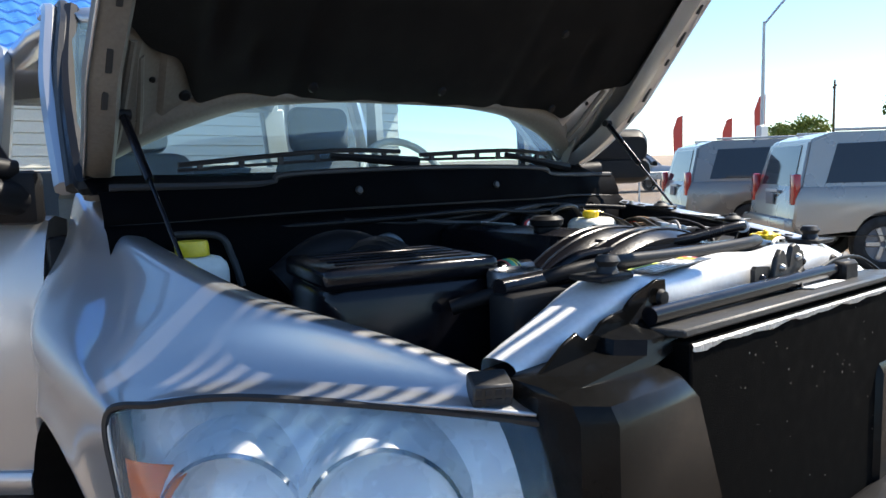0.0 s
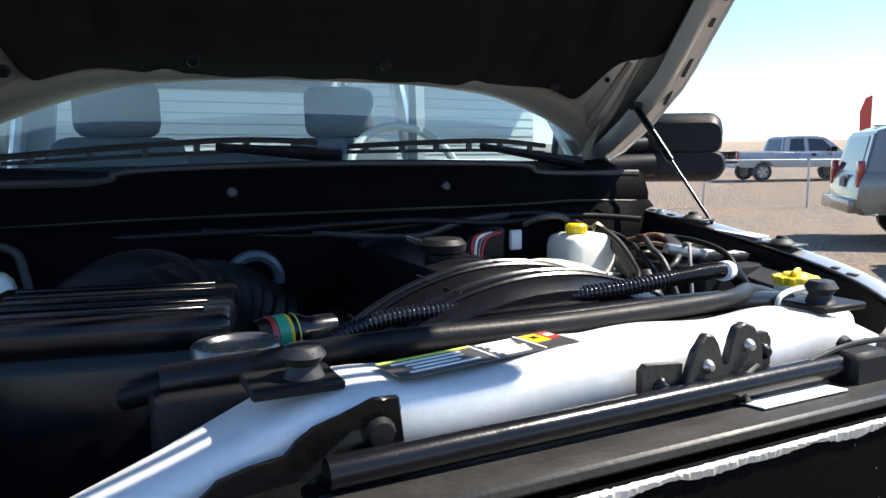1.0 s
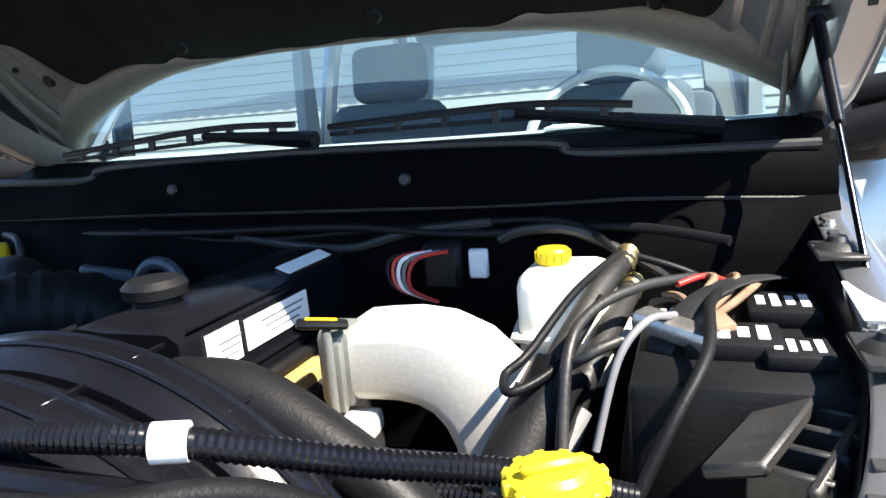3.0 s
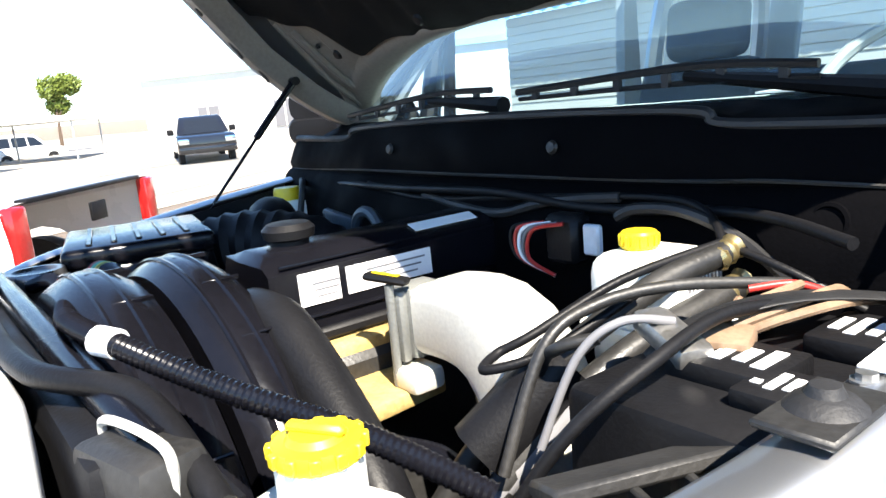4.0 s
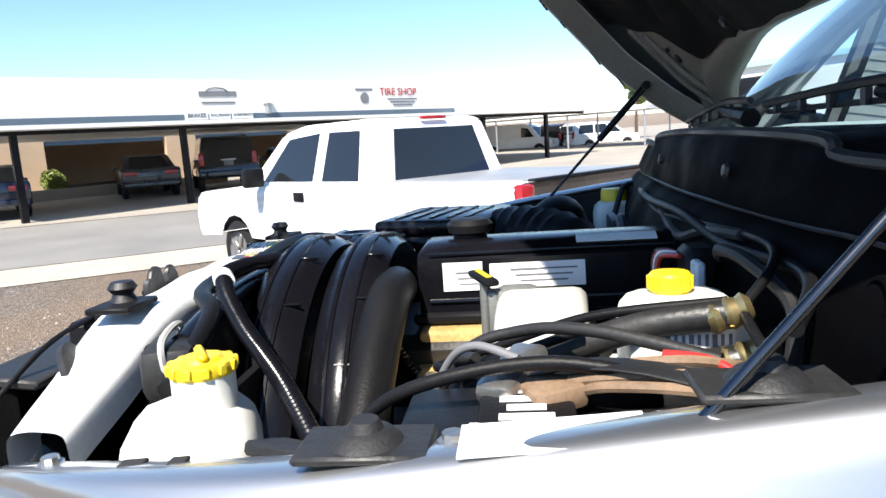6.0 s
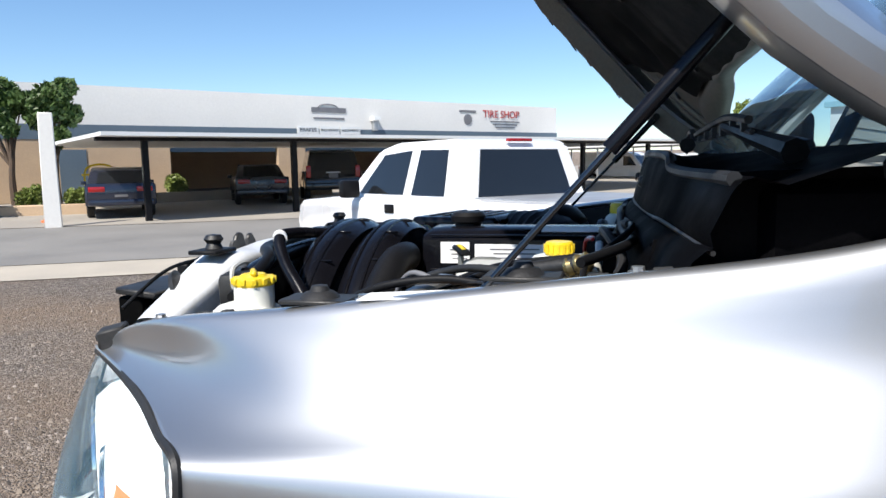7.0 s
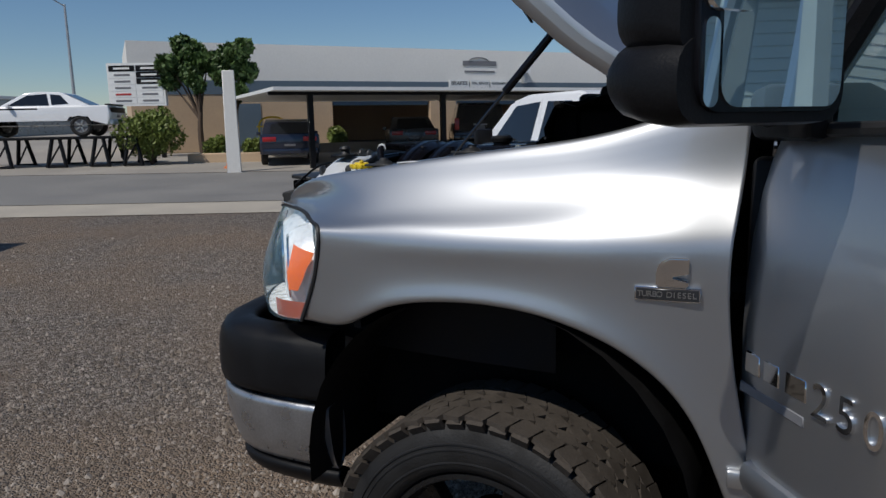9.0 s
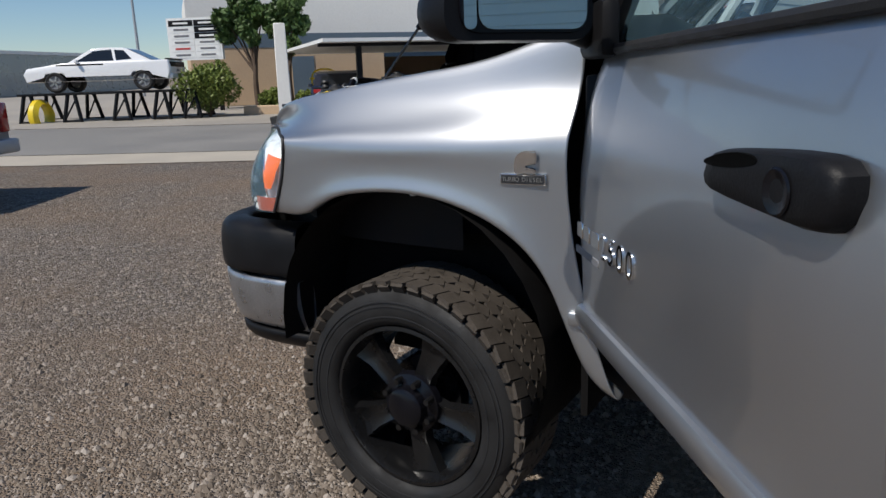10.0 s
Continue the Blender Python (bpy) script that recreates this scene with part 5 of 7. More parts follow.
# towing mirrors on the doors: a tapered two-part shell behind a tall glass
def mirror(side, dr):
    glass_c, across, back = Vector((1.262, 1.19)), Vector((0.83, -0.557)), Vector((0.557, 0.83))

    def at(w, d, z):
        p = glass_c + across * w - back * d
        return Vector((side * p.x, p.y, z))

    def ring(w0, w1, z0, z1, d, cr):
        c = min(cr, (w1 - w0) * 0.48, (z1 - z0) * 0.48)
        out = []
        for (cw, cz, a0) in ((w1 - c, z1 - c, 0), (w0 + c, z1 - c, 90), (w0 + c, z0 + c, 180), (w1 - c, z0 + c, 270)):
            for k in range(5):
                a = radians(a0 + 22.5 * k)
                out.append(at(cw + c * math.cos(a), d, cz + c * math.sin(a)))
        return out

    def shell(rings):
        bm = B()
        vs = grid(bm, rings, close_v=True)
        bm.faces.new(vs[0][::-1])
        bm.faces.new(vs[-1])
        return bm

    mr = part("door_mirror", shell([ring(-0.150, 0.170, 1.560, 1.700, -0.004, 0.03), ring(-0.155, 0.174, 1.560, 1.704, 0.02, 0.04), ring(-0.15, 0.180, 1.560, 1.702, 0.05, 0.045), ring(-0.11, 0.174, 1.562, 1.690, 0.085, 0.045),
                                    ring(-0.04, 0.165, 1.575, 1.668, 0.105, 0.035)]), BLACK, dr, "large black towing mirror")
    part("lower_shell", shell([ring(-0.155, 0.174, 1.480, 1.583, -0.006, 0.04), ring(-0.16, 0.184, 1.476, 1.584, 0.02, 0.045), ring(-0.155, 0.190, 1.480, 1.584, 0.055, 0.045), ring(-0.12, 0.184, 1.490, 1.582, 0.095, 0.04),
                               ring(-0.05, 0.172, 1.502, 1.572, 0.115, 0.034)]), BLACK, mr, "black lower mirror shell")
    part("mirror_rim", shell([ring(-0.142, 0.146, 1.492, 1.694, -0.004, 0.04), ring(-0.140, 0.144, 1.494, 1.692, -0.012, 0.038)]), BLACK_GLOSS, mr)
    part("mirror_glass", shell([ring(-0.134, 0.108, 1.500, 1.688, -0.010, 0.03), ring(-0.134, 0.108, 1.500, 1.688, -0.015, 0.03)]), MIRROR, mr, "flat mirror glass")
    part("mirror_glass", shell([ring(0.112, 0.138, 1.500, 1.605, -0.010, 0.012), ring(0.112, 0.138, 1.500, 1.605, -0.0148, 0.012)]), MIRROR, mr)
    part("spot_mirror", shell([ring(0.048, 0.138, 1.612, 1.688, -0.013, 0.02), ring(0.050, 0.136, 1.614, 1.686, -0.019, 0.02)]), MIRROR, mr, "small convex spot mirror")
    bm = B()
    tube(bm, [(side * 0.875, 1.195, 1.505), (side * 0.98, 1.16, 1.525), (side * 1.14, 1.10, 1.535)], lambda t: 0.044 - 0.008 * t, 12)
    tube(bm, [(side * 0.885, 1.20, 1.575), (side * 0.98, 1.175, 1.59), (side * 1.14, 1.14, 1.60)], 0.026, 12)
    box(bm, (side * 0.905, 1.215, 1.51), (0.05, 0.17, 0.13), rot(0, 0, -side * 53), 0.02, 2)
    part("mirror_arm", bm, BLACK, mr)


mirror(1, door_d)
mirror(-1, door_p)


# ---- engine things ----
def bolt(bm, p, r=0.008, h=0.008, m=None):
    lathe(bm, [(0, h), (r, h), (r, 0.002), (r * 1.5, 0.002), (r * 1.5, 0)], Matrix.Translation(p) @ (m or Matrix()), 8)


engine = part("engine", box(B(), (0.03, 0.42, 1.13), (0.26, 0.62, 0.30), bevel=0.02), BLACK_DUSTY, truck, "dusty diesel engine with black valve cover")
bm = B()
rows = []
for y in (0.245, 0.258, 0.29, 0.45, 0.66):
    k = 1 if y > 0.25 else 0.96
    rows.append([(x, y, z) for x, z in ((0.116, 1.30), (0.112, 1.388), (0.098, 1.402 * (1 if k == 1 else 0.997)), (0.078, 1.410 if k == 1 else 1.398), (0.015, 1.412 if k == 1 else 1.398), (-0.025, 1.402), (-0.04, 1.37), (-0.045, 1.30))])
vs = grid(bm, rows)
bm.faces.new(vs[0][::-1])
bm.faces.new(vs[-1])
part("valve_cover", bm, BLACK_GLOSS, engine, "black valve cover with white labels")
bm = B()
box(bm, (0.036, 0.45, 1.298), (0.18, 0.43, 0.018), None, 0.005)
part("cover_flange", bm, BLACK, engine)
bm = B()
lathe(bm, [(0, 0.03), (0.03, 0.028), (0.038, 0.02), (0.036, 0.008), (0.028, 0.004), (0.028, -0.01)], Matrix.Translation((0.022, 0.323, 1.412)), 24)
part("oil_cap", bm, BLACK, engine, "black oil filler cap")
for z, w in ((1.325, 0.0035), (1.398, 0.002)):
    bm = B()
    tube(bm, [(0.1165 - (1.398 - 1.39) * (z > 1.39) * 0.6, 0.262, z), (0.1165 - 0.008 * (z > 1.39), 0.655, z)], w, 6)
    part("cover_lip", bm, BLACK_GLOSS, engine)
for k in range(4):
    bm = B()
    box(bm, (0.112, 0.30 + 0.10 * k, 1.290), (0.014, 0.016, 0.03), None, 0.003)
    part("cover_clip", bm, BLACK, engine)
for y0, y1, z0, z1 in ((0.284, 0.345, 1.340, 1.384), (0.356, 0.50, 1.342, 1.380)):
    bm = B()
    box(bm, (0.1150, (y0 + y1) / 2, (z0 + z1) / 2), (0.0015, y1 - y0, z1 - z0), rot(0, -2, 0))
    lab = part("cover_label", bm, PAPER, engine, "white engine data label")
    for k in range(3):
        bm = B()
        box(bm, (0.1162, (y0 + y1) / 2 + 0.01, z0 + 0.010 + 0.009 * k), (0.0006, (y1 - y0) * (0.5 + 0.1 * k), 0.0025))
        part("print_line", bm, GREYBAR, lab)
bm = B()
box(bm, (0.088, 0.55, 1.4085), (0.022, 0.12, 0.0015), rot(0, 22, 0))
part("warning_label", bm, PAPER, engine, "white warning label")
bm = B()
box(bm, (0.115, 0.38, 1.262), (0.07, 0.27, 0.05), None, 0.008, 2)
box(bm, (0.10, 0.33, 1.225), (0.10, 0.20, 0.05), None, 0.01, 2)
part("cylinder_head", bm, TAN, engine, "tan painted cylinder head")
bm = B()
box(bm, (0.185, 0.325, 1.228), (0.14, 0.16, 0.022), rot(0, 0, 6), 0.005, 2)
plate = part("intake_plate", bm, TAN, engine, "bare tan metal plate with bolts")
for p in ((0.14, 0.32, 1.239), (0.225, 0.27, 1.239), (0.21, 0.385, 1.239), (0.135, 0.265, 1.239)):
    bm = B()
    bolt(bm, p)
    part("bolt", bm, STEEL, plate)
# intake elbow
GREYCAST = mat("grey_cast_metal", (0.17, 0.175, 0.165), 0.5, 0.3, 0.15, 14, 220, 0.0008)
bm = B()
rows = []
ELBOW = [(0.232, 1.320), (0.262, 1.323), (0.296, 1.325), (0.332, 1.321), (0.364, 1.307), (0.390, 1.282), (0.408, 1.248), (0.417, 1.21), (0.420, 1.16), (0.420, 1.05)]
for k, (x, z) in enumerate(ELBOW):
    p, q = ELBOW[max(k - 1, 0)], ELBOW[min(k + 1, len(ELBOW) - 1)]
    d = Vector((q[0] - p[0], 0, q[1] - p[1])).normalized()
    up = Vector((-d.z, 0, d.x))
    hw, hh, cr = 0.060 - 0.001 * k, 0.044 + 0.001 * k, 0.018
    ring = []
    for cy, cu, a0 in ((hw - cr, hh - cr, 0), (-hw + cr, hh - cr, 90), (-hw + cr, -hh + cr, 180), (hw - cr, -hh + cr, 270)):
        for e in range(4):
            a = radians(a0 + 30 * e)
            ring.append(Vector((x, 0.432 - 0.002 * k, z)) + Vector((0, cy + cr * math.cos(a), 0)) + up * (cu + cr * math.sin(a)))
    rows.append(ring)
vs = grid(bm, rows, close_v=True)
bm.faces.new(vs[0])
part("intake_elbow", bm, ALLOY, engine, "pale cast aluminium intake elbow")
bm = B()
box(bm, (0.221, 0.398, 1.318), (0.046, 0.060, 0.098), None, 0.012, 2)
heater = part("intake_heater", bm, GREYCAST, engine, "grey cast intake housing")
bm = B()
box(bm, (0.226, 0.364, 1.316), (0.022, 0.014, 0.094), None, 0.005, 2)
part("channel", bm, GREYCAST, heater)
bm = B()
box(bm, (0.242, 0.372, 1.250), (0.052, 0.05, 0.030), None, 0.008, 2)
part("foot", bm, ALLOY, heater, "bright cast foot")
bm = B()
cyl(bm, (0.226, 0.352, 1.24), (0.226, 0.352, 1.372), 0.006, 0.006, 10)
part("filler_tube", bm, GREYCAST, engine)
bm = B()
box(bm, (0.222, 0.352, 1.380), (0.06, 0.022, 0.010), rot(0, 8, 30), 0.005, 2)
part("dipstick_handle", bm, BLACK, engine, "black dipstick handle with yellow print")
bm = B()
box(bm, (0.2215, 0.352, 1.3860), (0.036, 0.008, 0.001), rot(0, 8, 30))
part("yellow_print", bm, YELLOW, engine)
bm = B()
lathe(bm, [(0.058, -0.012), (0.060, 0.012)], Matrix.Translation((0.425, 0.408, 1.18)) @ rot(-8, 0, 0), 24)
part("hose_clamp", bm, STEEL, engine)

# belt drive and alternator behind the shroud
bm = B()
cyl(bm, (-0.10, 0.22, 1.20), (-0.10, 0.29, 1.20), 0.06, seg=24)
cyl(bm, (0.10, 0.20, 1.12), (0.10, 0.26, 1.12), 0.08, seg=24)
part("pulley", bm, STEEL, engine)

# brake fluid reservoir
res = part("brake_reservoir", box(B(), (0.464, 0.562, 1.325), (0.118, 0.118, 0.155), None, 0.026, 3), BOTTLE, truck, "milky white reservoir with yellow cap")
bm = B()
tube(bm, [(0.405, 0.503, 1.318), (0.523, 0.503, 1.318), (0.523, 0.621, 1.318), (0.405, 0.621, 1.318), (0.405, 0.503, 1.318)], 0.006, 6)
part("seam", bm, BOTTLE, res)
bm = B()
lathe(bm, [(0, 0.020), (0.019, 0.020), (0.0215, 0.017), (0.0215, 0.002), (0.018, -0.002)], Matrix.Translation((0.448, 0.556, 1.403)), 24)
cap = part("cap", bm, YELLOW, res, "yellow screw cap")
for k in range(16):
    bm = B()
    a = 2 * math.pi * k / 16
    box(bm, (0.448 + 0.0218 * math.cos(a), 0.556 + 0.0218 * math.sin(a), 1.413), (0.003, 0.004, 0.012), rot(0, 0, math.degrees(a)))
    part("grip", bm, YELLOW, cap)
bm = B()
box(bm, (0.5235, 0.566, 1.366), (0.0015, 0.066, 0.034))
lab = part("label", bm, PAPER, res, "small white label with grey code")
for k in range(9):
    bm = B()
    box(bm, (0.5246, 0.538 + 0.007 * k, 1.371), (0.0006, 0.003 if k % 3 else 0.0045, 0.014))
    part("print", bm, GREYBAR, lab)
bm = B()
lathe(bm, [(0.0, 0), (0.10, 0.0), (0.125, 0.02), (0.125, 0.06), (0.09, 0.09), (0, 0.09)], Matrix.Translation((0.50, 0.68, 1.20)) @ rot(90, 0, 0), 28)
part("brake_booster", bm, BLACK, truck, "black brake booster drum")

# connectors and loom at the firewall
bm = B()
box(bm, (0.331, 0.612, 1.39), (0.028, 0.012, 0.042), None, 0.003)
part("connector", bm, mat("pale_grey_plastic", (0.55, 0.58, 0.62), 0.5), truck, "pale connector on the firewall")
bm = B()
box(bm, (0.275, 0.625, 1.385), (0.06, 0.04, 0.07), None, 0.008)
loom = part("wiring_plug", bm, BLACK, truck, "black plug with coloured wires")
for k, mm in enumerate((RED, GREYBAR, PAPER, RED, BLACK)):
    bm = B()
    tube(bm, [(0.29 - 0.012 * k, 0.60, 1.41), (0.245 - 0.01 * k, 0.585, 1.40), (0.235 - 0.006 * k, 0.585, 1.36), (0.27, 0.60, 1.335)], 0.003, 6)
    part("wire", bm, mm, loom)

# firewall fittings: pale pipe saddle and duct, grommet, cowl cup, brake lines
PALE = mat("pale_grey_shield", (0.06, 0.075, 0.09), 0.45, 0.3, 0.2, 12, 120, 0.0006)
bm = B()
tube(bm, [Vector((-0.222, 0.60, 1.350)) + Vector((0.045 * math.cos(a), 0, 0.045 * math.sin(a))) for a in [math.pi * (-0.05 + 1.05 * k / 10) for k in range(11)]], 0.011, 8)
part("pipe_saddle", bm, PALE, truck, "pale grey pipe saddle on the firewall")
bm = B()
box(bm, (-0.335, 0.602, 1.352), (0.12, 0.02, 0.07), rot(0, 6, 0), 0.009, 2)
part("heater_cover", bm, PALE, truck, "pale grey heater cover on the firewall")
bm = B()
tube(bm, [(-0.52, 0.52, 1.32), (-0.44, 0.50, 1.375), (-0.37, 0.47, 1.37), (-0.33, 0.44, 1.30), (-0.32, 0.42, 1.18)], 0.052, 18)
part("air_pipe", bm, BLACK, truck, "thick black air pipe at the back of the bay")
bm = B()
lathe(bm, [(0.0, 0.004), (0.014, 0.004), (0.018, 0.009), (0.022, 0.008), (0.024, 0)], Matrix.Translation((0.600, 0.690, 1.420)) @ rot(78, 0, 0), 24)
part("firewall_grommet", bm, COWL, truck, "round black rubber grommet")
for pts in ([(-0.68, 0.70, 1.43), (-0.60, 0.66, 1.425), (-0.58, 0.64, 1.38), (-0.57, 0.62, 1.32)], [(-0.10, 0.655, 1.425), (0.02, 0.645, 1.412), (0.12, 0.64, 1.408), (0.22, 0.65, 1.43), (0.34, 0.66, 1.44)],
            [(0.36, 0.63, 1.42), (0.40, 0.62, 1.435), (0.46, 0.63, 1.432), (0.52, 0.65, 1.40), (0.60, 0.62, 1.36)]):
    bm = B()
    tube(bm, pts, 0.0075, 8)
    part("vacuum_hose", bm, RUBBER, truck, "thin black vacuum hose")
bm = B()
box(bm, (0.012, 0.618, 1.37), (0.085, 0.03, 0.022), rot(8, 0, 4), 0.005, 2)
part("bulkhead_connector", bm, GREYCAST, truck, "grey bulkhead connector")

# battery, driver side
bat = part("battery", box(B(), (0.605, 0.42, 1.25), (0.20, 0.30, 0.20), None, 0.012, 2), BLACK, truck, "black battery with white print, straps and cables")
for c, s in (((0.60, 0.375, 1.356), (0.09, 0.075, 0.022)), ((0.655, 0.485, 1.358), (0.075, 0.085, 0.022)), ((0.655, 0.345, 1.356), (0.06, 0.06, 0.018)), ((0.545, 0.45, 1.354), (0.05, 0.07, 0.016))):
    bm = B()
    box(bm, c, s, None, 0.005, 2)
    cp = part("vent_cap", bm, BLACK, bat)
    for q in range(4):
        bm = B()
        box(bm, (c[0] - s[0] * 0.3 + s[0] * 0.2 * q, c[1], c[2] + s[2] / 2 + 0.0006), (s[0] * 0.12, s[1] * (0.55 if q % 2 else 0.4), 0.001))
        part("white_print", bm, PAPER, cp)
bm = B()
rows = []
for p in ((0.50, 0.33, 1.20), (0.512, 0.335, 1.33), (0.545, 0.38, 1.385), (0.60, 0.47, 1.40), (0.655, 0.56, 1.38)):
    rows.append([(p[0] - 0.015, p[1] + 0.01, p[2]), (p[0] + 0.015, p[1] - 0.01, p[2]), (p[0] + 0.015, p[1] - 0.008, p[2] - 0.005), (p[0] - 0.015, p[1] + 0.012, p[2] - 0.005)])
grid(bm, rows, close_v=True)
part("strap", bm, RUBBER, bat, "black rubber strap", sub=2)
CABLES = [
    (0.014, BLACK_DUSTY, [(0.40, 0.22, 1.12), (0.435, 0.30, 1.24), (0.475, 0.39, 1.325), (0.51, 0.50, 1.38), (0.535, 0.59, 1.40)]),
    (0.015, BLACK_DUSTY, [(0.44, 0.22, 1.12), (0.485, 0.34, 1.26), (0.515, 0.45, 1.325), (0.54, 0.60, 1.358)]),
    (0.013, GREYBAR, [(0.43, 0.20, 1.10), (0.46, 0.27, 1.19), (0.505, 0.375, 1.285)]),
    (0.005, BLACK, [(0.53, 0.59, 1.41), (0.49, 0.47, 1.39), (0.455, 0.37, 1.35), (0.435, 0.34, 1.335), (0.45, 0.31, 1.33), (0.49, 0.36, 1.345), (0.52, 0.46, 1.385)]),
    (0.006, BLACK_DUSTY, [(0.62, 0.56, 1.385), (0.56, 0.47, 1.395), (0.515, 0.40, 1.385), (0.50, 0.34, 1.355), (0.50, 0.28, 1.25)]),
    (0.004, RED, [(0.655, 0.575, 1.375), (0.63, 0.55, 1.388), (0.60, 0.52, 1.385)]),
    (0.006, BLACK, [(0.665, 0.55, 1.375), (0.635, 0.43, 1.392), (0.63, 0.32, 1.375), (0.60, 0.26, 1.33), (0.56, 0.22, 1.25)]),
    (0.005, BLACK, [(0.535, 0.60, 1.405), (0.60, 0.60, 1.385), (0.665, 0.62, 1.35)]),
    (0.006, BLACK_DUSTY, [(0.55, 0.36, 1.37), (0.52, 0.34, 1.36), (0.49, 0.345, 1.33), (0.48, 0.33, 1.24)]),
    (0.004, GREYBAR, [(0.60, 0.40, 1.385), (0.575, 0.36, 1.39), (0.55, 0.33, 1.36), (0.53, 0.30, 1.28)]),
    (0.005, BLACK, [(0.53, 0.60, 1.40), (0.44, 0.66, 1.44), (0.2, 0.655, 1.435), (-0.1, 0.65, 1.42), (-0.3, 0.66, 1.44)]),
    (0.007, BLACK, [(0.66, 0.60, 1.42), (0.52, 0.66, 1.43), (0.30, 0.65, 1.425), (0.1, 0.645, 1.44), (-0.2, 0.65, 1.435), (-0.62, 0.70, 1.43)]),
]
for r, mm, pts in CABLES:
    bm = B()
    tube(bm, pts, r, 10)
    part("cable", bm, mm, truck)
bm = B()
cyl(bm, (0.445, 0.30, 1.245), (0.485, 0.385, 1.325), 0.036, 0.034, 10)
part("hose_sleeve", bm, BLACK, truck, "black sleeve round two hoses")
bm = B()
for p in ((0.535, 0.59, 1.40), (0.54, 0.60, 1.36)):
    lathe(bm, [(0.012, -0.02), (0.0155, -0.014), (0.0125, -0.006), (0.0155, 0.0), (0.0125, 0.008), (0.0155, 0.014), (0.009, 0.02)], Matrix.Translation(p) @ rot(-70, 20, 0), 12)
part("hose_fitting", bm, mat("yellow_zinc_steel", (0.42, 0.33, 0.16), 0.35, 0.85, 0.2, 20), truck, "zinc plated hose fittings")
bm = B()
box(bm, (0.545, 0.365, 1.372), (0.085, 0.035, 0.022), rot(0, 10, -25), 0.008, 2)
part("terminal_clamp", bm, STEEL, bat, "corroded battery terminal clamp")

# degas bottle and tray on the driver side
deg = part("coolant_bottle", box(B(), (0.545, 0.075, 1.235), (0.15, 0.13, 0.19), rot(0, 0, 20), 0.04, 3), BOTTLE, truck, "white bottle with wide yellow cap")
bm = B()
lathe(bm, [(0.036, -0.01), (0.031, 0.004), (0.031, 0.05)], Matrix.Translation((0.535, 0.088, 1.318)), 24)
part("neck", bm, BOTTLE, deg)
bm = B()
lathe(bm, [(0, 0.014), (0.018, 0.014), (0.022, 0.010), (0.031, 0.009), (0.033, 0.001), (0.031, -0.004)], Matrix.Translation((0.535, 0.088, 1.364)), 28)
box(bm, (0.535, 0.088, 1.380), (0.046, 0.010, 0.008), rot(0, 0, 30), 0.003)
cap = part("cap", bm, YELLOW, deg, "yellow twist cap")
for k in range(12):
    a = 2 * math.pi * k / 12
    bm = B()
    box(bm, (0.535 + 0.032 * math.cos(a), 0.088 + 0.032 * math.sin(a), 1.368), (0.006, 0.008, 0.010), rot(0, 0, math.degrees(a)), 0.001)
    part("grip", bm, YELLOW, cap)
TR = Matrix.Translation((0.680, 0.275, 1.332)) @ rot(0, 0, 68)
tray = part("battery_tray", box(B(), TR @ Vector((0, 0, 0)), (0.19, 0.05, 0.012), TR.to_3x3().to_4x4() @ rot(-20, 0, 0), 0.003), BLACK_DUSTY, truck, "ribbed black battery tray cover")
for k in range(5):
    bm = B()
    box(bm, TR @ Vector((-0.08 + 0.04 * k, -0.035, -0.02)), (0.008, 0.06, 0.05), TR.to_3x3().to_4x4(), 0.002)
    part("rib", bm, BLACK_DUSTY, tray)
bm = B()
box(bm, TR @ Vector((0, -0.055, 0.0)), (0.20, 0.010, 0.012), TR.to_3x3().to_4x4(), 0.003)
part("rail", bm, BLACK_DUSTY, tray)
bm = B()
box(bm, (0.42, 0.0, 1.335), (0.10, 0.06, 0.06), rot(0, 0, 15), 0.012, 2)
relay = part("relay_box", bm, BLACK_DUSTY, truck, "black plug box with wire bail")
bm = B()
tube(bm, [(0.375, -0.01, 1.335), (0.378, -0.012, 1.372), (0.462, 0.008, 1.372), (0.465, 0.01, 1.335)], 0.004, 6)
part("bail", bm, ALLOY, relay)

# corrugated loom along the support
bm = B()
tube(bm, [(-0.27, 0.03, 1.37), (-0.19, 0.045, 1.388), (-0.1, 0.045, 1.392), (0.02, 0.03, 1.395), (0.12, 0.012, 1.402), (0.20, 0.005, 1.41), (0.303, 0.017, 1.41), (0.40, 0.075, 1.375), (0.49, 0.15, 1.335), (0.57, 0.21, 1.29)], 0.0098, 14, True, 0.0014, 0.006)
part("corrugated_hose", bm, BLACK_GLOSS, truck, "black corrugated wiring conduit")
bm = B()
tube(bm, [(0.290, 0.010, 1.411), (0.311, 0.021, 1.409)], 0.0135, 14)
part("tape_band", bm, PAPER, truck, "white tape round the conduit")
bm = B()
tube(bm, [(-0.45, 0.08, 1.33), (-0.27, -0.035, 1.385), (0.0, -0.05, 1.385), (0.24, -0.04, 1.385), (0.36, 0.02, 1.375), (0.5, 0.03, 1.33)], 0.012, 10)
part("washer_hose", bm, BLACK, truck, "plain black hose")
bm = B()
tube(bm, [(0.17, 0.20, 1.30), (0.175, 0.225, 1.25), (0.215, 0.265, 1.215), (0.29, 0.29, 1.205), (0.37, 0.30, 1.215), (0.44, 0.28, 1.225)], 0.011, 12, True, 0.0022, 0.008)
part("small_conduit", bm, BLACK_GLOSS, truck, "small corrugated conduit")
bm = B()
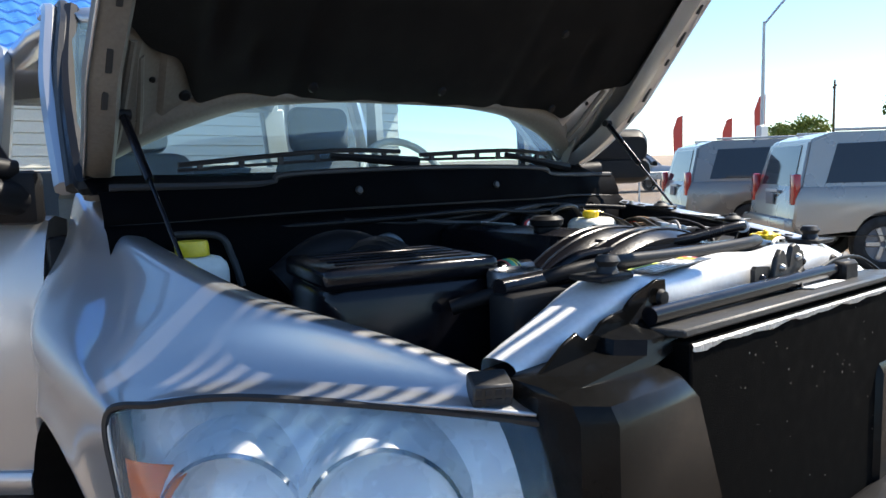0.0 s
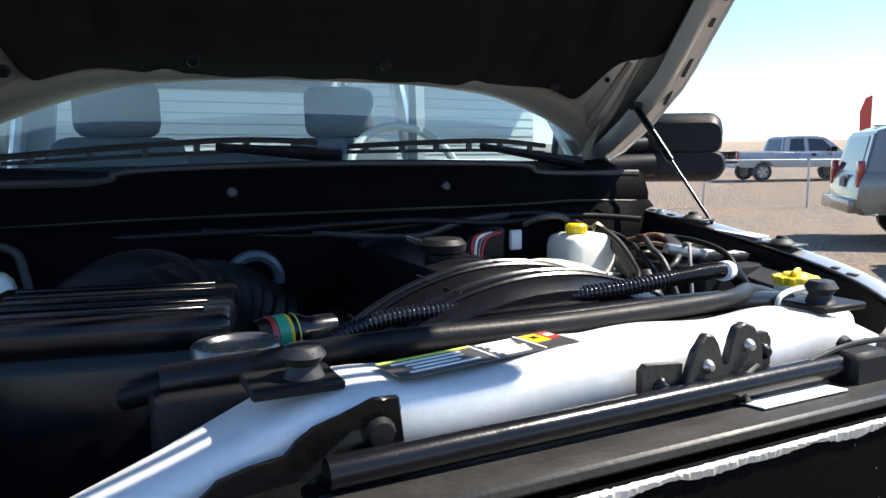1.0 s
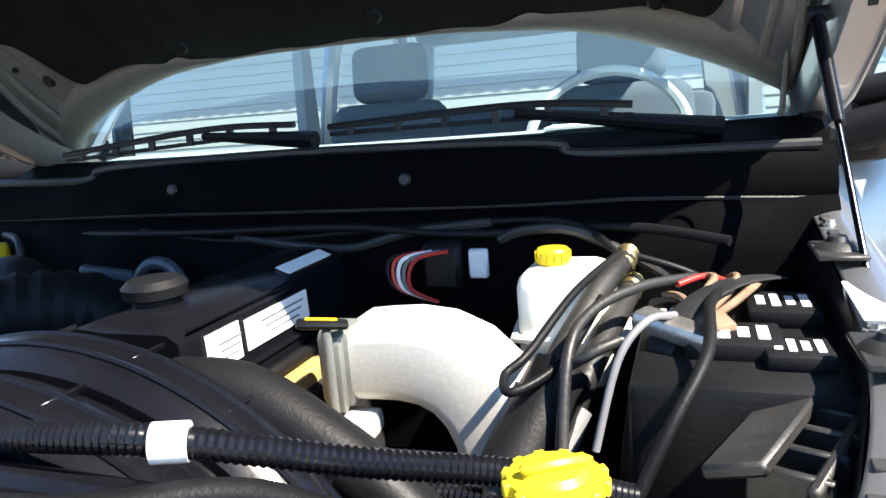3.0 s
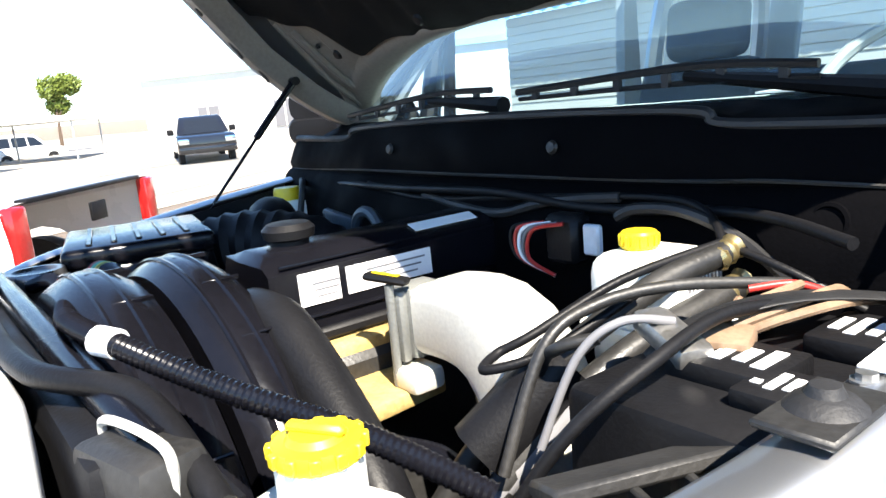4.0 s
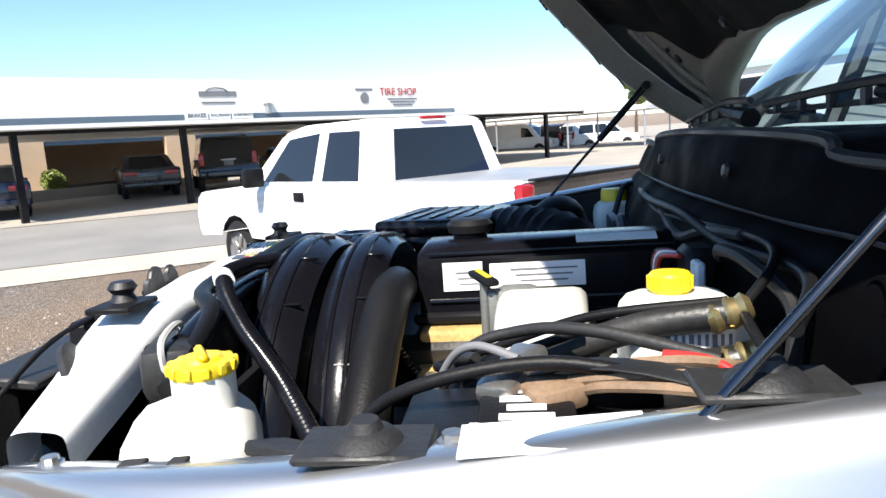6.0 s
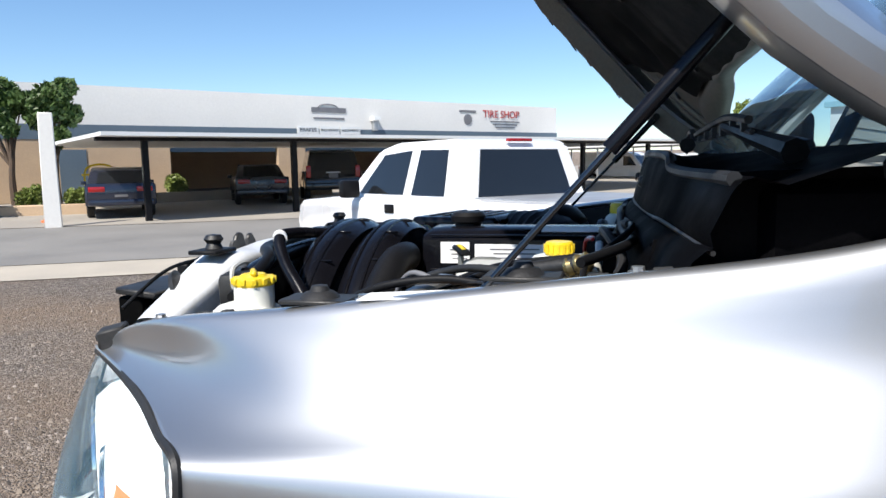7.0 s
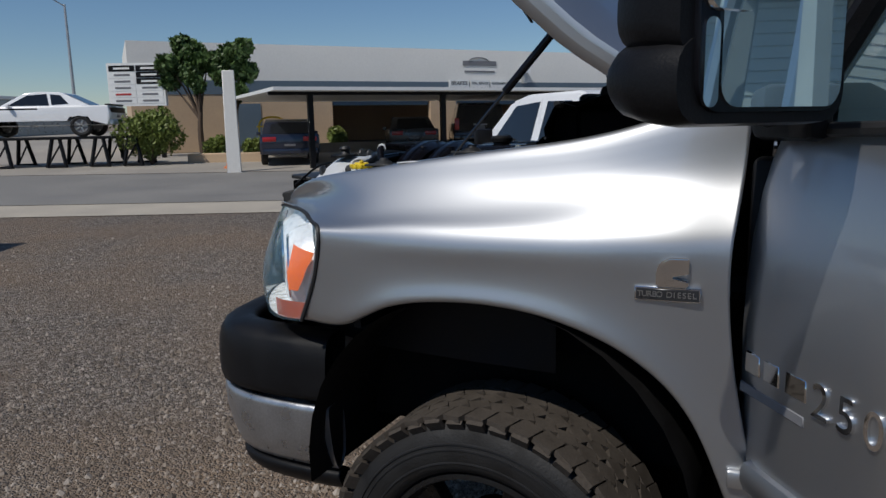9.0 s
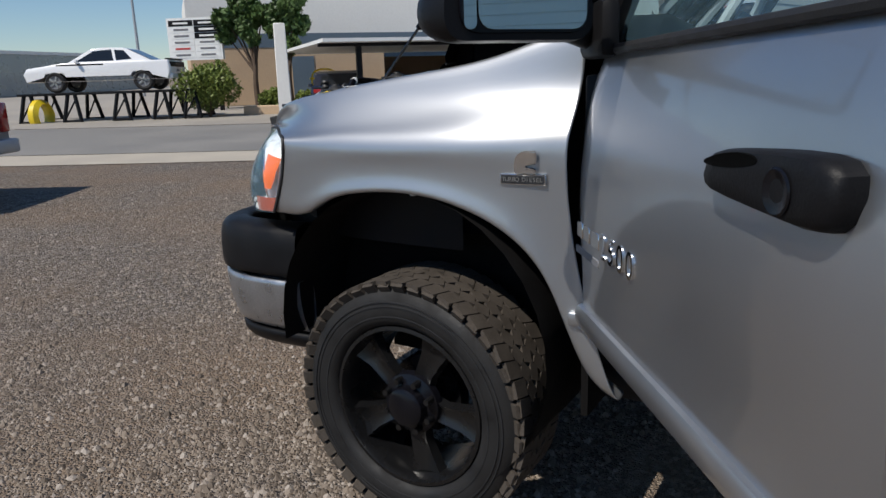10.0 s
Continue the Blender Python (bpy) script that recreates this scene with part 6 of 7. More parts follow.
tube(bm, [(0.13, 0.215, 1.355), (0.21, 0.215, 1.352), (0.29, 0.212, 1.312), (0.37, 0.208, 1.255), (0.43, 0.20, 1.19), (0.46, 0.19, 1.08)], 0.031, 18)
part("radiator_hose", bm, BLACK, truck, "thick black radiator hose")

# passenger side: air box, duct, bottle
ab = part("air_box", box(B(), (-0.462, 0.235, 1.28), (0.31, 0.26, 0.20), rot(0, 0, -12), 0.03, 3, (0.95, 0.93)), BLACK_GLOSS, truck, "black air filter box")
bm = B()
box(bm, (-0.462, 0.237, 1.385), (0.30, 0.25, 0.036), rot(0, 0, -12), 0.012, 3)
part("lid", bm, BLACK_GLOSS, ab, "glossy ribbed lid")
for k in range(5):
    bm = B()
    box(bm, Vector((-0.462, 0.237, 1.4045)) + rot(0, 0, -12) @ Vector((0, -0.08 + 0.04 * k, 0)), (0.24, 0.010, 0.004), rot(0, 0, -12), 0.0015)
    part("lid_rib", bm, BLACK_GLOSS, ab)
# ringed filter housing with a coloured band
FH = Matrix.Translation((-0.280, 0.135, 1.362)) @ rot(0, 90, 12)
bm = B()
lathe(bm, [(0, -0.030), (0.021, -0.030), (0.024, -0.02), (0.024, 0.022), (0.019, 0.032), (0.017, 0.07), (0, 0.07)], FH, 24)
fh = part("filter_minder", bm, BLACK_GLOSS, truck, "small black air gauge with coloured band")
for z0, z1, mm in ((-0.017, -0.010, RED), (-0.009, 0.005, mat("green_print", (0.02, 0.30, 0.16), 0.4)), (0.005, 0.009, YELLOW), (0.015, 0.017, GREEN_PRINT)):
    bm = B()
    lathe(bm, [(0.0243, z0), (0.0247, z0 + 0.001), (0.0247, z1 - 0.001), (0.0243, z1)], FH, 24)
    part("band", bm, mm, fh)
bm = B()
tube(bm, [(-0.42, 0.36, 1.335), (-0.37, 0.42, 1.345), (-0.29, 0.50, 1.33), (-0.22, 0.54, 1.28)], 0.068, 18, True, 0.006, 0.03)
part("intake_hose", bm, BLACK, truck, "ribbed black intake hose")
pb = part("washer_bottle", box(B(), (-0.66, 0.66, 1.32), (0.13, 0.13, 0.14), None, 0.03, 3), BOTTLE, truck, "white washer bottle with yellow cap")
bm = B()
lathe(bm, [(0, 0.03), (0.03, 0.03), (0.033, 0.02), (0.033, 0.0)], Matrix.Translation((-0.66, 0.645, 1.39)), 20)
part("cap", bm, YELLOW, pb, "yellow cap")
bm = B()
cyl(bm, (-0.343, 0.046, 1.28), (-0.343, 0.046, 1.352), 0.036, seg=24)
can = part("filter_canister", bm, BLACK_DUSTY, truck, "black round canister with worn metal lid")
bm = B()
lathe(bm, [(0, 0.026), (0.030, 0.027), (0.034, 0.031), (0.043, 0.031), (0.046, 0.026), (0.046, 0.004), (0.042, 0)], Matrix.Translation((-0.343, 0.046, 1.352)), 32)
part("lid", bm, mat("worn_grey_lid", (0.16, 0.16, 0.165), 0.3, 0.8, 0.3, 30, 160), can, "worn grey metal lid")
bm = B()
box(bm, (-0.255, -0.005, 1.375), (0.022, 0.014, 0.012), None, 0.003)
part("plug", bm, BOTTLE, truck)

# pads and sticker on the driver fender flange
for y in (0.305, 0.545):
    bm = B()
    box(bm, (0.768, y, lerp_table(Z_IN, y) + 0.002), (0.050, 0.085, 0.006), None, 0.002)
    pd = part("fender_pad", bm, BLACK_DUSTY, truck, "black rubber pad on the fender flange")
    bm = B()
    lathe(bm, [(0, 0.014), (0.009, 0.014), (0.012, 0.008), (0.018, 0.006), (0.024, 0.0)], Matrix.Translation((0.768, y, lerp_table(Z_IN, y) + 0.005)), 18)
    part("pad_stud", bm, RUBBER, pd)
bm = B()
box(bm, (0.783, 0.42, lerp_table(Z_IN, 0.41) - 0.0018), (0.045, 0.11, 0.0015), rot(3.5, 0, 0))
part("flange_label", bm, PAPER, truck, "white label on the flange")
for y, sy in ((0.625, 0.022), (0.69, 0.02), (0.12, 0.02), (0.16, 0.014)):
    bm = B()
    box(bm, (lerp_table(X_IN, y) - 0.002, y, lerp_table(Z_IN, y) - 0.0035), (0.012, sy, 0.003), rot(4, 0, 0), 0.001)
    part("flange_slot", bm, DARK_IN, truck)
for y in (0.02, 0.665, 0.36):
    bm = B()
    bolt(bm, (lerp_table(X_IN, y) - 0.002, y, lerp_table(Z_IN, y) - 0.005), 0.007, 0.007)
    part("flange_bolt", bm, STEEL, truck)
bm = B()
lathe(bm, [(0.016, 0.0), (0.03, 0.012), (0.042, 0.016), (0.044, 0.024), (0.02, 0.03), (0, 0.03)], Matrix.Translation((0.405, -0.156, 1.31)) @ rot(-70, 0, 20), 20)
part("horn", bm, BLACK_DUSTY, truck, "small black horn behind the support")
WIRE_TAN = mat("tan_corroded_wire", (0.20, 0.13, 0.08), 0.7, 0, 0.3, 40, 200)
for k, pts in enumerate(([(0.56, 0.56, 1.375), (0.585, 0.50, 1.392), (0.57, 0.44, 1.385), (0.56, 0.40, 1.375)], [(0.60, 0.57, 1.372), (0.61, 0.52, 1.388), (0.60, 0.46, 1.386), (0.575, 0.41, 1.375)], [(0.64, 0.57, 1.37), (0.63, 0.50, 1.384), (0.605, 0.44, 1.38), (0.585, 0.42, 1.37)], [(0.53, 0.50, 1.37), (0.55, 0.46, 1.378), (0.57, 0.40, 1.37), (0.60, 0.36, 1.36)])):
    bm = B()
    tube(bm, pts, 0.0045, 8)
    part("corroded_wire", bm, WIRE_TAN, bat, "tan corroded battery wire")
bm = B()
box(bm, (0.575, 0.395, 1.366), (0.05, 0.045, 0.02), rot(6, 0, 20), 0.006, 2)
part("terminal_block", bm, WIRE_TAN, bat, "tan corroded terminal block")

bat.matrix_basis = Matrix.Translation((0.055, 0.03, 0))

# emblem and plate on the driver fender
EM = Matrix.Translation((0.905, 1.03, 1.168)) @ rot(0, 0, 96)
bm = B()
prism(bm, [(-0.032, 0.0), (0.028, 0.0), (0.028, 0.014), (-0.004, 0.014), (-0.004, 0.024), (0.028, 0.024), (0.028, 0.058), (-0.008, 0.058), (-0.026, 0.047), (-0.032, 0.03)], -0.012, EM)
bmesh.ops.bevel(bm, geom=list(bm.edges), offset=0.003, segments=2, affect="EDGES")
part("fender_emblem", bm, CHROME, truck, "chrome fender emblem")
bm = B()
box(bm, (0.908, 1.02, 1.152), (0.01, 0.118, 0.024), rot(0, 0, 6), 0.002)
rim = B()
box(rim, (0.9065, 1.02, 1.152), (0.01, 0.124, 0.029), rot(0, 0, 6), 0.002)
part("plate_rim", rim, CHROME, truck, "chrome rim of the fender plate")
pl = part("fender_plate", bm, mat("dark_plate", (0.05, 0.052, 0.058), 0.35, 0.5, 0.1), truck, "dark grey metal plate lettered TURBO DIESEL")


def letters(text, m, height, material, parent, name, depth=0.002):
    cu = bpy.data.curves.new(name, "FONT")
    cu.body, cu.size, cu.extrude, cu.align_x, cu.align_y = text, height, depth, "CENTER", "CENTER"
    tmp = bpy.data.objects.new(name, cu)
    me = bpy.data.meshes.new_from_object(tmp)
    bpy.data.objects.remove(tmp)
    ob = new(name, me)
    me.materials.clear()
    me.materials.append(material)
    if parent is not None:
        ob.parent = parent
        ob.matrix_parent_inverse = parent.matrix_basis.inverted()
    ob.matrix_basis = m
    return ob


def spell(text, at, step, height, material, parent, name, depth):
    """Letters side by side, each an object of its own."""
    for k, ch in enumerate(text):
        if ch != " ":
            letters(ch, at @ Matrix.Translation(((k - (len(text) - 1) / 2) * step, 0, 0)), height, material, parent, name, depth)


spell("TURBO DIESEL", Matrix.Translation((0.9135, 1.02, 1.152)) @ rot(0, 0, 6) @ rot(90, 0, 90), 0.0092, 0.016, STEEL, pl, "letter", 0.001)
spell("2500", T_D @ Matrix.Translation((0.037, 0.325, 1.03)) @ rot(90, 0, 90), 0.056, 0.085, CHROME, door_d, "badge_digit", 0.006)
for d0, wd in ((0.035, 0.045), (0.09, 0.045), (0.15, 0.055)):
    bm = B()
    box(bm, T_D @ Vector((0.036, d0 + wd / 2, 1.035)), (0.008, wd, 0.042), T_D.to_3x3().to_4x4(), 0.003)
    part("badge_bar", bm, CHROME, door_d)
bm = B()
box(bm, T_D @ Vector((0.035, 0.11, 0.98)), (0.006, 0.18, 0.02), T_D.to_3x3().to_4x4(), 0.002)
part("badge_bar", bm, GREYBAR, door_d, "small grey badge strip")
# white disc painted in for a bright hole in the wheel well
bm = B()
lathe(bm, [(0, 0.004), (0.008, 0.004), (0.011, 0)], Matrix.Translation((0.86, 0.645, 1.085)) @ rot(180, 0, 0), 12)
part("well_spot", bm, PAPER, truck, "small white spot in the wheel well")


# ---- other vehicles ----
def vehicle(name, m, label, paint, L, W, body, house, panes, wheels, r, lamps=(), wbelt=None, wroof=None, kind="car", extras=None):
    """A car built along x (nose at -x end of the outline), then placed by m. body, house: (x, z) outlines;
    panes: side window outlines; lamps: (corner, size, material)."""
    root = thing(name, m, label, kind)
    H = W / 2
    bm = B()
    outline = list(body)
    # lower edge with wheel arches, from tail to nose
    low = min(z for _, z in body)
    for wx in sorted(wheels, reverse=True):
        ra = r * 1.13
        for k in range(9):
            a = math.pi * k / 8
            z = r + ra * math.sin(a)
            if z >= low - 1e-6:
                outline.append((wx + ra * math.cos(a), z))
    zs = [z for _, z in body]
    zm = 0.5 * (max(zs) + low)

    def ring(y, shrink):
        return [(x + (-shrink if x > 0 else shrink) * 0.6, y, z - (shrink if z > zm else -shrink * 0.3)) for x, z in outline]
    grid_rows = [ring(-H + 0.10, 0.0), ring(-H + 0.03, 0.012), ring(-H, 0.06), ring(H, 0.06), ring(H - 0.03, 0.012), ring(H - 0.10, 0.0)]
    # the belly between the sides is open, each side is skinned
    vs = [[bm.verts.new(p) for p in r_] for r_ in grid_rows]
    for i in range(2):
        for j in range(n):
            bm.faces.new((vs[i][j], vs[i + 1][j], vs[i + 1][(j + 1) % n], vs[i][(j + 1) % n]))
            k = 5 - i
            bm.faces.new((vs[k][j], vs[k - 1][j], vs[k - 1][(j + 1) % n], vs[k][(j + 1) % n]))
    bm.faces.new(vs[2][::-1])
    bm.faces.new(vs[3])
    for j in range(n):
        bm.faces.new((vs[0][j], vs[5][j], vs[5][(j + 1) % n], vs[0][(j + 1) % n]))
    bmesh.ops.transform(bm, matrix=m, verts=bm.verts)
    part("body", bm, paint, root)
    wb, wr = wbelt or H - 0.06, wroof or H - 0.22
    z0, z1 = min(z for _, z in house), max(z for _, z in house)

    def wy(z):
        return wb + (wr - wb) * (z - z0) / (z1 - z0)
    bm = B()
    A = [bm.verts.new(m @ Vector((x, -wy(z), z))) for x, z in house]
    Bv = [bm.verts.new(m @ Vector((x, wy(z), z))) for x, z in house]
    bm.faces.new(A)
    bm.faces.new(Bv[::-1])
    nh = len(A)
    for i in range(nh):
        bm.faces.new((A[i], Bv[i], Bv[(i + 1) % nh], A[(i + 1) % nh]))
    bmesh.ops.bevel(bm, geom=list(bm.edges), offset=0.035, segments=2, affect="EDGES")
    part("cabin", bm, paint, root)
    for pane in panes:
        for s in (1, -1):
            bm = B()
            out = [m @ Vector((x, s * (wy(z) + 0.006), z)) for x, z in pane]
            inn = [m @ Vector((x, s * (wy(z) - 0.01), z)) for x, z in pane]
            a, b = [bm.verts.new(p) for p in out], [bm.verts.new(p) for p in inn]
            bm.faces.new(a)
            for i in range(len(a)):
                bm.faces.new((a[i], b[i], b[(i + 1) % len(a)], a[(i + 1) % len(a)]))
            part("side_window", bm, TINTED, root, smooth=False)
    # front and rear glass lie on the first and last slope of the cabin
    for (xa, za), (xb, zb), nm in ((house[0], house[1], "front_glass"), (house[-1], house[-2], "rear_glass")):
        nx = -1 if nm == "front_glass" else 1
        bm = B()
        q = []
        for f, t in ((0.1, 0.1), (0.1, 0.9), (0.9, 0.9), (0.9, 0.1)):
            x, z = xa + (xb - xa) * f, za + (zb - za) * f
            w = (wy(z) - 0.07) * (2 * t - 1)
            q.append(Vector((x + nx * 0.008, w, z + 0.006)))
        a, b = [bm.verts.new(m @ p) for p in q], [bm.verts.new(m @ (p - Vector((nx * 0.02, 0, 0.0)))) for p in q]
        bm.faces.new(a)
        for i in range(4):
            bm.faces.new((a[i], b[i], b[(i + 1) % 4], a[(i + 1) % 4]))
        part(nm, bm, TINTED, root, smooth=False)
    for wx in wheels:
        for s in (1, -1):
            hm = m @ Matrix.Translation((wx, s * (H - 0.125), r)) @ rot(-90 * s, 0, 0)
            bm = B()
            lathe(bm, [(r * 0.62, 0.10), (r * 0.80, 0.115), (r * 0.97, 0.085), (r, 0.0), (r * 0.97, -0.09), (r * 0.6, -0.1)], hm, 28)
            w = part("wheel", bm, TYRE, root)
            bm = B()
            lathe(bm, [(r * 0.63, 0.10), (r * 0.60, 0.07), (r * 0.15, 0.06), (0, 0.06)], hm, 24)
            part("rim", bm, GREYBAR, w)
            for k in range(5):
                bm = B()
                box(bm, (0, 0, 0), (r * 0.5, r * 0.17, 0.03), hm @ rot(0, 0, 72 * k) @ Matrix.Translation((r * 0.34, 0, 0.08)), 0.008)
                part("spoke", bm, STEEL if paint not in (BLACK_PAINT, NAVY_PAINT) else GREYBAR, w)
    for nm, c, s, mm in lamps:
        bm = B()
        box(bm, (0, 0, 0), s, m @ Matrix.Translation(c), min(s) * 0.25, 2)
        part(nm, bm, mm, root)
    return root


def place(x, y, heading, dz=0.0):
    """heading: degrees that the tail-to-nose line turns from -x."""
    return Matrix.Translation((x, y, ground_z(x, y) + dz)) @ rot(0, 0, heading)


SUV_BODY = [(-2.55, 0.50), (-2.60, 0.75), (-2.50, 1.02), (-1.45, 1.14), (2.45, 1.16), (2.52, 1.0), (2.56, 0.62), (2.45, 0.48)]
SUV_HOUSE = [(-1.50, 1.10), (-0.75, 1.80), (-0.3, 1.88), (2.0, 1.88), (2.30, 1.78), (2.46, 1.10)]
SUV_PANES = [[(-1.15, 1.20), (-0.62, 1.70), (-0.18, 1.74), (-0.18, 1.20)], [(-0.08, 1.20), (-0.08, 1.74), (0.80, 1.74), (0.86, 1.20)], [(0.98, 1.20), (0.94, 1.74), (1.95, 1.72), (2.12, 1.20)]]


def suv(m, label, paint, group=""):
    v = vehicle("sport_utility_vehicle", m, label, paint, 5.1, 1.98, SUV_BODY, SUV_HOUSE, SUV_PANES, (-1.62, 1.40), 0.38, kind="car", lamps=[
        ("tail_light", (2.49, 0.86, 1.12), (0.10, 0.17, 0.42), RED_LENS), ("tail_light", (2.49, -0.86, 1.12), (0.10, 0.17, 0.42), RED_LENS),
        ("rear_bumper", (2.58, 0, 0.62), (0.16, 1.9, 0.22), paint), ("roof_rail", (0.8, 0.70, 1.91), (2.3, 0.04, 0.04), GALV), ("roof_rail", (0.8, -0.70, 1.91), (2.3, 0.04, 0.04), GALV),
        ("rear_plate", (2.545, 0, 0.98), (0.02, 0.32, 0.16), GREYBAR), ("hatch_handle", (2.52, 0, 1.09), (0.03, 0.5, 0.05), GALV),
        ("headlight", (-2.56, 0.75, 0.88), (0.10, 0.34, 0.16), CHROME), ("headlight", (-2.56, -0.75, 0.88), (0.10, 0.34, 0.16), CHROME)])
    return v


suv(place(10.83, 2.63, 134.4), "light pewter full-size sport utility vehicle with dark glass", TAUPE_PAINT)
suv(place(12.6, 5.5, 137.8), "brownish silver sport utility vehicle parked on gravel", GOLD_PAINT)

PICK_BODY = [(-2.85, 0.52), (-2.92, 0.80), (-2.86, 1.06), (-2.75, 1.12), (-1.55, 1.20), (0.95, 1.20), (1.0, 1.22), (2.83, 1.22), (2.86, 1.0), (2.86, 0.62), (2.75, 0.54)]
PICK_HOUSE = [(-1.60, 1.14), (-0.90, 1.76), (-0.5, 1.84), (0.72, 1.84), (0.86, 1.78), (1.0, 1.16)]
PICK_PANES = [[(-1.15, 1.24), (-0.72, 1.70), (-0.12, 1.74), (-0.12, 1.24)], [(0.06, 1.24), (0.06, 1.74), (0.60, 1.73), (0.70, 1.24)]]


def pickup(m, label, paint):
    v = vehicle("parked_pickup", m, label, paint, 5.7, 1.98, PICK_BODY, PICK_HOUSE, PICK_PANES, (-1.86, 1.78), 0.385, kind="pickup truck", wroof=0.72, lamps=[
        ("tail_light", (2.82, 0.90, 1.02), (0.10, 0.16, 0.38), RED_LENS), ("tail_light", (2.82, -0.90, 1.02), (0.10, 0.16, 0.38), RED_LENS),
        # the bed is a flat sheet, its pale colour standing for the sunlit inside
        ("tailgate_cap", (2.80, 0, 1.225), (0.09, 1.55, 0.03), BLACK), ("lit_bed_sheet", (1.92, 0, 1.226), (1.62, 1.62, 0.02), GALV),
        ("tailgate_handle", (2.87, 0, 1.05), (0.03, 0.20, 0.14), BLACK), ("rear_bumper", (2.92, 0, 0.66), (0.14, 1.9, 0.18), GALV),
        ("door_handle", (-0.28, 0.985, 1.08), (0.20, 0.04, 0.10), BLACK), ("door_handle", (-0.28, -0.985, 1.08), (0.20, 0.04, 0.10), BLACK),
        ("door_mirror", (-1.05, 1.10, 1.30), (0.14, 0.24, 0.22), BLACK), ("door_mirror", (-1.05, -1.10, 1.30), (0.14, 0.24, 0.22), BLACK),
        ("brake_light", (0.86, 0, 1.825), (0.05, 0.34, 0.035), RED_LENS), ("front_bumper", (-2.92, 0, 0.66), (0.14, 1.9, 0.2), paint),
        ("headlight", (-2.87, 0.78, 0.95), (0.12, 0.36, 0.2), CHROME), ("headlight", (-2.87, -0.78, 0.95), (0.12, 0.36, 0.2), CHROME)])
    return v


pickup(place(-6.8, -1.1, 49, -0.03), "white extended-cab pickup with dark rear window", WHITE_PAINT)
pickup(place(26, 20.2, 155), "grey crew-cab pickup behind the wire fence", GREY_PAINT)
pickup(place(-26.5, 9.4, 165, -0.2), "black pickup with chrome front", BLACK_PAINT)
pickup(place(-0.31, -10.03, 120), "pickup with red tail lights and black bumper", WHITE_PAINT)

VAN_BODY = [(-2.65, 0.45), (-2.72, 0.70), (-2.62, 1.02), (-1.75, 1.15), (2.60, 1.16), (2.66, 1.0), (2.68, 0.60), (2.55, 0.46)]
VAN_HOUSE = [(-1.85, 1.10), (-1.15, 1.92), (-0.8, 2.06), (2.40, 2.08), (2.52, 1.98), (2.62, 1.10)]
VAN_PANES = [[(-1.45, 1.22), (-1.02, 1.78), (-0.55, 1.82), (-0.55, 1.22)]]


def van(m, label, paint):
    return vehicle("cargo_van", m, label, paint, 5.4, 2.0, VAN_BODY, VAN_HOUSE, VAN_PANES, (-1.85, 1.60), 0.37, kind="van", wroof=0.90, lamps=[
        ("tail_light", (2.62, 0.92, 1.0), (0.08, 0.12, 0.40), RED_LENS), ("tail_light", (2.62, -0.92, 1.0), (0.08, 0.12, 0.40), RED_LENS),
        ("rear_bumper", (2.70, 0, 0.55), (0.14, 1.9, 0.16), BLACK), ("door_seam", (2.585, 0, 1.4), (0.05, 0.02, 1.2), GREYBAR), ("headlight", (-2.66, 0.75, 0.85), (0.10, 0.3, 0.2), CHROME), ("headlight", (-2.66, -0.75, 0.85), (0.10, 0.3, 0.2), CHROME)])


CAR_BODY = [(-2.30, 0.35), (-2.38, 0.60), (-2.25, 0.80), (-1.10, 0.95), (1.45, 0.98), (2.28, 0.98), (2.36, 0.70), (2.25, 0.36)]
COUPE_HOUSE = [(-1.05, 0.90), (-0.25, 1.36), (0.2, 1.42), (0.85, 1.40), (1.75, 0.95)]
COUPE_PANES = [[(-0.70, 0.98), (-0.12, 1.31), (0.45, 1.35), (0.52, 0.99)], [(0.60, 1.0), (0.55, 1.34), (0.85, 1.31), (1.10, 1.03)]]
WAGON_HOUSE = [(-1.15, 0.90), (-0.35, 1.40), (0.2, 1.46), (1.6, 1.42), (1.95, 1.34), (2.22, 0.95)]
WAGON_PANES = [[(-0.80, 0.98), (-0.25, 1.34), (0.22, 1.38), (0.26, 0.98)], [(0.34, 0.98), (0.32, 1.38), (1.05, 1.37), (1.15, 0.98)], [(1.25, 0.99), (1.15, 1.36), (1.68, 1.32), (1.90, 1.02)]]


def car(m, label, paint, house, panes, name="parked_car", stripe=None):
    lamps = [("tail_light", (2.31, 0.62, 0.82), (0.08, 0.42, 0.15), RED_LENS), ("tail_light", (2.31, -0.62, 0.82), (0.08, 0.42, 0.15), RED_LENS),
             ("rear_plate", (2.34, 0, 0.66), (0.02, 0.34, 0.12), GREYBAR), ("rear_bumper", (2.33, 0, 0.45), (0.12, 1.7, 0.16), paint),
             ("headlight", (-2.30, 0.65, 0.68), (0.10, 0.34, 0.12), CHROME), ("headlight", (-2.30, -0.65, 0.68), (0.10, 0.34, 0.12), CHROME),
             ("door_mirror", (-0.62, 0.98, 0.98), (0.10, 0.16, 0.12), paint), ("door_mirror", (-0.62, -0.98, 0.98), (0.10, 0.16, 0.12), paint)]
    if stripe:
        lamps += [("side_stripe", (-0.55, 0.915, 0.88), (1.5, 0.012, 0.05), stripe), ("side_stripe", (-0.55, -0.915, 0.88), (1.5, 0.012, 0.05), stripe), ("rear_spoiler", (2.24, 0, 1.0), (0.16, 1.6, 0.05), stripe), ("tail_panel", (2.325, 0, 0.83), (0.06, 1.66, 0.17), stripe)]
    return vehicle(name, m, label, paint, 4.7, 1.84, CAR_BODY, house, panes, (-1.42, 1.42), 0.34, lamps, kind="car")


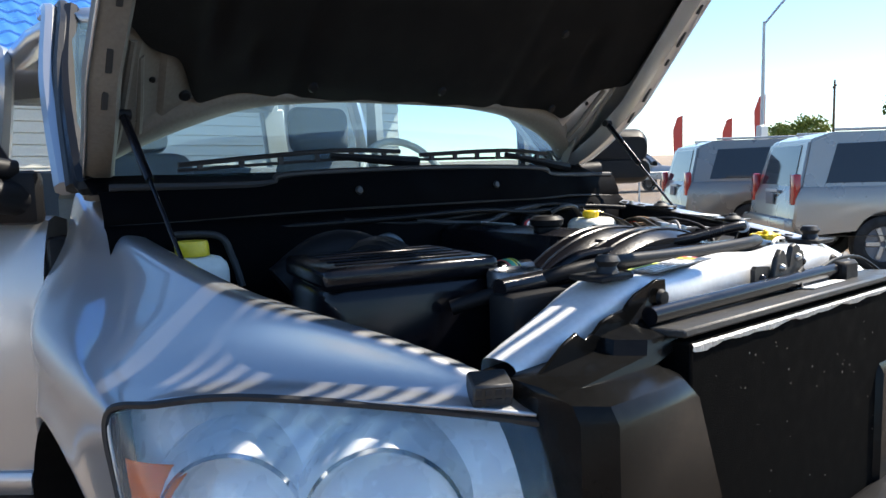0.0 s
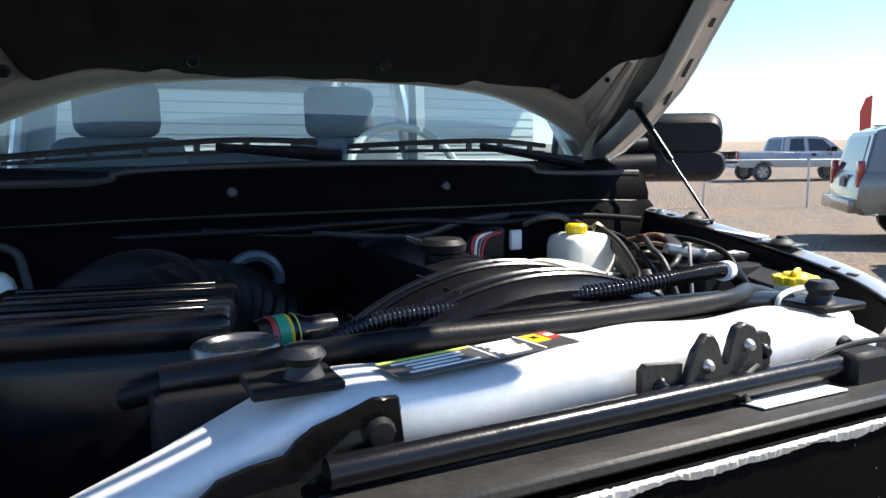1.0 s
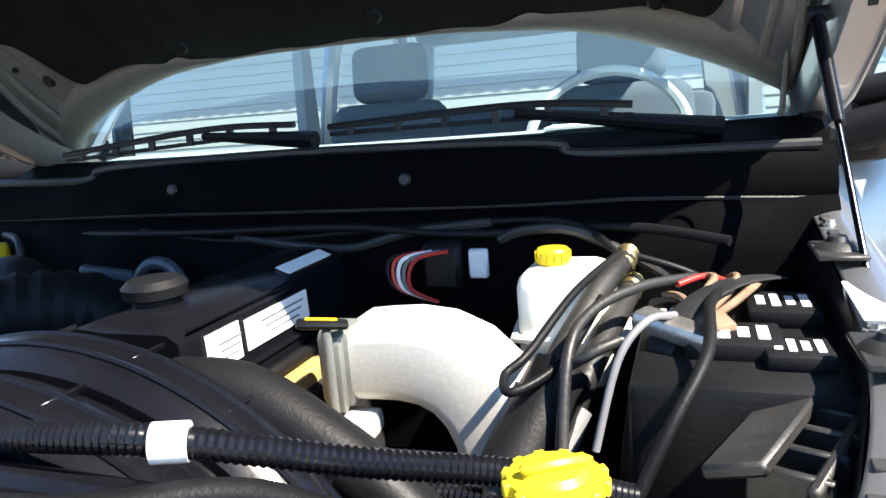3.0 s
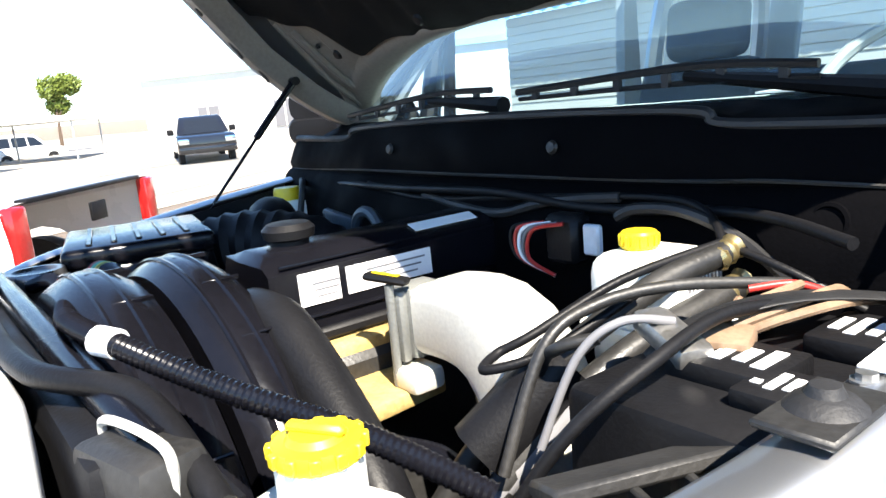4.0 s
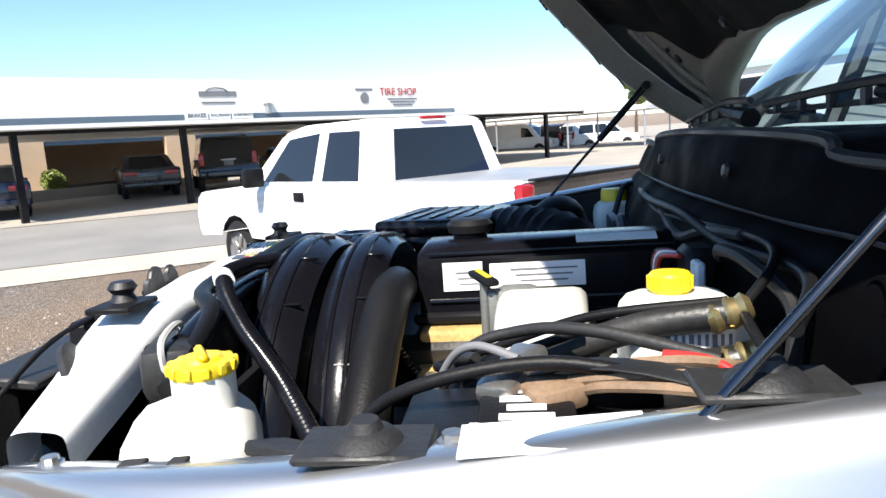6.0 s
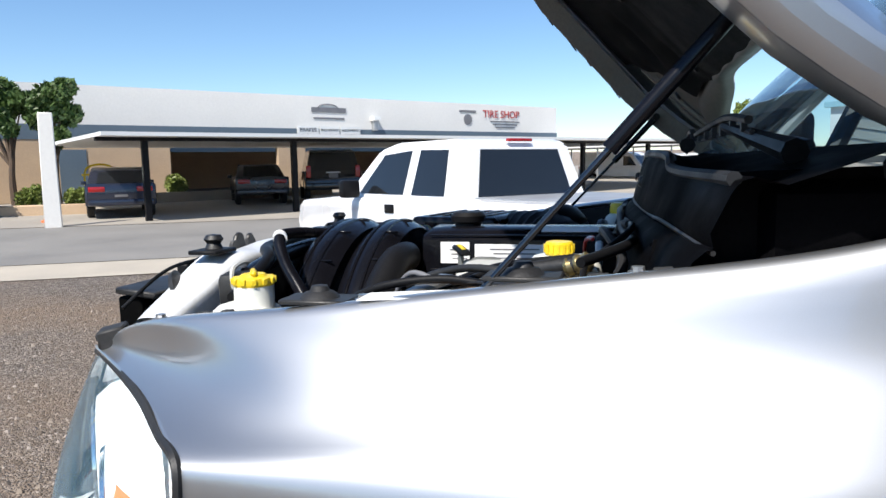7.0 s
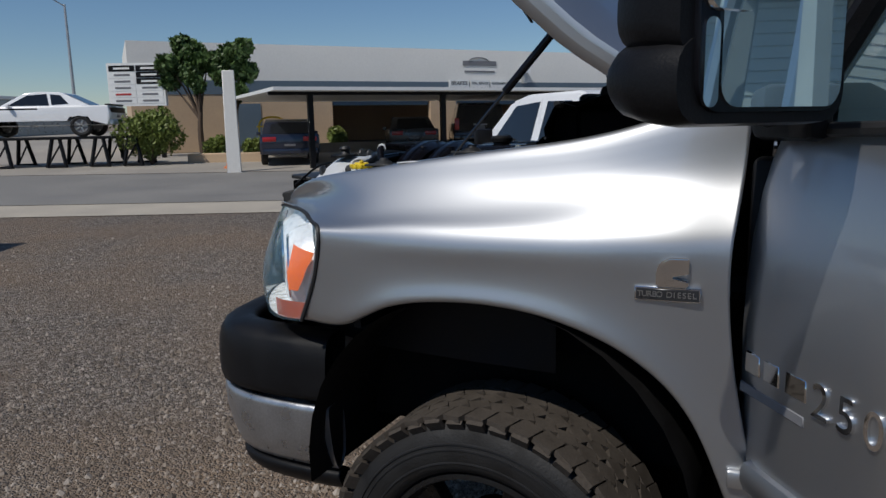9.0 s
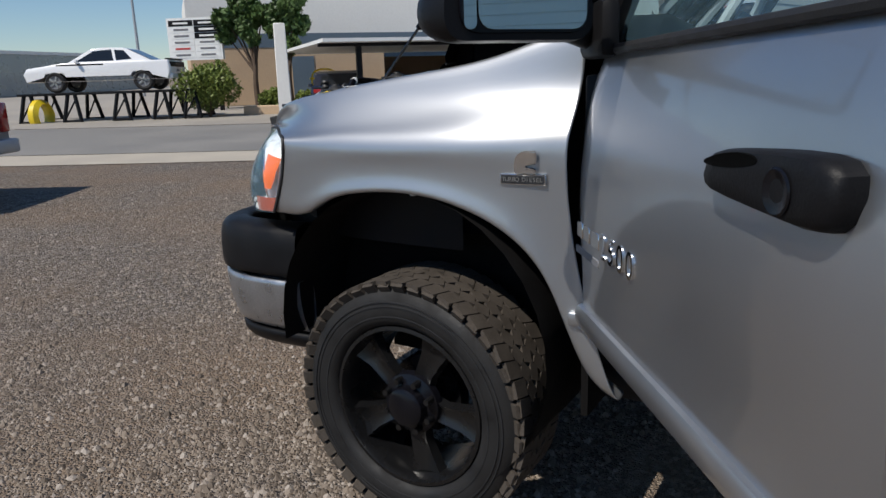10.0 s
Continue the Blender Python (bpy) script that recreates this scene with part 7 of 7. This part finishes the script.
car(place(-17.35, -14.5, 40), "dark blue station wagon in the canopy's shade", NAVY_PAINT, WAGON_HOUSE, WAGON_PANES)
car(place(-22.9, -12.8, 33), "dark grey coupe in the canopy's shade", DARK_PAINT, COUPE_HOUSE, COUPE_PANES)
suv(place(-24.0, -10.4, 28), "black sport utility vehicle in the canopy's shade", BLACK_PAINT)
car(place(-26.8, -8.8, 30), "dark saloon in the canopy's shade", NAVY_PAINT, COUPE_HOUSE, COUPE_PANES)
van(place(-46.0, 0.6, -118, -0.5), "white cargo van beside a carport", WHITE_PAINT)
suv(place(-47.5, 3.6, -30, -0.5), "dark sport utility vehicle under a carport", BLACK_PAINT)
suv(place(-46.2, 5.6, -60, -0.5), "white sport utility vehicle beside the carport", WHITE_PAINT)
car(place(-12.9, -20.9, 126, 0.98), "white coupe with dark stripe on a black steel ramp", WHITE_PAINT, COUPE_HOUSE, COUPE_PANES, "display_car", BLACK)

# display ramp
RM = place(-12.9, -20.9, 126)
ramp = thing("display_ramp", RM, "black steel display ramp with braced legs", "ramp")
for y in (-0.72, 0.72):
    bm = B()
    box(bm, (0, 0, 0), (5.6, 0.36, 0.08), RM @ Matrix.Translation((0.1, y, 0.94)), 0.01)
    part("runway", bm, BLACK, ramp)
for x in (-2.4, -1.0, 0.6, 1.9, 2.9):
    for y in (-0.95, 0.95):
        bm = B()
        for dx in (-0.28, 0.28):
            cyl(bm, RM @ Vector((x + dx * 0.4, y * 0.85, 0.92)), RM @ Vector((x + dx, y, 0.02)), 0.065, seg=6)
        cyl(bm, RM @ Vector((x - 0.26, y, 0.06)), RM @ Vector((x + 0.26, y, 0.06)), 0.04, seg=6)
        cyl(bm, RM @ Vector((x - 0.26, y, 0.08)), RM @ Vector((x + 0.16, y * 0.88, 0.8)), 0.03, seg=6)
        part("leg", bm, BLACK, ramp)
YM = place(-11.2, -21.9, 0)
bm = B()
lathe(bm, [(0.42, 0.08), (0.55, 0.2), (0.55, 0.36), (0.42, 0.48), (0.36, 0.4), (0.36, 0.16), (0.42, 0.08)], YM @ Matrix.Translation((0, 0, 0.25)) @ rot(90, 0, 25), 28)
tagged(part("yellow_reel", bm, YELLOW), "yellow drum standing behind the ramp", "reel")

# ---- workshop building across the road ----
P0, P1 = Vector((-21.9, -21.2)), Vector((-47.0, -1.1))
bd = (P1 - P0).normalized()
ang = math.degrees(math.atan2(bd.y, bd.x))
BM = Matrix.Translation((P0.x, P0.y, 0.42)) @ rot(0, 0, ang)
workshop = thing("workshop_building", BM, "white and tan workshop building with dark open bays", "building")
LB = 28.4
# the street lies on the side of the truck
side = 1 if (BM.inverted() @ Vector((0, 0, 0))).y > 0 else -1


def wall_box(name, x0, x1, z0, z1, y0, y1, material, label="", parent=None):
    bm = B()
    box(bm, (0, 0, 0), (x1 - x0, abs(y1 - y0), z1 - z0), BM @ Matrix.Translation(((x0 + x1) / 2, side * (y0 + y1) / 2, (z0 + z1) / 2)))
    return part(name, bm, material, parent or workshop, label, smooth=False)


BAYS = [(4.6, 9.6), (11.0, 16.0), (18.0, 22.0), (24.0, 27.0)]
wall_box("parapet", -4.0, LB, 3.05, 4.62, -8.0, 0.0, WHITE_WALL, "white stucco parapet wall")
wall_box("band", -4.02, LB + 0.02, 2.45, 3.05, -7.9, 0.02, BLUE_BAND, "slate blue band")
edges = [-4.0] + [e for b in BAYS for e in b] + [LB]
for i in range(0, len(edges), 2):
    wall_box("wall", edges[i], edges[i + 1], 0.0, 2.45, -0.3, 0.0, TAN_WALL, "tan block wall")
wall_box("back_wall", -4.0, LB, 0.0, 2.45, -8.0, -7.7, TAN_WALL)
wall_box("side_wall", -4.0, -3.7, 0.0, 2.45, -7.7, -0.3, TAN_WALL)
wall_box("side_wall", LB - 0.3, LB, 0.0, 2.45, -7.7, -0.3, TAN_WALL)
for a, b in BAYS:
    d = wall_box("roll_door", a + 0.05, b - 0.05, 1.95, 2.44, -0.28, -0.2, BLUE_BAND, "half-raised roll-up door")
    for k in range(5):
        wall_box("slat", a + 0.06, b - 0.06, 1.98 + 0.09 * k, 2.04 + 0.09 * k, -0.2, -0.185, BLUE_BAND, "", d)
wall_box("door", 0.3, 1.3, 0.0, 2.05, 0.002, 0.03, BLUE_BAND, "dark blue service door")
wall_box("vent_pipe", 14.8, 15.0, 3.0, 3.6, 0.0, 0.3, GALV)
wall_box("vent_hood", 14.7, 15.1, 3.5, 3.7, 0.0, 0.45, ROOF_WHITE)
# canopy in front
wall_box("canopy", -0.7, 24.9, 2.03, 2.13, 3.0, 12.6, ROOF_WHITE, "white corrugated carport roof")
wall_box("canopy_fascia", -0.7, 24.9, 1.93, 2.027, 11.75, 11.87, BLACK, "dark steel beam")
# thin black slab painted in for the canopy's shadow on the ground
wall_box("canopy_shade_slab", -0.7, 24.9, -0.42, -0.372, 3.75, 13.0, CANOPY_SHADE, "asphalt under the canopy, coloured black for its shadow")
for k in range(6):
    wall_box("post", 0.45 + 4.3 * k, 0.61 + 4.3 * k, -0.2, 1.96, 11.65, 11.8, BLACK, "dark steel canopy post")


def wall_text(text, x, z, h, material, name):
    m = BM @ Matrix.Translation((x, side * 0.03, z)) @ (rot(90, 0, 180) if side > 0 else rot(90, 0, 0))
    return letters(text, m, h, material, workshop, name, 0.01)


for text, x, w, h in (("BRAKES", 11.15, 1.12, 0.26), ("FULL SERVICE", 12.32, 1.08, 0.155), ("ALIGNMENTS", 13.5, 1.12, 0.17)):
    if side > 0:
        x = 24.6 - x
    pn = wall_box("sign_panel", x - w / 2, x + w / 2, 2.80, 3.16, 0.04, 0.10, ROOF_WHITE, "white sign panel lettered " + text)
    m_ = BM @ Matrix.Translation((x, side * 0.105, 2.98)) @ (rot(90, 0, 180) if side > 0 else rot(90, 0, 0))
    letters(text, m_, h, BLACK, pn, "sign_letters", 0.006)
wall_text("TIRE SHOP", 23.75, 4.05, 0.60, RED, "tire_shop_letters")
for k in range(3):
    wall_box("sign_bar", 22.9 + 0.2 * k, 25.2 - 0.2 * k, 3.62 - 0.17 * k, 3.69 - 0.17 * k, 0.0, 0.03, GREYBAR)
bm = B()
lathe(bm, [(0, 0.03), (0.30, 0.03), (0.30, 0)], BM @ Matrix.Translation((21.2, side * 0.0, 3.72)) @ rot(-90 * side, 0, 0), 24)
part("sign_disc", bm, GREYBAR, workshop, "grey round picture painted on the wall")
wall_box("sign_bar", 20.6, 21.8, 4.12, 4.24, 0.0, 0.03, GREYBAR)
for k in range(2):
    wall_box("sign_bar", 11.4 + 0.1 * k, 13.3 - 0.1 * k, 3.85 - 0.32 * k, 3.95 + (0.14 if k == 0 else -0.02) - 0.32 * k, 0.0, 0.03, GREYBAR)
bm = B()
tube(bm, [BM @ Vector((12.3 + 0.55 * math.cos(a), side * 0.03, 4.05 + 0.2 * math.sin(a))) for a in [math.pi * k / 10 for k in range(11)]], 0.03, 6)
part("sign_arc", bm, GREYBAR, workshop)

# white end panel beside the drive
bm = B()
box(bm, (-13.15, -13.1, ground_z(-13.1, -13.1) + 1.42), (0.40, 0.12, 2.85), rot(0, 0, 128), 0.02, 1, (0.8, 1))
tagged(part("white_post", bm, WHITE_WALL), "tall white panel at the edge of the drive", "post")
bm = B()
cx, cy = -14.3, -14.3
gz = ground_z(cx, cy)
lathe(bm, [(0.0, 0.72), (0.03, 0.72), (0.14, 0.05), (0.2, 0.05), (0.2, 0.0)], Matrix.Translation((cx, cy, gz + 0.03)), 16)
cone = tagged(part("traffic_cone", bm, ORANGE), "faded orange traffic cone with a white band", "traffic cone")
bm = B()
lathe(bm, [(0.072, 0.45), (0.108, 0.26)], Matrix.Translation((cx, cy, gz + 0.03)), 16)
part("white_band", bm, PAPER, cone, "white reflective band")
# low kerb in front of the wall, plain yellow frame of unknown use
wall_box("kerb", 1.6, 10.4, -0.1, 0.32, 3.4, 3.7, CONCRETE, "low concrete kerb in front of the wall")
FR = BM @ Matrix.Translation((0.9, side * 4.3, 0))
bm = B()
tube(bm, [FR @ Vector(p) for p in ((-0.45, 0, 0), (-0.45, 0, 1.25), (0.45, 0, 1.25), (0.45, 0, 0))], 0.04, 6)
tube(bm, [FR @ Vector(p) for p in ((-0.6, 0, 1.05), (0.6, 0, 1.05))], 0.035, 6)
tagged(part("yellow_frame", bm, YELLOW), "yellow steel frame beside the parked cars", "hoist")

# business sign board
SB = Matrix.Translation((-17.3, -21.5, ground_z(-17.3, -21.5))) @ rot(0, 0, math.degrees(math.atan2(1.8, -0.9)))
board = thing("sign_board", SB, "white and black business directory sign on posts", "sign")
sd = 1 if (SB.inverted() @ Vector((0, 0, 0))).y > 0 else -1


def sb_box(name, x, z, sx, sz, y, th, mm):
    bm = B()
    box(bm, (0, 0, 0), (sx, th, sz), SB @ Matrix.Translation((x, sd * y, z)))
    return part(name, bm, mm, board, smooth=False)


sb_box("frame", 0, 2.80, 2.16, 1.60, 0, 0.2, ROOF_WHITE)
for col in (-0.51, 0.51):
    for k in range(6):
        z = 3.40 - 0.24 * k
        dark = k == 0 or (col * sd < 0 and k < 3)
        sb_box("panel", col, z, 0.98, 0.22, 0.104, 0.02, BLACK if dark else ROOF_WHITE)
        sb_box("print_bar", col, z, 0.6, 0.07, 0.118, 0.012, ROOF_WHITE if dark else (RED if k == 4 and col * sd > 0 else GREYBAR))
for x in (-0.8, 0.8):
    sb_box("post", x, 1.0, 0.14, 2.0, 0, 0.14, BLACK)


# ---- plants ----
def foliage(bm, c, rad, count, size, rng, squash=0.8):
    for _ in range(count):
        v = Vector((rng.gauss(0, 1), rng.gauss(0, 1), rng.gauss(0, 1))).normalized()
        d = rad * (0.45 + 0.55 * rng.random() ** 0.5) * (0.8 + 0.35 * noise.noise(v * 2.3 + Vector(c)))
        p = Vector(c) + Vector((v.x * d, v.y * d, v.z * d * squash))
        t = Vector((rng.uniform(-1, 1), rng.uniform(-1, 1), rng.uniform(-0.6, 1))).normalized()
        u = t.orthogonal().normalized()
        w = t.cross(u)
        s = size * rng.uniform(0.6, 1.4)
        q = [bm.verts.new(p + u * s), bm.verts.new(p + w * s * 0.5), bm.verts.new(p - u * s), bm.verts.new(p - w * s * 0.5)]
        bm.faces.new(q)


def tree(x, y, h, crowns, label, leaf=LEAF, lean=0.0, seed=1):
    rng = random.Random(seed)
    gz = ground_z(x, y)
    t = thing("tree", (x, y, gz), label, "tree")
    bm = B()
    tube(bm, [(x, y, gz), (x + 0.06, y, gz + h * 0.25), (x + lean * 0.5, y + 0.05, gz + h * 0.5), (x + lean, y, gz + h * 0.75)], lambda k: 0.13 - 0.08 * k, 8)
    for cx, cy, cz, r in crowns:
        tube(bm, [(x + 0.03, y, gz + h * 0.35), (x + cx * 0.5, y + cy * 0.5, gz + cz * 0.75), (x + cx, y + cy, gz + cz)], lambda k: 0.06 - 0.045 * k, 6)
    part("trunk", bm, BARK, t)
    bm = B()
    for cx, cy, cz, r in crowns:
        foliage(bm, (x + cx, y + cy, gz + cz), r, int(1500 * r), 0.11, rng)
    part("crown", bm, leaf, t, smooth=False)


tree(-18.2, -19.3, 4.2, [(-0.2, -0.4, 3.9, 0.75), (0.5, -0.9, 3.5, 0.62), (0.1, -0.2, 3.2, 0.6), (0.3, -1.1, 2.9, 0.45), (-0.3, 0.3, 3.6, 0.6), (0.0, -0.7, 4.3, 0.5), (-0.4, -1.3, 3.3, 0.5), (0.2, 0.2, 2.7, 0.35)], "leafy street tree with dark crown", seed=2)
tree(-18.6, -17.9, 4.2, [(0.0, 0.1, 3.8, 0.7), (-0.3, 0.3, 3.2, 0.6), (0.2, -0.3, 3.0, 0.5), (0.1, 0.3, 2.5, 0.4), (0.1, -0.5, 3.6, 0.55), (-0.1, 0.5, 4.1, 0.45), (0.0, 0.0, 2.2, 0.28)], "leafy street tree with forked trunk", seed=3)
tree(-49.6, 8.6, 5.0, [(0, 0, 4.0, 1.1), (0.3, 0.9, 4.2, 1.0), (-0.4, 0.3, 3.0, 0.9)], "bright green tree behind the carport", LEAF_LIGHT, seed=5)
tree(46, 15, 5.5, [(0, 0, 4.0, 1.8), (1.2, -1.5, 3.5, 1.5)], "distant grey-green desert tree", seed=6)
tree(44, 20, 4.0, [(0, 0, 2.8, 1.4), (-1, 1.2, 2.6, 1.2)], "distant low light-green tree", LEAF_LIGHT, seed=8)


def bush(x, y, r, h, label, leaf, seed):
    rng = random.Random(seed)
    gz = ground_z(x, y)
    t = thing("bush", (x, y, gz), label, "bush")
    bm = B()
    for k in range(6):
        a = 2 * math.pi * k / 6
        tube(bm, [(x, y, gz), (x + 0.4 * r * math.cos(a), y + 0.4 * r * math.sin(a), gz + h * 0.6)], lambda q: 0.03 - 0.02 * q, 5)
    part("stems", bm, BARK, t)
    bm = B()
    for k in range(9):
        a = rng.uniform(0, 6.3)
        d = r * 0.5 * rng.random()
        foliage(bm, (x + d * math.cos(a), y + d * math.sin(a), gz + h * rng.uniform(0.35, 0.72)), r * 0.55, int(700 * r), 0.06, rng, 0.9)
    part("leaves", bm, leaf, t, smooth=False)


bush(-14.6, -18.0, 1.3, 2.0, "rounded bright green bush at the roadside", LEAF_LIGHT, 11)
bush(-17.0, -17.2, 0.7, 0.9, "low yellow-green bush in the planter", LEAF_LIGHT, 12)
bush(-17.6, -16.2, 0.6, 0.9, "low yellow-green bush in the planter", LEAF_LIGHT, 13)
bush(-23.8, -16.9, 0.75, 1.1, "small yellow-green bush by the wall", LEAF_LIGHT, 14)
bush(-29.8, -13.6, 0.6, 0.9, "small yellow-green bush by the wall", LEAF_LIGHT, 15)
bm = B()
box(bm, (-16.4, -16.4, ground_z(-16.4, -16.4) + 0.16), (2.6, 0.3, 0.36), rot(0, 0, 122), 0.03)
tagged(part("planter_wall", bm, TAN_WALL), "low tan block planter wall", "planter")

# ---- poles ----
def pole(x, y, h, r, label, arm=None, box_at=None, name="street_lamp"):
    gz = ground_z(x, y)
    t = thing(name, (x, y, gz), label, "street lamp" if arm else "pole")
    bm = B()
    cyl(bm, (x, y, gz), (x, y, gz + h), r, r * 0.55, 10)
    part("shaft", bm, GALV if arm else BARK, t)
    if arm:
        bm = B()
        tube(bm, [(x, y, gz + h - 0.1), (x + arm[0] * 0.6, y + arm[1] * 0.6, gz + h + arm[2] * 0.8), (x + arm[0], y + arm[1], gz + h + arm[2])], 0.04, 8)
        part("arm", bm, GALV, t)
        bm = B()
        box(bm, (x + arm[0], y + arm[1], gz + h + arm[2]), (0.5, 0.2, 0.12), None, 0.03)
        part("lamp_head", bm, GALV, t)
    if box_at:
        bm = B()
        box(bm, (x, y, gz + box_at), (0.5, 0.2, 0.8), None, 0.03)
        part("street_sign", bm, GALV, t)
    if not arm:
        bm = B()
        box(bm, (x, y, gz + h * 0.93), (1.6, 0.1, 0.1), rot(0, 0, 30))
        part("crossarm", bm, BARK, t)


pole(23.6, 12.25, 6.2, 0.09, "tall grey street lamp with a long arm", (1.6, -1.0, 1.4), 2.2)
pole(-28.6, -40.4, 8.5, 0.12, "tall grey street lamp beside the road", (1.8, -0.6, 0.6))
pole(52, 22, 6.5, 0.12, "tall wooden utility pole with crossarm", None, None, "utility_pole")
pole(-18, -62, 8.5, 0.14, "tall wooden utility pole with crossarm", None, None, "utility_pole")
pole(-27, -72, 9, 0.14, "tall wooden utility pole with crossarm", None, None, "utility_pole")
pole(-12, -48, 6.0, 0.12, "tall wooden utility pole with crossarm", None, None, "utility_pole")
for x, y, h in ((30.5, 20.0, 3.6), (32.5, 18.5, 3.4), (30.0, 15.5, 4.2)):
    gz = ground_z(x, y)
    t = thing("feather_flag", (x, y, gz), "narrow red advertising flag on a pole", "flag", "roadside flags")
    bm = B()
    cyl(bm, (x, y, gz), (x, y, gz + h), 0.03, 0.015, 6)
    part("pole", bm, BLACK, t)
    bm = B()
    prism(bm, [(0, h - 2.2), (0.4, h - 2.1), (0.45, h - 0.7), (0.25, h - 0.1), (0, h)], 0.02, Matrix.Translation((x, y, gz)) @ rot(0, 0, 120))
    part("cloth", bm, FLAG_RED, t)

# ---- other buildings ----
CREAM = mat("cream_siding", (0.62, 0.60, 0.50), 0.8, 0, 0.06, 1.5, 30)

def shed(name, x, y, heading, L, Wd, h, wall, roof_mat, label, roof_h=0.0, tiles=False):
    m = Matrix.Translation((x, y, ground_z(x, y) - 0.1)) @ rot(0, 0, heading)
    t = thing(name, m, label, "building")
    bm = B()
    box(bm, (0, 0, 0), (L, Wd, h), m @ Matrix.Translation((0, 0, h / 2)))
    part("wall", bm, wall, t, smooth=False)
    bm = B()
    if tiles:
        rows = []
        nL = int(L / 0.07)
        for k in range(nL + 1):
            xx = -L / 2 - 0.3 + (L + 0.6) * k / nL
            rows.append([m @ Vector((xx, yy, zz + 0.028 * math.sin(xx * 2 * math.pi / 0.30) + st)) for yy, zz, st in
                         [(-Wd / 2 - 0.35 + (Wd / 2 + 0.35) * (j // 2 + (j % 2)) / 8, h - 0.05 + roof_h * (j // 2 + (j % 2)) / 8, 0.04 if j % 2 == 0 else 0.0) for j in range(16)]])
        grid(bm, rows)
    else:
        box(bm, (0, 0, 0), (L + 0.4, Wd + 0.4, 0.25), m @ Matrix.Translation((0, 0, h + 0.1)))
    part("roof", bm, roof_mat, t, smooth=tiles)
    return t, m


t, m = shed("white_building", -30.5, 18.0, 38, 18, 6, 3.6, WHITE_WALL, mat("pale_teal_trim", (0.35, 0.55, 0.60), 0.6), "white building with a pale blue roof edge")
for x in (-5.5, -1.5, 2.5):
    bm = B()
    box(bm, (0, 0, 0), (1.1, 0.1, 1.2), m @ Matrix.Translation((x, -3.03, 1.5)))
    w = part("window", bm, GREYBAR, t)
    bm = B()
    box(bm, (0, 0, 0), (0.06, 0.04, 1.2), m @ Matrix.Translation((x, -3.09, 1.5)))
    part("mullion", bm, WHITE_WALL, w)
t, m = shed("tiled_building", -1.5, 13.4, 4, 17, 5.5, 3.1, CREAM, BLUE_TILE, "cream sided building with a blue tiled roof", 1.9, True)
for k in range(18):
    bm = B()
    box(bm, (0, 0, 0), (17.02, 0.02, 0.15), m @ Matrix.Translation((0, -2.765, 0.2 + 0.165 * k)) @ rot(-4, 0, 0))
    part("siding_board", bm, CREAM, t)
shed("distant_building", -30, -60, 20, 30, 8, 3.2, GREY_PAINT, ROOF_WHITE, "long low building far down the road")
shed("distant_building", -2, -75, -10, 26, 8, 3.0, TAN_WALL, ROOF_WHITE, "low shops far down the road")
shed("distant_building", 60, 12, 70, 14, 8, 3.0, TAN_WALL, FLAG_RED, "distant building with a red roof")
# carports
CP = Matrix.Translation((-42.0, 2.0, 0.2)) @ rot(0, 0, 62)
cp = thing("carport", CP, "long flat-roofed open carport", "carport")
bm = B()
box(bm, (0, 0, 0), (14, 5, 0.22), CP @ Matrix.Translation((0, 0, 2.35)))
part("roof", bm, ROOF_WHITE, cp)
for x in (-6.5, -2, 2.5, 6.8):
    for y in (-2.2, 2.2):
        bm = B()
        cyl(bm, CP @ Vector((x, y, -0.2)), CP @ Vector((x, y, 2.3)), 0.05, seg=8)
        part("post", bm, GALV, cp)
# wire fence
FM = Matrix.Translation((15.5, 11.5, ground_z(15.5, 11.5))) @ rot(0, 0, -35)
fence = thing("wire_fence", FM, "galvanised chain-link fence with posts", "fence")
for k in range(5):
    bm = B()
    cyl(bm, FM @ Vector((-5 + 2.5 * k, 0, 0)), FM @ Vector((-5 + 2.5 * k, 0, 1.25)), 0.028, seg=8)
    part("post", bm, GALV, fence)
bm = B()
cyl(bm, FM @ Vector((-5, 0, 1.2)), FM @ Vector((5, 0, 1.2)), 0.018, seg=6)
part("rail", bm, GALV, fence)
bm = B()
for k in range(110):
    for s in (1, -1):
        x = -5 + 10 * k / 110
        x1 = x + s * 1.15
        if -5 <= x1 <= 5:
            cyl(bm, FM @ Vector((x, 0, 0.04)), FM @ Vector((x1, 0, 1.19)), 0.0016, seg=3, caps=False)
part("mesh", bm, GALV, fence)
